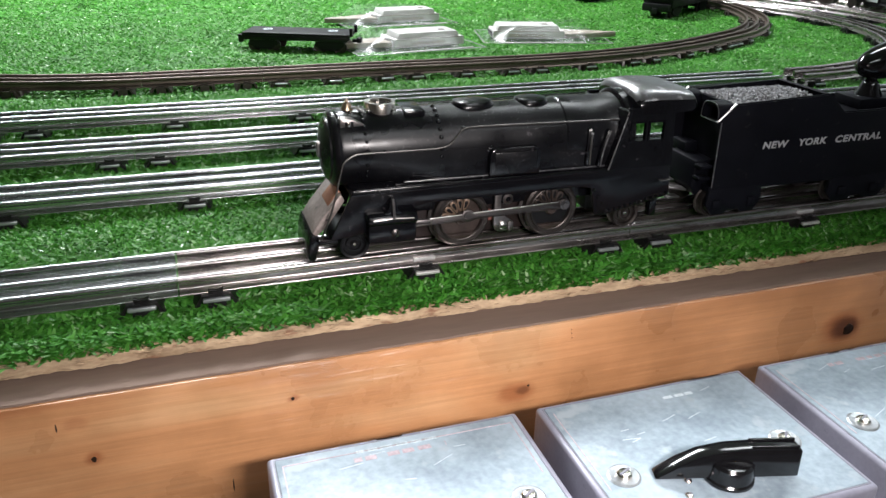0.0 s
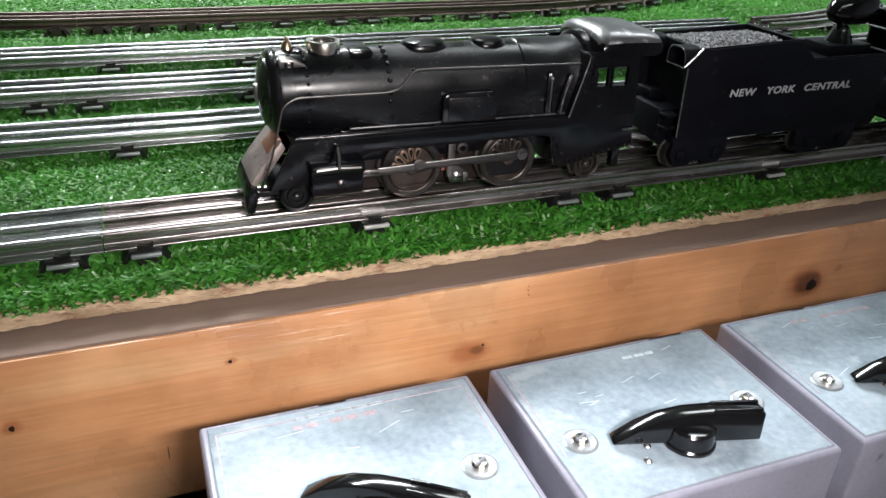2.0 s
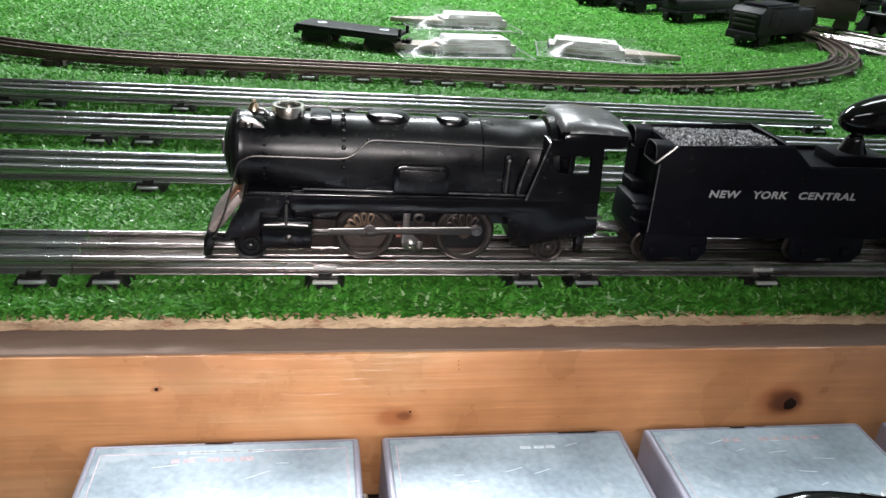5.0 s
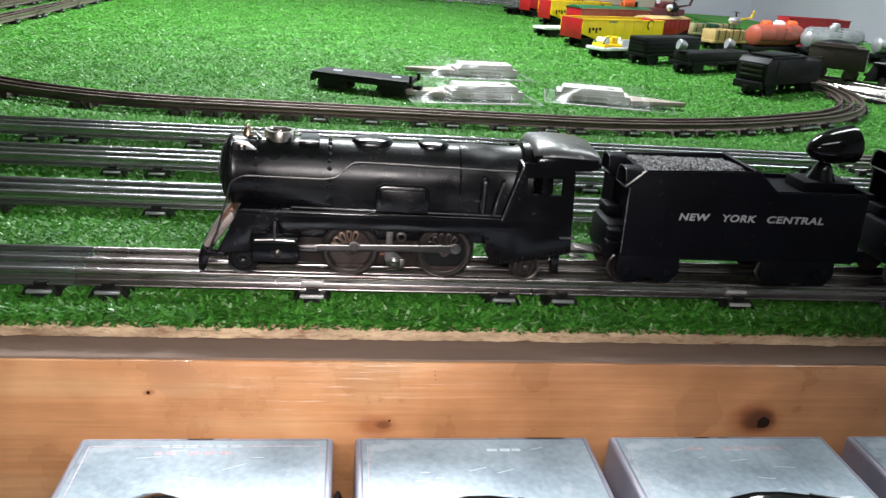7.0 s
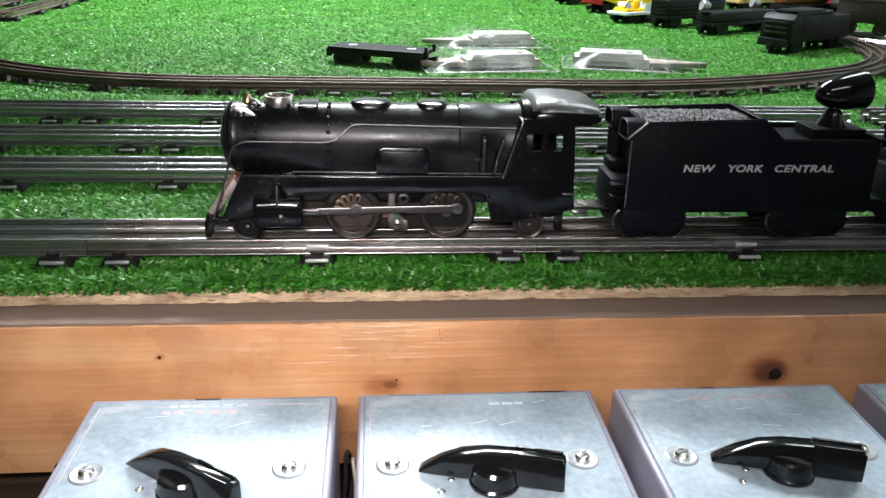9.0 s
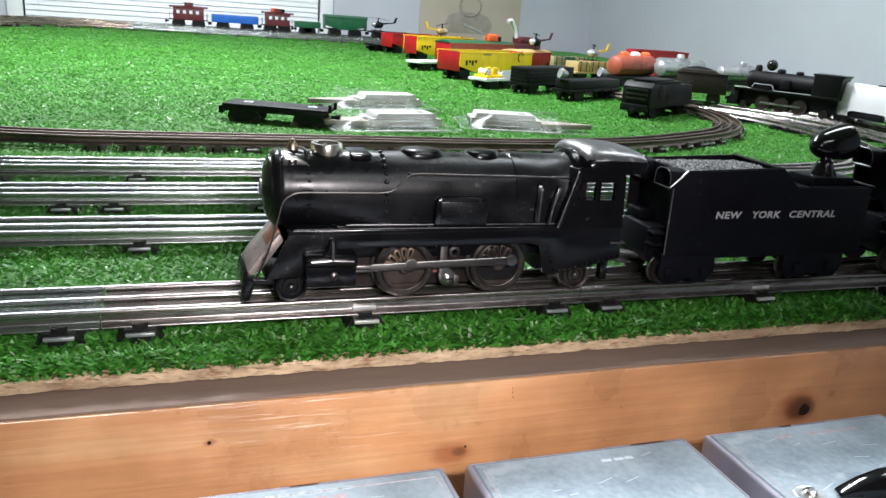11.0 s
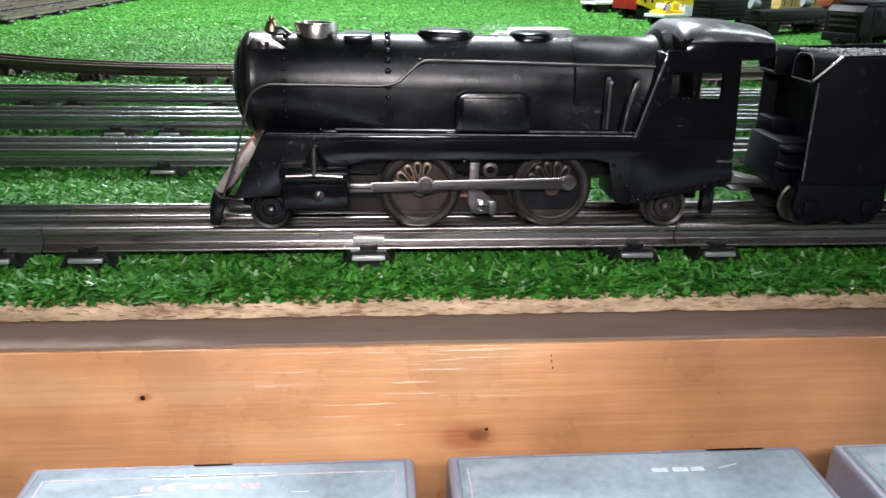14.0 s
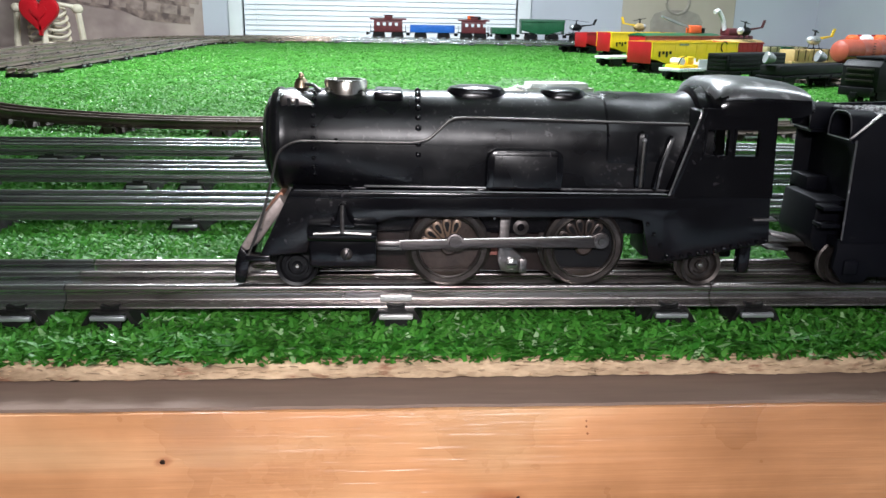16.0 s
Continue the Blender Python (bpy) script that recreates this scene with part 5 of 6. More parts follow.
    tp("wall_rim", pipe([(0.1842, -0.0063, 0.0909), (0.2508, -0.0063, 0.0931), (0.2640, -0.0063, 0.0817), (0.3215, -0.0063, 0.0817)], 0.00045, 6), M_TENDER)
    co = tp("coal_load", join(*lumps), M_COAL, "grey speckled coal load", 0)
    co["kind"] = "stuff"
    for tx, hw_ in ((0.1950, 0.0195), (0.2885, 0.0235)):
        skirt = [(tx - hw_, 0.0300), (tx - hw_ + 0.001, 0.0415), (tx + hw_ - 0.001, 0.0415), (tx + hw_, 0.0300), (tx + hw_ - 0.005, 0.0238), (tx + 0.006, 0.0238), (tx + 0.004, 0.0262), (tx - 0.004, 0.0262), (tx - 0.006, 0.0238), (tx - hw_ + 0.005, 0.0238)]
        for y0, y1 in ((-0.0064, -0.0036), (0.0354, 0.0382)):
            tp("truck_frame", extruded(skirt, y0, y1, "y", 0.0006), M_TENDER)
            for jx in (tx - 0.0125, tx + 0.0125):
                tp("journal_box", box(jx - 0.0030, y0 - 0.0010 if y0 < 0 else y1, 0.0275, jx + 0.0030, y0 if y0 < 0 else y1 + 0.0010, 0.0335, 0.0008), M_TENDER)
        tp("bolster", box(tx - 0.012, -0.0036, 0.0300, tx + 0.012, 0.0354, 0.0386), M_TENDER)
        for wx in (tx - 0.0125, tx + 0.0125):
            for yy in (0.0, 0.0318):
                part("wheel", wheel_mesh("tw", 0.0085, 0.006, M_TYRE), M_TYRE, t, at=pose(wx - 0.1755, yy - YC, 0.0085, 0, 0, 0 if yy < 0.01 else 180))
    tp("coupler", join(box(0.322, YC - 0.004, 0.0350, 0.3400, YC + 0.004, 0.0400, 0.0008), box(0.3340, YC - 0.006, 0.0330, 0.3420, YC + 0.006, 0.0410, 0.0012)), M_TENDER)
    if lamp:
        tp("lamp_base", box(0.2870, 0.0050, 0.0786, 0.3190, 0.0268, 0.0850, 0.0006), M_TENDER)
        tp("lamp_post", lathe([(0.0085, 0), (0.0080, 0.0015), (0.0064, 0.0045), (0.0054, 0.0075), (0.0042, 0.0095), (0.0024, 0.0108), (0.0018, 0.0140)], 28, "z", (0.3030, YC, 0.0843)), M_GLOSS)
        b = lathe([(0, 0), (0.0032, 0.0010), (0.0060, 0.0040), (0.0085, 0.0095), (0.0104, 0.0170), (0.0112, 0.0235), (0.0118, 0.0272), (0.0118, 0.0295), (0.0108, 0.0305), (0.0100, 0.0300), (0.0096, 0.0275), (0, 0.0260)], 40, "x")
        tp("searchlight", moved(b, pose(0.2908, YC, 0.1022, 0, -6, 10)), M_GLOSS, "glossy black bullet-shaped searchlight")
        tp("lamp_hinge", ball(0.3040, YC, 0.0952, 0.0024), M_GLOSS)
    if text:
        for word, xa, xb in (("NEW", 0.2080, 0.2262), ("YORK", 0.2338, 0.2543), ("CENTRAL", 0.2613, 0.2965)):
            cu = bpy.data.curves.new("lettering", "FONT")
            cu.body, cu.size, cu.align_x, cu.align_y, cu.extrude = word, 0.0090, "LEFT", "CENTER", 0.00012
            cu.space_character, cu.shear, cu.offset = 1.10, 0.12, 0.00022
            tmp = bpy.data.objects.new("tmp", cu)
            scene.collection.objects.link(tmp)
            me = bpy.data.meshes.new_from_object(tmp.evaluated_get(bpy.context.evaluated_depsgraph_get()))
            bpy.data.objects.remove(tmp)
            me.materials.clear()
            me.materials.append(M_WHITE)
            lo, hi = min(v.co.x for v in me.vertices), max(v.co.x for v in me.vertices)
            k = (xb - xa) / (hi - lo)
            ob_ = part("lettering", me, None, t, "white slanted painted lettering")
            ob_.matrix_basis = Matrix.Translation((xa - lo * k - 0.1755, -0.00735 - YC, 0.0600 - RAIL)) @ pose(0, 0, 0, 90, 0, 0) @ Matrix.Diagonal((k, 0.64, 1, 1))
    return t


tender(pose(0.1735, YC, RAIL), "matte black tender lettered in white with coal and searchlight")
second = tender(Matrix.Translation((0.3510, YC, RAIL)) @ Matrix.Diagonal((1.12, 1.05, 1.12, 1)), "second black tender coupled behind the first one", False, False)

# ---- track ----
HALF = [(0.0, 0.0170), (0.0008, 0.0169), (0.0014, 0.0166), (0.0018, 0.0160), (0.0019, 0.0153), (0.0017, 0.0146), (0.0012, 0.0140), (0.00085, 0.0138), (0.00075, 0.0136), (0.00075, 0.0133), (0.0009, 0.0112), (0.0010, 0.0109), (0.0013, 0.0106), (0.0018, 0.0103), (0.0035, 0.0092), (0.0039, 0.0090), (0.0041, 0.0087), (0.0041, 0.0083)]
RAIL_SECTION = [(u, v) for u, v in HALF] + [(-u, v) for u, v in reversed(HALF[1:])]
GAUGE = 0.0159


def tie_mesh(mat):
    prof = [(-0.0125, 0.0), (-0.0072, 0.0082), (0.0072, 0.0082), (0.0125, 0.0), (0.0092, 0.0), (0.0064, 0.0072), (-0.0064, 0.0072), (-0.0092, 0.0)]
    bm = extruded(prof, -0.0228, 0.0228, "y", 0)
    tabs = [box(-0.0045, s * 0.0228 - 0.0006, 0.0005, 0.0045, s * 0.0228 + 0.0006, 0.0078) for s in (-1, 1)]
    return mesh_of("tie", join(bm, *tabs), mat)


def clip_mesh(mat):
    b = [extruded([(-0.0034, 0.0080), (0.0034, 0.0080), (0.0036, 0.0102), (0.0012, 0.0095), (-0.0012, 0.0095), (-0.0036, 0.0102)], y0, y1, "y") for y0, y1 in ((-0.0049, -0.0026), (0.0026, 0.0049))]
    return mesh_of("clip", join(*b), mat)


def foot_mesh(mat):
    return mesh_of("tie_foot", box(-0.0066, -0.0250, 0.0052, 0.0066, -0.0226, 0.0070, 0.0004), mat)


def pad_mesh():
    return mesh_of("rail_pad", box(-0.0062, -0.0024, 0.0104, 0.0062, -0.0010, 0.0126, 0.0004), M_PAD)


TIES = {"bright": (M_RAIL, tie_mesh(M_TIE), clip_mesh(M_TIE)), "worn": (M_WORN, tie_mesh(M_TIE), clip_mesh(M_TIE)), "warm_reflect": (M_WARM_REFLECT, tie_mesh(M_TIE), clip_mesh(M_TIE)), "brown": (M_RUST, tie_mesh(M_TIEB), clip_mesh(M_TIEB))}
PAD, FOOT, BRIGHT_FOOT = pad_mesh(), foot_mesh(M_WASHER), foot_mesh(M_PAD)
PIECES = {}


def arc_at(s, radius):
    """The pose at the distance s along a piece that starts at the origin and heads along x; radius over 0 bends to the left."""
    if not radius:
        return pose(s, 0, 0)
    a = s / radius
    return pose(radius * math.sin(a), radius * (1 - math.cos(a)), 0, 0, 0, math.degrees(a))


def track_piece(m, length, radius=0.0, look_of="bright", pads=False):
    """One track section: three rails on three steel ties."""
    key = (round(length, 4), round(radius, 4), look_of, pads)
    if key in PIECES:
        return copy_thing(PIECES[key], m)
    rail_m, tie, clip = TIES[look_of]
    label = {"bright": "silvery tinplate three-rail track section on black ties", "worn": "stained tinplate three-rail track section on black ties", "warm_reflect": "tinplate three-rail track section tinted with a brown reflection", "brown": "brown tarnished three-rail track section on steel ties"}[look_of]
    t = thing("track_section", m, label, "toy track", "track sections")
    n = 1 if not radius else max(6, int(abs(length / radius) * 16))
    for off in (-GAUGE, 0, GAUGE):
        st = [arc_at(0.0003 + (length - 0.0006) * i / n, radius) @ Matrix.Translation((0, off, 0)) for i in range(n + 1)]
        part("rail", swept(RAIL_SECTION, st), rail_m, t)
    for s in (0.0175, length / 2, length - 0.0175):
        at = arc_at(s, radius)
        ti = part("tie", tie, None, t, at=at)
        for off in (-GAUGE, 0, GAUGE):
            part("clip", clip, None, ti, at=Matrix.Translation((0, off, 0)))
        middle = pads and abs(s - length / 2) < 0.001
        part("tie_foot", BRIGHT_FOOT if middle else FOOT, None, ti, "bright pale tie end" if middle else "")
        if middle:
            part("rail_pad", PAD, None, ti, "bright pale rail pad", at=Matrix.Translation((0, -GAUGE, 0)))
    PIECES[key] = t
    return t


def run(x, y, heading, legs, look_of="bright", pads=False):
    """A line of sections: legs are (length, radius)."""
    m = pose(x, y, 0, 0, 0, heading)
    for length, radius in legs:
        track_piece(m, length, radius, look_of, pads)
        m = m @ arc_at(length, radius)
    return m


L = 0.254
run(-0.127 - 3 * L, GAUGE, 0, [(L, 0)] * 3)
run(-0.127, GAUGE, 0, [(L, 0)] * 3, "worn", True)
run(-0.127 + 3 * L, GAUGE, 0, [(0.28, 0.71)] * 5, "worn")
run(0.013 - 4 * L, 0.150, 0, [(L, 0)] * 6)
run(0.013 + 2 * L + 0.03, 0.150, 0, [(0.2282, 0.581)] * 5, "worn")
run(-0.152 - 3 * L, 0.248, 0, [(L, 0)] * 6)
run(-0.152 + 3 * L - 0.06, 0.248, 0, [(0.1897, 0.483)] * 6, "worn")
run(0.005 - 4 * L, 0.346, 0, [(L, 0)] * 6)
run(0.005 + 2 * L + 0.03, 0.346, 0, [(0.2016, 0.385)] * 4, "worn")
# the darker inner loop
run(-0.030, 0.487, 0.0, [(0.15, 0), (0.15, 0), (0.165, 0.70), (0.165, 0.70), (0.065, 0), (0.22, 0.40), (0.22, 0.40), (0.14, 0.40), (0.15, 0)], "brown")
run(-0.030, 0.487, 180.0, [(0.12, 0)] + [(0.2409, -0.46)] * 3, "brown")
# tracks up the left side, round the far corner and along the back
TURN_X, TURN_Y = -0.23, 2.36
for k in range(4):
    radius = 0.40 + 0.105 * k
    left = TURN_X - radius
    n = 5 if k == 0 else 7
    step = (TURN_Y - (1.09 if k == 0 else 0.62)) / n
    run(left, TURN_Y - n * step, 90, [(step, 0)] * n + [(radius * math.pi / 6, -radius)] * 3, "warm_reflect")
    run(TURN_X, TURN_Y + radius, 0, [(L, 0)] * 6)

# ---- yard stock ----
HEAD = 31.0


def truck(parent, x, wheel_r=0.008, half=0.019, mat=None):
    fr = [(x - 0.019, 0.0110), (x - 0.017, 0.0200), (x + 0.017, 0.0200), (x + 0.019, 0.0110), (x + 0.010, 0.0045), (x - 0.010, 0.0045)]
    b = part("truck", join(extruded(fr, -half - 0.003, -half - 0.0005, "y"), extruded(fr, half + 0.0005, half + 0.003, "y"), box(x - 0.006, -half, 0.009, x + 0.006, half, 0.0200)), mat or M_SATIN, parent)
    for wx in (x - 0.0125, x + 0.0125):
        for s in (-1, 1):
            part("wheel", lathe([(0, 0.002), (wheel_r * 0.8, 0.0015), (wheel_r, 0.0020), (wheel_r, -0.002), (0, -0.002)], 18, "y"), M_TYRE, b, at=pose(wx, s * (half - 0.003), wheel_r, 0, 0, 0 if s < 0 else 180))
    return b


def couplers(parent, length):
    for s in (0, 1):
        x = -0.010 if s == 0 else length
        part("coupler", join(box(x, -0.003, 0.012, x + 0.010, 0.003, 0.017, 0.0006), box(x + (-0.002 if s == 0 else 0.006), -0.005, 0.009, x + (0.004 if s == 0 else 0.012), 0.005, 0.019, 0.001)), M_SATIN, parent)


def hopper(m, length, side, end, label, roof=None, height=0.074, width=0.054, marks=True):
    """An open-top car: ribbed sides with sloping ends below, on two trucks."""
    h = thing("hopper_car", m, label, "freight car", "parked freight cars")
    w = width / 2
    for s in (-1, 1):
        y0, y1 = sorted((s * w, s * (w - 0.002)))
        part("side", extruded([(0, 0.034), (0.030, 0.026), (0.055, 0.020), (length - 0.055, 0.020), (length - 0.030, 0.026), (length, 0.034), (length, height), (0, height)], y0, y1, "y", 0.0004), side, h)
        for i in range(9):
            x = 0.006 + (length - 0.012) * i / 8
            ya, yb = sorted((s * w, s * (w + 0.0005)))
            part("rib", box(x - 0.0012, ya, 0.032, x + 0.0012, yb, height - 0.003), side, h)
        ya, yb = sorted((s * (w - 0.002), s * (w + 0.0022)))
        part("top_rail", box(-0.001, ya, height - 0.003, length + 0.001, yb, height + 0.0005, 0.0005), side, h)
    for x in (0.0, length - 0.002):
        part("end", box(x, -w + 0.002, 0.022, x + 0.002, w - 0.002, height, 0.0004), end, h)
    part("floor", box(0.002, -w + 0.002, 0.021, length - 0.002, w - 0.002, 0.024), M_SATIN, h)
    if roof:
        part("roof", extruded([(-w - 0.002, height), (w + 0.002, height), (w * 0.6, height + 0.005), (0, height + 0.007), (-w * 0.6, height + 0.005)], -0.002, length + 0.002, "x", 0.0004), roof, h)
    else:
        part("load", box(0.003, -w + 0.003, 0.05, length - 0.003, w - 0.003, height - 0.006), M_DGREY, h)
    if marks:
        r = random.Random(3)
        for k in range(4):
            x = 0.02 + 0.0105 * k
            part("stencil_bar", box(x, -w - 0.0014, 0.036 + 0.006 * (k % 2), x + r.uniform(0.004, 0.008), -w - 0.0004, 0.048), M_SATIN, h)
        part("stencil_bar", box(length * 0.30, -w - 0.0014, 0.060, length * 0.40, -w - 0.0004, 0.065), M_OCHRE, h)
        part("stencil_emblem", pipe([(length * 0.82 + 0.010 * math.cos(a * 0.3), -w - 0.0020, 0.056 + 0.011 * math.sin(a * 0.3)) for a in range(2, 15)], 0.0013, 6), M_SATIN, h)
    for x in (0.036, length - 0.036):
        truck(h, x)
    couplers(h, length)
    return h


def flat_car(m, length, mat, label, width=0.05, deck=0.024, load=None, thick=0.006, group="parked freight cars"):
    f = thing("flat_car", m, label, "flat car", group)
    w = width / 2
    part("deck", box(0, -w, deck - thick, length, w, deck, 0.0006), mat, f)
    for i in range(6):
        x = 0.01 + (length - 0.02) * i / 5
        part("stake_pocket", box(x - 0.002, -w - 0.0015, deck - 0.005, x + 0.002, -w, deck - 0.0005), mat, f)
    for x in (0.032, length - 0.032):
        truck(f, x)
    couplers(f, length)
    if load:
        load(f, length, w, deck)
    return f


def planks(mat, h, mat2=None):
    def make(f, length, w, deck):
        for k in range(3):
            a = 0.008 + (length - 0.016) * k / 3
            b = a + (length - 0.016) / 3 - 0.003
            part("timber_pack", box(a, -w + 0.002, deck, b, w - 0.002, deck + h, 0.0012), mat2 if (mat2 and k == 1) else mat, f)
            for c in (0.25, 0.75):
                x = a + (b - a) * c
                part("strap", box(x - 0.0012, -w + 0.0014, deck, x + 0.0012, w - 0.0014, deck + h + 0.0006), M_DGREY, f)
    return make


def tank_car(m, length, mat, label, dome=True, r=0.024, saddle=None):
    t = thing("tank_car", m, label, "tank car", "parked freight cars")
    cz = 0.028 + r
    part("tank", lathe([(0, 0.004), (r * 0.55, 0.0055), (r * 0.88, 0.010), (r, 0.018), (r, length * 0.33), (r * 1.02, length * 0.335), (r * 1.02, length * 0.345), (r, length * 0.35), (r, length * 0.65), (r * 1.02, length * 0.655), (r * 1.02, length * 0.665), (r, length * 0.67), (r, length - 0.018), (r * 0.88, length - 0.010), (r * 0.55, length - 0.0055), (0, length - 0.004)], 32, "x", (0, 0, cz)), mat, t)
    if dome:
        part("dome", lathe([(0.011, 0), (0.011, 0.011), (0.009, 0.014), (0, 0.0152)], 24, "z", (length / 2, 0, cz + r - 0.003)), mat, t)
    part("frame", box(0, -0.018, 0.020, length, 0.018, 0.0285, 0.0006), saddle or M_SATIN, t)
    part("walkway", box(0.01, -0.029, 0.043, length - 0.01, -0.0225, 0.0445), M_SATIN, t)
    part("ladder", join(*[box(length / 2 - 0.004, -0.0275, 0.046 + 0.006 * k, length / 2 + 0.004, -0.0262, 0.0475 + 0.006 * k) for k in range(5)]), M_SATIN, t)
    for x in (0.034, length - 0.034):
        truck(t, x)
    couplers(t, length)
    return t


def helicopter(m, body, tail, label):
    """A small toy helicopter with skids and two-blade rotors."""
    h = thing("toy_helicopter", m, label, "toy helicopter", "toy helicopters")
    part("cabin", ball(0, 0, 0.020, 0.020, 0.011, 0.0115, 20, 12), body, h)
    part("canopy", ball(-0.010, 0, 0.021, 0.0125, 0.0095, 0.0095, 18, 10), M_HEAD, h)
    part("tail_boom", swept([(0.003, 0.003), (-0.003, 0.003), (-0.003, -0.003), (0.003, -0.003)], [Matrix.Translation((0.012, 0, 0.024)), Matrix.Translation((0.058, 0, 0.030)) @ Matrix.Diagonal((1, 0.5, 0.5, 1))]), tail, h)
    part("tail_fin", extruded([(0.052, 0.028), (0.060, 0.028), (0.068, 0.048), (0.060, 0.048)], -0.001, 0.001, "y"), tail, h)
    part("mast", lathe([(0.0035, 0), (0.0020, 0.006), (0.0016, 0.012)], 10, "z", (0, 0, 0.030)), M_DGREY, h)
    part("rotor", join(box(-0.055, -0.0022, 0.0410, 0.055, 0.0022, 0.0420), lathe([(0.004, 0), (0.004, 0.003), (0, 0.004)], 12, "z", (0, 0, 0.0405))), M_DGREY, h, at=pose(0, 0, 0, 0, 4, 35))
    for s in (-1, 1):
        part("skid", join(pipe([(-0.022, s * 0.010, 0.0035), (-0.018, s * 0.010, 0.001), (0.020, s * 0.010, 0.001)], 0.001, 6), pipe([(-0.008, s * 0.010, 0.001), (-0.008, s * 0.006, 0.012)], 0.0009, 6), pipe([(0.010, s * 0.010, 0.001), (0.010, s * 0.006, 0.012)], 0.0009, 6)), M_DGREY, h)
    return h


def caboose(m, mat, label, length=0.115):
    c = thing("caboose", m, label, "caboose", "cars on the back track")
    part("body", box(0.012, -0.024, 0.020, length - 0.012, 0.024, 0.058, 0.001), mat, c)
    part("roof", extruded([(-0.027, 0.058), (0.027, 0.058), (0.016, 0.0625), (0, 0.064), (-0.016, 0.0625)], 0.0, length, "x", 0.0004), mat, c)
    cup = part("cupola", box(length * 0.40, -0.018, 0.062, length * 0.62, 0.018, 0.072, 0.0008), mat, c)
    part("cupola_roof", box(length * 0.37, -0.021, 0.072, length * 0.65, 0.021, 0.0745, 0.0008), mat, cup)
    for i in range(4):
        x = 0.022 + 0.019 * i
        part("window", box(x, -0.0248, 0.040, x + 0.009, -0.0238, 0.050), M_PRINT_W, c)
    part("platform", box(0, -0.022, 0.0195, length, 0.022, 0.0225), M_SATIN, c)
    for x in (0.002, length - 0.002):
        for s in (-1, 1):
            part("railing", pipe([(x, s * 0.020, 0.022), (x, s * 0.020, 0.042), (x, s * 0.004, 0.042)], 0.0007, 6), M_SATIN, c)
    for x in (0.028, length - 0.028):
        truck(c, x)
    couplers(c, length)
    return c


def gondola(m, mat, label, length=0.16, height=0.046):
    g = thing("gondola_car", m, label, "freight car", "cars on the back track")
    for s in (-1, 1):
        ya, yb = sorted((s * 0.026, s * 0.024))
        part("side", box(0, ya, 0.020, length, yb, height, 0.0004), mat, g)
    for x in (0, length - 0.002):
        part("end", box(x, -0.024, 0.020, x + 0.002, 0.024, height, 0.0004), mat, g)
    part("floor", box(0.002, -0.024, 0.020, length - 0.002, 0.024, 0.023), M_SATIN, g)
    for i in range(7):
        x = 0.004 + (length - 0.008) * i / 6
        part("rib", box(x - 0.001, -0.0274, 0.021, x + 0.001, -0.026, height - 0.002), mat, g)
    for x in (0.034, length - 0.034):
        truck(g, x)
    couplers(g, length)
    return g


def at_corner(x, y, width, heading=HEAD):
    """The pose of a car whose near front corner stands at x, y on the turf."""
    a = radians(heading)
    return pose(x - math.sin(a) * width / 2, y + math.cos(a) * width / 2, 0.0, 0, 0, heading)


# black tender parked on the turf
def old_tender(m, label):
    t = thing("tender", m, label, "tender")
    part("body", extruded([(0, 0.020), (0, 0.056), (0.010, 0.064), (0.118, 0.066), (0.126, 0.058), (0.186, 0.058), (0.188, 0.020)], -0.027, 0.027, "y", 0.0008), M_DGREY, t)
    part("top_lip", box(0.010, -0.0285, 0.0625, 0.120, -0.0265, 0.0665, 0.0005), M_SATIN, t)
    part("rear_rail", pipe([(0.128, -0.026, 0.058), (0.130, -0.026, 0.0635), (0.184, -0.026, 0.0635), (0.185, -0.026, 0.058)], 0.0008, 6), M_SATIN, t)
    part("rear_hatch", lathe([(0.009, 0), (0.009, 0.004), (0.007, 0.006), (0, 0.006)], 18, "z", (0.155, 0, 0.058)), M_SATIN, t)
    part("front_recess", box(-0.0008, -0.018, 0.030, 0.002, 0.018, 0.052), M_SATIN, t)
    part("coal_hatch", box(0.020, -0.020, 0.0650, 0.112, 0.020, 0.0690, 0.0015), M_SATIN, t)
    part("side_plate", box(0.032, -0.0280, 0.034, 0.060, -0.0270, 0.060, 0.0003), M_SATIN, t)
    part("step", box(-0.010, -0.024, 0.014, 0.006, 0.024, 0.026, 0.001), M_SATIN, t)
    for k in range(3):
        part("front_slat", box(-0.003, -0.020, 0.034 + 0.008 * k, 0.0, 0.020, 0.037 + 0.008 * k, 0.0004), M_TYRE, t)
    for x in (0.034, 0.152):
        truck(t, x, 0.0085)
    couplers(t, 0.188)
    return t


old_tender(at_corner(0.694, 0.816, 0.054, 33), "dark black tender parked on the turf near the inner loop")


def two_lamps(f, length, w, deck):
    part("body", box(0.004, -w + 0.004, deck, length - 0.004, w - 0.004, deck + 0.018, 0.002), M_DGREY, f)
    for x in (0.016, length - 0.03):
        b = lathe([(0, 0), (0.006, 0.002), (0.0095, 0.009), (0.0105, 0.018), (0.0095, 0.019), (0, 0.0175)], 24, "x")
        part("searchlight", moved(b, pose(x, 0, deck + 0.027, 0, -12, 150)), M_SILVER, f, "silver searchlight")


flat_car(at_corner(0.664, 1.046, 0.05), 0.205, M_SATIN, "black flat car with two silver searchlights", load=two_lamps)


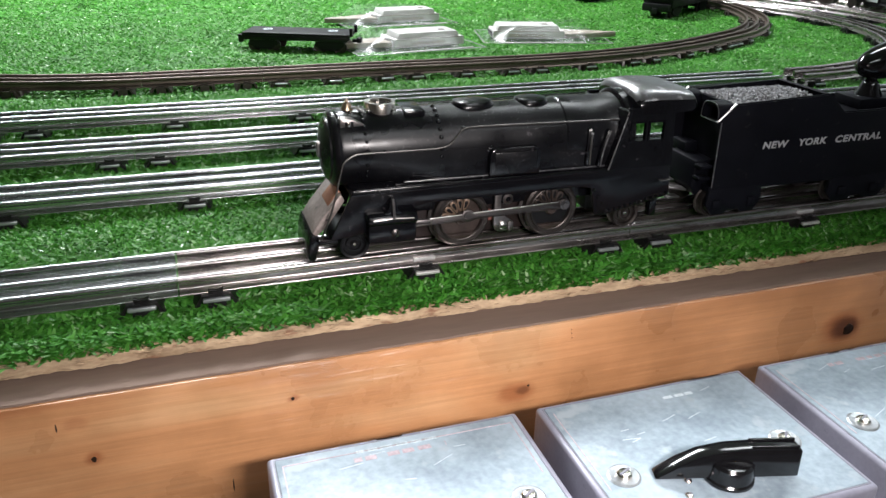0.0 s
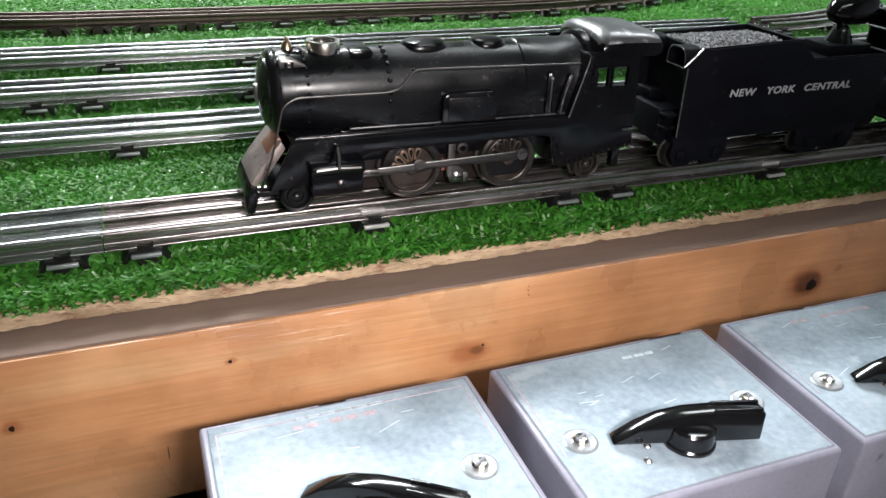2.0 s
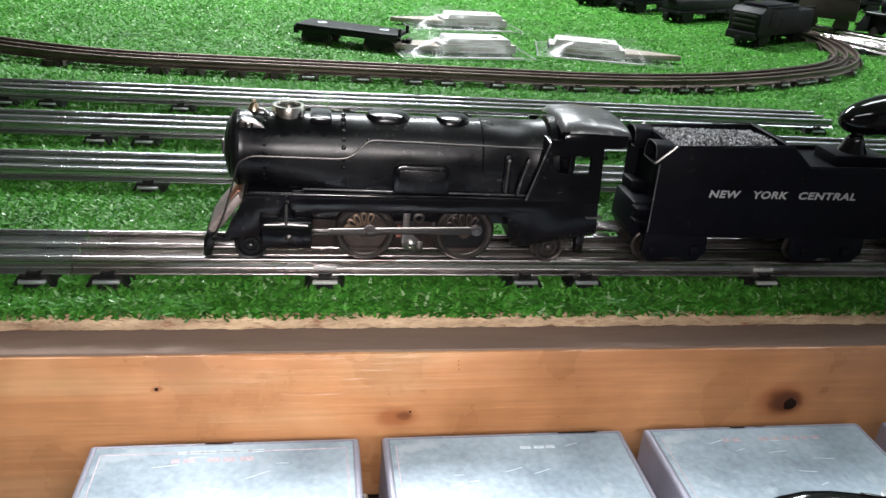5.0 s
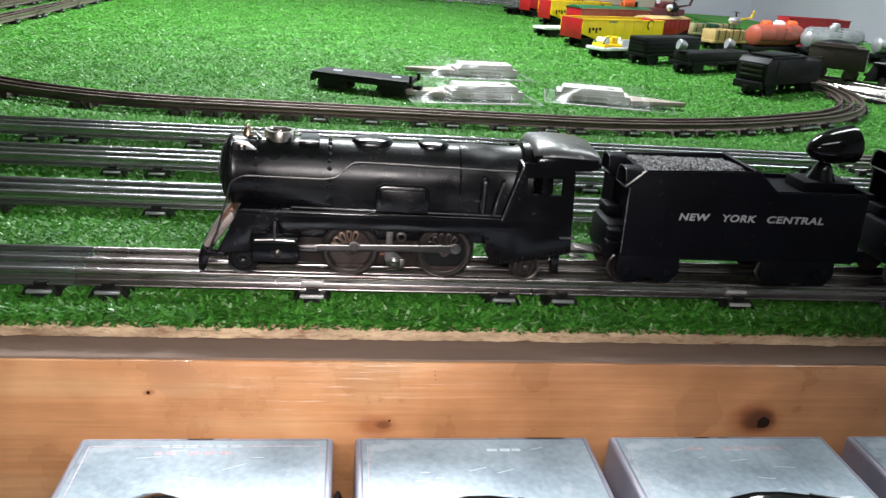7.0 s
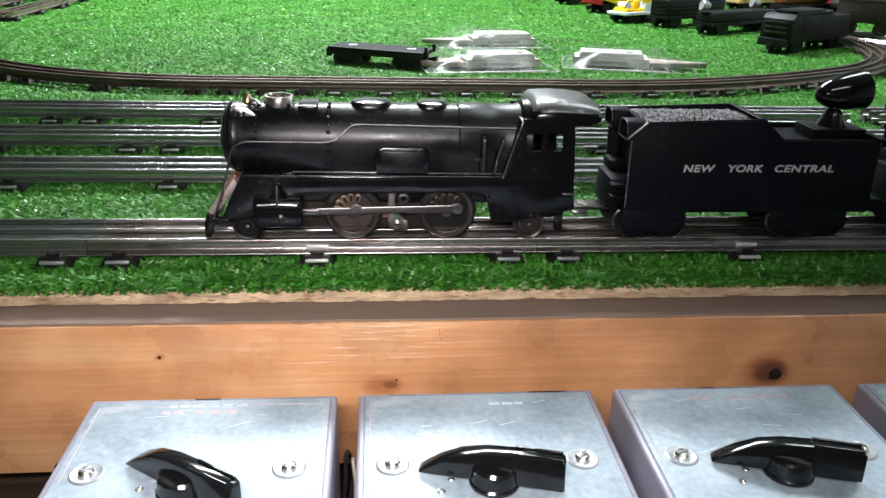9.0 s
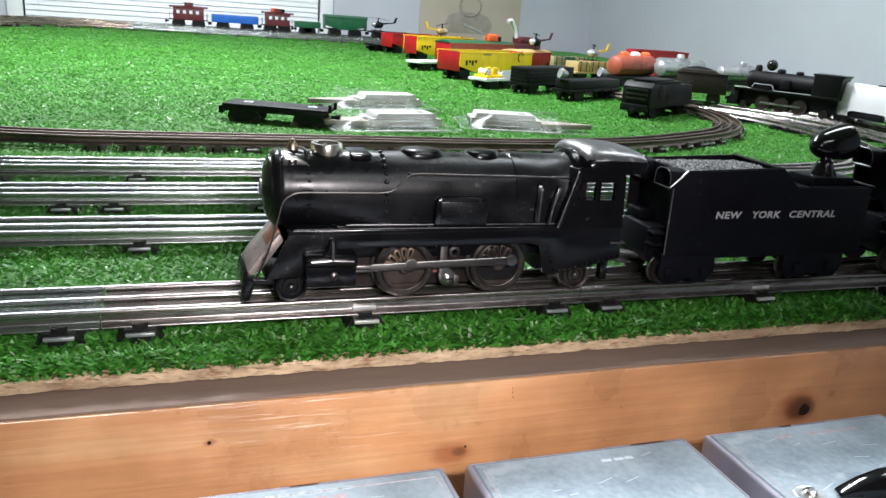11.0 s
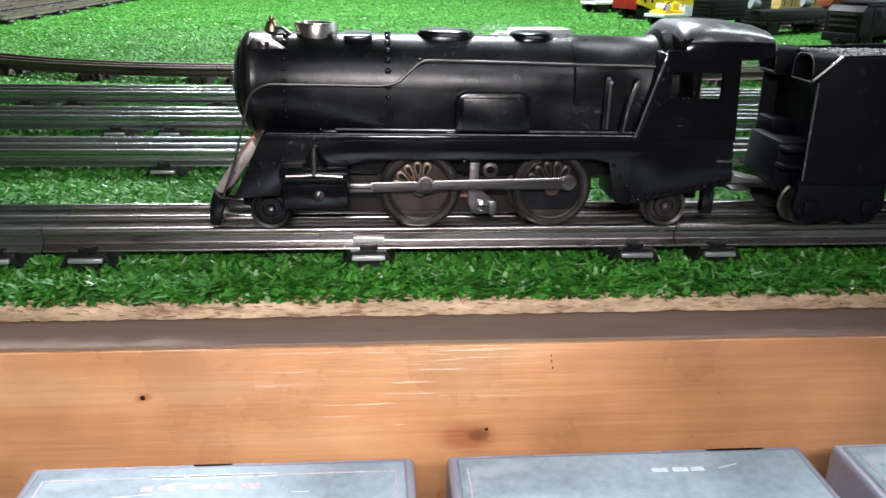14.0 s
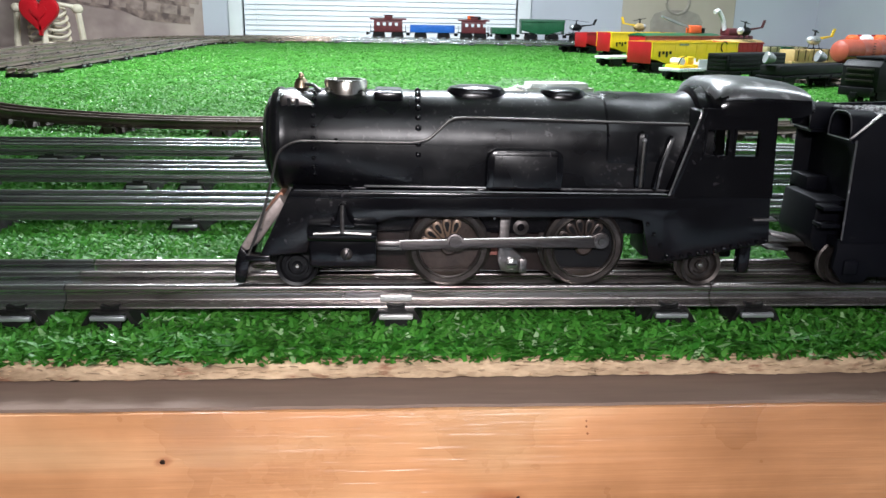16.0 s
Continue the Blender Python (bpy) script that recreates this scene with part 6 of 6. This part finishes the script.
def slotted(f, length, w, deck):
    part("body", box(0.003, -w + 0.003, deck, length - 0.003, w - 0.003, deck + 0.032, 0.002), M_SATIN, f)
    for k in range(4):
        part("louvre", box(0.0015, -w + 0.006, deck + 0.005 + 0.007 * k, 0.0032, w - 0.006, deck + 0.008 + 0.007 * k), M_DGREY, f)
        part("louvre", box(0.010, -w + 0.0015, deck + 0.005 + 0.007 * k, length - 0.010, -w + 0.0032, deck + 0.008 + 0.007 * k), M_DGREY, f)


flat_car(at_corner(0.610, 1.148, 0.05), 0.19, M_SATIN, "black car with ribbed black body", load=slotted)


def worker_load(f, length, w, deck):
    part("machine_base", box(0.010, -0.018, deck, 0.075, 0.018, deck + 0.006, 0.0015), M_YELLOW, f)
    part("machine_cab", box(0.040, -0.011, deck + 0.006, 0.060, 0.011, deck + 0.021, 0.0015), M_YELLOW, f)
    part("drum", lathe([(0.007, -0.013), (0.007, 0.013)], 18, "y", (0.024, 0, deck + 0.012)), M_DWHITE, f)
    part("white_rack", join(box(0.064, -0.020, deck, 0.100, -0.017, deck + 0.016), box(0.064, 0.017, deck, 0.100, 0.020, deck + 0.016), box(0.080, -0.017, deck + 0.004, 0.084, 0.017, deck + 0.010)), M_DWHITE, f)
    part("hose", pipe(rounded_path([(0.012, -0.012, deck + 0.006), (0.016, -0.014, deck + 0.020), (0.034, -0.013, deck + 0.022)], 0.006, 4), 0.0012, 6), M_SATIN, f)


flat_car(at_corner(0.545, 1.214, 0.05), 0.115, M_DWHITE, "white flat car carrying yellow track machinery", load=worker_load)
hopper(at_corner(0.548, 1.396, 0.076, 27), 0.27, M_YELLOW, M_RED, "yellow hopper car with red ends", height=0.067, width=0.076)
flat_car(at_corner(0.512, 1.605, 0.05, 27), 0.12, M_DWHITE, "low white-decked flat car", deck=0.026)
hopper(at_corner(0.632, 1.71, 0.062, 27), 0.27, M_TERRA, M_RED, "reddish box car with a green roof", M_GREEN, 0.072, 0.060, False)
hopper(at_corner(0.610, 1.955, 0.062, 27), 0.25, M_YELLOW, M_RED, "yellow hopper car with red ends", width=0.060)
hopper(at_corner(0.612, 2.25, 0.060, 27), 0.22, M_RED, M_RED, "red gondola car at the end of the sidings", None, 0.066, 0.058, False)
flat_car(at_corner(0.562, 2.30, 0.05, 27), 0.07, M_DGREY, "dark end of a flat car", deck=0.026)
# second file of stock further along the sidings
hopper(at_corner(0.807, 1.657, 0.058), 0.17, M_RED, M_RED, "red box car with a yellow roof walk", M_TAN, 0.060, 0.058, False)
flat_car(at_corner(0.941, 1.560, 0.05, 22), 0.17, M_TAN, "flat car with strapped tan timber load", load=planks(M_TAN, 0.026))
flat_car(at_corner(0.974, 1.774, 0.05, 22), 0.17, M_OCHRE, "flat car with olive plank load", load=planks(M_OCHRE, 0.024, M_GREEN))
tank_car(at_corner(0.984, 1.404, 0.056, 26), 0.19, M_TERRA, "brick-red tank car parked among the sidings", False, 0.0255)
for k in range(3):
    solid("orange_float", join(lathe([(0, 0), (0.009, 0.001), (0.0115, 0.006), (0.0115, 0.020), (0.009, 0.025), (0, 0.026)], 20, "x", (1.010 + 0.045 * k, 1.462 + 0.022 * k, 0.0770))), M_ORANGE if k % 2 == 0 else M_DWHITE, "orange and white barrel float on the tank car", "barrel", "", "barrel floats")
tank_car(at_corner(1.132, 1.433, 0.052, 20), 0.20, M_SILVER, "silver tank car with a round dome on top", True, 0.0225)
tank_car(at_corner(1.203, 1.560, 0.052, 10), 0.19, M_SILVER, "grey tank car on a red frame", True, 0.0225, M_RED)
hopper(at_corner(1.261, 1.784, 0.055, 5), 0.20, M_RED, M_RED, "bright red gondola near the wall", None, 0.082, 0.055, False)
tank_car(at_corner(1.299, 1.414, 0.050, 5), 0.18, M_SILVER, "grey tank car near the wall", True, 0.021)


def brown_car(m, label):
    c = thing("tender", m, label, "tender")
    part("body", extruded([(0, 0.020), (0, 0.062), (0.016, 0.068), (0.110, 0.068), (0.125, 0.062), (0.150, 0.060), (0.152, 0.020)], -0.025, 0.025, "y", 0.001), M_BROWN, c)
    part("lip", box(0, -0.0265, 0.060, 0.152, -0.0245, 0.0625, 0.0004), M_BROWN, c)
    part("coal", ball(0.065, 0, 0.064, 0.045, 0.020, 0.010), M_SATIN, c)
    for x in (0.034, 0.118):
        truck(c, x, 0.0085, 0.019, M_BROWN)
    couplers(c, 0.152)
    return c


def steam_engine(m, label):
    s = thing("steam_locomotive", m, label, "locomotive")
    part("boiler", lathe([(0, -0.002), (0.015, 0.0), (0.018, 0.003), (0.0185, 0.012), (0.0175, 0.014), (0.0180, 0.13), (0.0190, 0.14), (0, 0.142)], 32, "x", (0.02, 0, 0.056)), M_DGREY, s)
    part("deck", box(0.0, -0.025, 0.036, 0.20, 0.025, 0.040, 0.001), M_SATIN, s)
    part("white_edge", pipe([(0.004, -0.0255, 0.040), (0.036, -0.0255, 0.0402), (0.042, -0.0255, 0.050), (0.075, -0.0255, 0.050), (0.082, -0.0255, 0.0402), (0.150, -0.0255, 0.0405)], 0.0008, 6), M_WHITE, s)
    part("side_tank", box(0.042, -0.024, 0.040, 0.076, -0.015, 0.0495, 0.001), M_DGREY, s)
    part("cab", extruded([(0.150, 0.038), (0.150, 0.074), (0.146, 0.080), (0.205, 0.080), (0.200, 0.074), (0.200, 0.038)], -0.024, 0.024, "y", 0.001), M_SATIN, s)
    for x, r, h in ((0.035, 0.0065, 0.014), (0.080, 0.008, 0.010), (0.115, 0.007, 0.009)):
        part("dome", lathe([(r, 0), (r, h * 0.7), (r * 0.7, h * 0.95), (0, h)], 20, "z", (x, 0, 0.071)), M_DGREY, s)
    part("whistle_ball", ball(0.060, 0, 0.086, 0.0105), M_GLOSS, s)
    part("pump", box(0.088, -0.022, 0.044, 0.108, -0.016, 0.062, 0.002), M_SATIN, s)
    for x in (0.060, 0.095, 0.130):
        for y in (-0.016, 0.016):
            part("driver_wheel", lathe([(0, 0.002), (0.004, 0.003), (0.012, 0.001), (0.0145, 0.002), (0.0145, -0.002), (0, -0.002)], 24, "y"), M_DRIVER, s, at=pose(x, y, 0.0145, 0, 0, 0 if y < 0 else 180))
    part("side_rod", box(0.056, -0.0205, 0.013, 0.134, -0.0190, 0.0165, 0.0004), M_STEEL, s)
    for x in (0.020, 0.175):
        for y in (-0.016, 0.016):
            part("pony_wheel", lathe([(0, 0.002), (0.0075, 0.001), (0.0075, -0.002), (0, -0.002)], 18, "y"), M_TYRE, s, at=pose(x, y, 0.0075, 0, 0, 0 if y < 0 else 180))
    part("underframe", box(0.012, -0.012, 0.010, 0.195, 0.012, 0.037), M_SATIN, s)
    part("pilot", extruded([(-0.012, 0.004), (0.0, 0.036), (0.012, 0.036), (0.012, 0.006)], -0.022, 0.022, "y", 0.001), M_SATIN, s)
    return s


def shell_diesel(m, label):
    d = thing("diesel_shell", m, label, "diesel locomotive")
    bm = bmesh.new()
    rr = []
    for x, w, top in ((0.0, 0.017, 0.070), (0.004, 0.0225, 0.078), (0.012, 0.0245, 0.082), (0.155, 0.0245, 0.079), (0.172, 0.0238, 0.077), (0.184, 0.0210, 0.068), (0.190, 0.0165, 0.052)):
        rr.append([bm.verts.new((x, u - YC, v)) for u, v in arch(w, top, 0.014, 20, 4.2)])
    for a, b in zip(rr, rr[1:]):
        for i in range(len(a)):
            bm.faces.new((a[i], a[(i + 1) % len(a)], b[(i + 1) % len(a)], b[i]))
    bm.faces.new(rr[0])
    bm.faces.new(rr[-1])
    part("shell", bm, M_DWHITE, d)
    part("cab_window", box(0.010, -0.0252, 0.062, 0.024, -0.0240, 0.071, 0.001), M_SATIN, d)
    part("roof_hatch", box(0.080, -0.006, 0.0795, 0.105, 0.006, 0.083, 0.001), M_SATIN, d)
    part("roof_hatch", box(0.150, -0.006, 0.0785, 0.170, 0.006, 0.082, 0.001), M_SATIN, d)
    part("tank_skirt", box(0.050, -0.0265, 0.010, 0.120, -0.0240, 0.026, 0.006, 3), M_SATIN, d)
    part("nose_lamp", lathe([(0.009, 0), (0.009, 0.004), (0.006, 0.005), (0, 0.003)], 20, "x", (0.186, 0, 0.058)), M_DGREY, d)
    for x in (0.035, 0.140):
        truck(d, x, 0.0085)
    return d


RT = RAIL
brown_car(pose(0.893, 1.035, RT, 0, 0, -36) @ Matrix.Diagonal((0.66, 1, 0.95, 1)), "dark brown old tender on the outer curve")
steam_engine(pose(0.985, 0.955, RT, 0, 0, -62), "dark steam locomotive with white-edged running board on the curve")
shell_diesel(pose(1.092, 0.806, RT, 0, 0, -82) @ Matrix.Diagonal((1, 1, 0.86, 1)), "white streamlined diesel shell parked on the outer track")

# toys carried on the cars and the cars on the back track
helicopter(pose(0.888, 1.722, 0.0675, 0, 0, 20), M_DGREY, M_MAROON, "dark grey toy helicopter on the red box car roof")
helicopter(pose(1.027, 1.634, 0.0505, 0, 0, 20), M_SILVER, M_YELLOW, "silver toy helicopter with a yellow tail on the timber load")
helicopter(pose(0.72, 2.06, 0.0685, 0, 0, 200), M_TAN, M_YELLOW, "yellow toy helicopter above the yellow hopper car")
crane = thing("toy_crane", pose(0.78, 1.825, 0.0785, 0, 0, 15), "toy crane with orange cab and grey jib on the green-roofed car", "toy crane")
part("cab", box(0.0, -0.012, 0.0, 0.034, 0.012, 0.020, 0.002), M_ORANGE, crane)
part("jib", swept([(0.003, 0.003), (-0.003, 0.003), (-0.003, -0.003), (0.003, -0.003)], [Matrix.Translation((0.004, 0, 0.014)), Matrix.Translation((-0.085, 0, 0.042))]), M_SILVER, crane)
part("counterweight", box(0.034, -0.010, 0.001, 0.046, 0.010, 0.014, 0.001), M_DGREY, crane)
ladder = thing("fire_crane_load", pose(0.92, 2.02, 0.0, 0, 0, 20), "red breakdown car with a white hooked arm", "crane car")
part("body", box(0, -0.025, 0.020, 0.14, 0.025, 0.070, 0.003), M_MAROON, ladder)
part("cab", box(0.05, -0.020, 0.070, 0.11, 0.020, 0.090, 0.004), M_MAROON, ladder)
part("arm", pipe(rounded_path([(0.050, 0, 0.085), (0.040, 0, 0.115), (0.020, 0, 0.140), (0.006, 0, 0.134)], 0.01, 4), 0.0065, 8), M_DWHITE, ladder)
for x in (0.034, 0.106):
    truck(ladder, x)
BY = 2.97
BIG = Matrix.Diagonal((1.25, 1.1, 1.2, 1))


def back(x):
    return pose(x, BY, RAIL) @ BIG


caboose(back(-0.093), M_MAROON, "maroon caboose with pale windows on the back track")
gondola(back(0.066), M_BLUE, "blue gondola car on the back track", 0.142, 0.044)
work = caboose(back(0.258), M_MAROON, "dark red work caboose with an orange load on the back track", 0.10)
part("load", box(0.030, -0.015, 0.0640, 0.050, 0.015, 0.0760, 0.002), M_ORANGE, work, "orange load on the roof")
part("load", box(0.056, -0.015, 0.0640, 0.072, 0.015, 0.0740, 0.002), M_DGREY, work, "black load on the roof")
gondola(back(0.392), M_GREEN, "low green gondola on the back track", 0.080, 0.040)
hopper(back(0.510), 0.14, M_GREEN, M_GREEN, "dark green box car on the back track", M_GREEN, 0.062, 0.052, False)
flat_car(back(0.700), 0.14, M_DGREY, "dark flat car on the back track", group="cars on the back track")
helicopter(back(0.738) @ Matrix.Translation((0, 0, 0.0245)), M_DGREY, M_DGREY, "dark grey toy helicopter on the flat car")

# flat car and bagged parts lying on the turf
car = thing("flat_car", pose(-0.0214, 0.707, 0.0, 0, 0, -22.6), "black die-cast flat car standing on the turf", "flat car")
part("deck", box(0, -0.0255, 0.0205, 0.138, 0.0255, 0.0255, 0.0008), M_DGREY, car)
part("side_sill", box(0.002, -0.0262, 0.0165, 0.136, -0.0235, 0.0222, 0.0005), M_SATIN, car)
for x in (0.026, 0.112):
    truck(car, x, 0.0085)
    part("emblem", lathe([(0.0065, 0), (0.0065, 0.0003), (0, 0.0003)], 20, "z", (x, 0.004, 0.0255)), M_PRINT_W, car, "white round printed emblem")
    part("emblem_mark", box(x - 0.003, 0.0025, 0.0258, x + 0.003, 0.0055, 0.0260), M_SATIN, car)
couplers(car, 0.138)
for s in (-0.017, 0.017):
    part("brake_stand", box(0.1375, s - 0.002, 0.0225, 0.1415, s + 0.002, 0.0325, 0.0006), M_SATIN, car)


def bagged_kit(m, label, spike):
    """A clear bag holding a white card box and a pointed grey-brown strip."""
    b = thing("bagged_kit", m, label, "bagged parts", "bagged parts")
    part("card_box", box(-0.052, -0.026, 0.0030, 0.050, 0.022, 0.0135, 0.0008), M_CARD, b)
    part("box_lid", extruded([(-0.046, 0.0135), (0.044, 0.0135), (0.041, 0.0205), (-0.043, 0.0205)], -0.022, 0.018, "y", 0.0006), M_CARD, b)
    part("box_seam", box(-0.0515, -0.0266, 0.0128, 0.0495, -0.0256, 0.0138), M_SPIKE, b)
    part("box_window", box(-0.030, -0.0264, 0.0055, 0.022, -0.0259, 0.0100), M_SPIKE, b)
    part("box_end", box(-0.0535, -0.018, 0.0050, -0.0515, 0.014, 0.0110, 0.0004), M_DGREY, b)
    part("spike", extruded([(0.0, -0.024), (0.040, -0.014), (0.080, -0.002), (0.080, 0.002), (0.040, 0.012), (0.0, 0.020)], 0.003, 0.010, "z", 0.0012), M_SPIKE, b, at=pose(spike * 0.052, 0.0, 0, 0, 0, 0 if spike > 0 else 180))
    part("bag_fold", box(-0.060, -0.0535, 0.0015, 0.062, -0.0505, 0.0032, 0.0005), M_CARD, b, at=pose(spike * 0.012, 0, 0, 0, 0, 2))
    part("staple", box(0.02, -0.010, 0.0203, 0.028, -0.006, 0.0216), M_SPIKE, b)
    bm = bmesh.new()
    nx, ny = 30, 18
    grid = []
    for i in range(nx + 1):
        row = []
        for j in range(ny + 1):
            u, v = i / nx * 2 - 1, j / ny * 2 - 1
            z = 0.0215 * min(1, 2.2 * (1 - abs(u))) * min(1, 2.6 * (1 - abs(v))) + 0.004 * noise.noise((u * 4 + spike, v * 5, 1.3)) + 0.002 * noise.noise((u * 14, v * 14, spike))
            row.append(bm.verts.new((u * 0.090 + spike * 0.022, v * 0.056, max(0.0022, z + 0.002))))
        grid.append(row)
    for i in range(nx):
        for j in range(ny):
            bm.faces.new((grid[i][j], grid[i + 1][j], grid[i + 1][j + 1], grid[i][j + 1]))
    part("bag", bm, M_FILM, b, "crinkled clear plastic bag", 1.2)
    cx = spike * 0.022
    for yy in (-0.056, 0.056):
        part("bag_seal", box(cx - 0.090, yy - 0.0012, 0.0020, cx + 0.090, yy + 0.0012, 0.0030, 0.0003), M_SEAL, b, "milky sealed edge of the bag")
    for xx in (-0.090, 0.090):
        part("bag_seal", box(cx + xx - 0.0012, -0.0548, 0.0020, cx + xx + 0.0012, 0.0548, 0.0030, 0.0003), M_SEAL, b, "milky sealed edge of the bag")
    return b


bagged_kit(pose(0.205, 0.668, 0.003, 0, 0, 8), "clear bag with a white card box and a pointed strip", -1)
bagged_kit(pose(0.240, 0.880, 0.003, 0, 0, 6), "clear bag with a white card box lying behind another", -1)
bagged_kit(pose(0.368, 0.690, 0.003, 0, 0, -13), "clear bag with a white box and a long pointed strip", 1)

# ---- turf ----
def turf():
    """Short bent plastic blades, dense near the front and coarser towards the back."""
    g = np.random.default_rng(5)
    zones = ((-0.55, 0.75, -0.0286, 0.13, 0.00145, 1.0, 1.05, 1.15), (-0.65, 0.95, 0.13, 0.46, 0.0021, 0.95, 1.2, 1.1), (-0.75, 1.25, 0.46, 1.0, 0.0027, 0.8, 1.6, 1.4), (-1.0, 1.45, 1.0, 2.95, 0.0041, 0.7, 2.4, 1.8))
    vs, loops = [], []
    total = 0
    for xa, xb, ya, yb, step, tall, wide, flat in zones:
        nx, ny = int((xb - xa) / step), int((yb - ya) / step)
        gx, gy = np.meshgrid(np.linspace(xa, xb, nx), np.linspace(ya, yb, ny))
        x = gx.ravel() + g.uniform(-1, 1, gx.size) * step * 0.8
        y = gy.ravel() + g.uniform(-1, 1, gx.size) * step * 0.8
        n = x.size
        a = g.uniform(0, 2 * np.pi, n)
        lean = g.uniform(0.5, 1.7, n) * flat
        h = g.uniform(0.0030, 0.0056, n) * tall
        w = g.uniform(0.0006, 0.0011, n) * wide
        droop = np.clip((-0.0232 - y) / 0.005, 0, 1) * 0.0036
        dx, dy = np.cos(a), np.sin(a)
        sx, sy = -dy * w, dx * w
        p = np.zeros((n, 6, 3))
        for k, (t, ww) in enumerate(((0.0, 1.0), (0.55, 1.0), (1.0, 0.55))):
            out = lean * h * t ** 1.6
            cx, cy, cz = x + dx * out, y + dy * out, h * t * (1 - 0.22 * lean * t) - droop
            p[:, 2 * k, 0], p[:, 2 * k, 1], p[:, 2 * k, 2] = cx - sx * ww, cy - sy * ww, cz
            p[:, 2 * k + 1, 0], p[:, 2 * k + 1, 1], p[:, 2 * k + 1, 2] = cx + sx * ww, cy + sy * ww, cz
        vs.append(p.reshape(-1, 3))
        q = np.arange(n)[:, None] * 6 + total
        loops.append(np.concatenate([q + np.array([0, 1, 3, 2]), q + np.array([2, 3, 5, 4])], axis=1).reshape(-1))
        total += n * 6
    v, l = np.concatenate(vs), np.concatenate(loops).astype(np.int32)
    me = bpy.data.meshes.new("grass")
    me.vertices.add(len(v))
    me.vertices.foreach_set("co", v.ravel().astype(np.float32))
    me.loops.add(len(l))
    me.loops.foreach_set("vertex_index", l)
    me.polygons.add(len(l) // 4)
    me.polygons.foreach_set("loop_start", np.arange(0, len(l), 4, dtype=np.int32))
    me.update(calc_edges=True)
    me.materials.append(M_TURF)
    tagged(new("artificial_grass", me), "bright green glossy artificial grass blades covering the table", "artificial grass", "", "stuff")


turf()
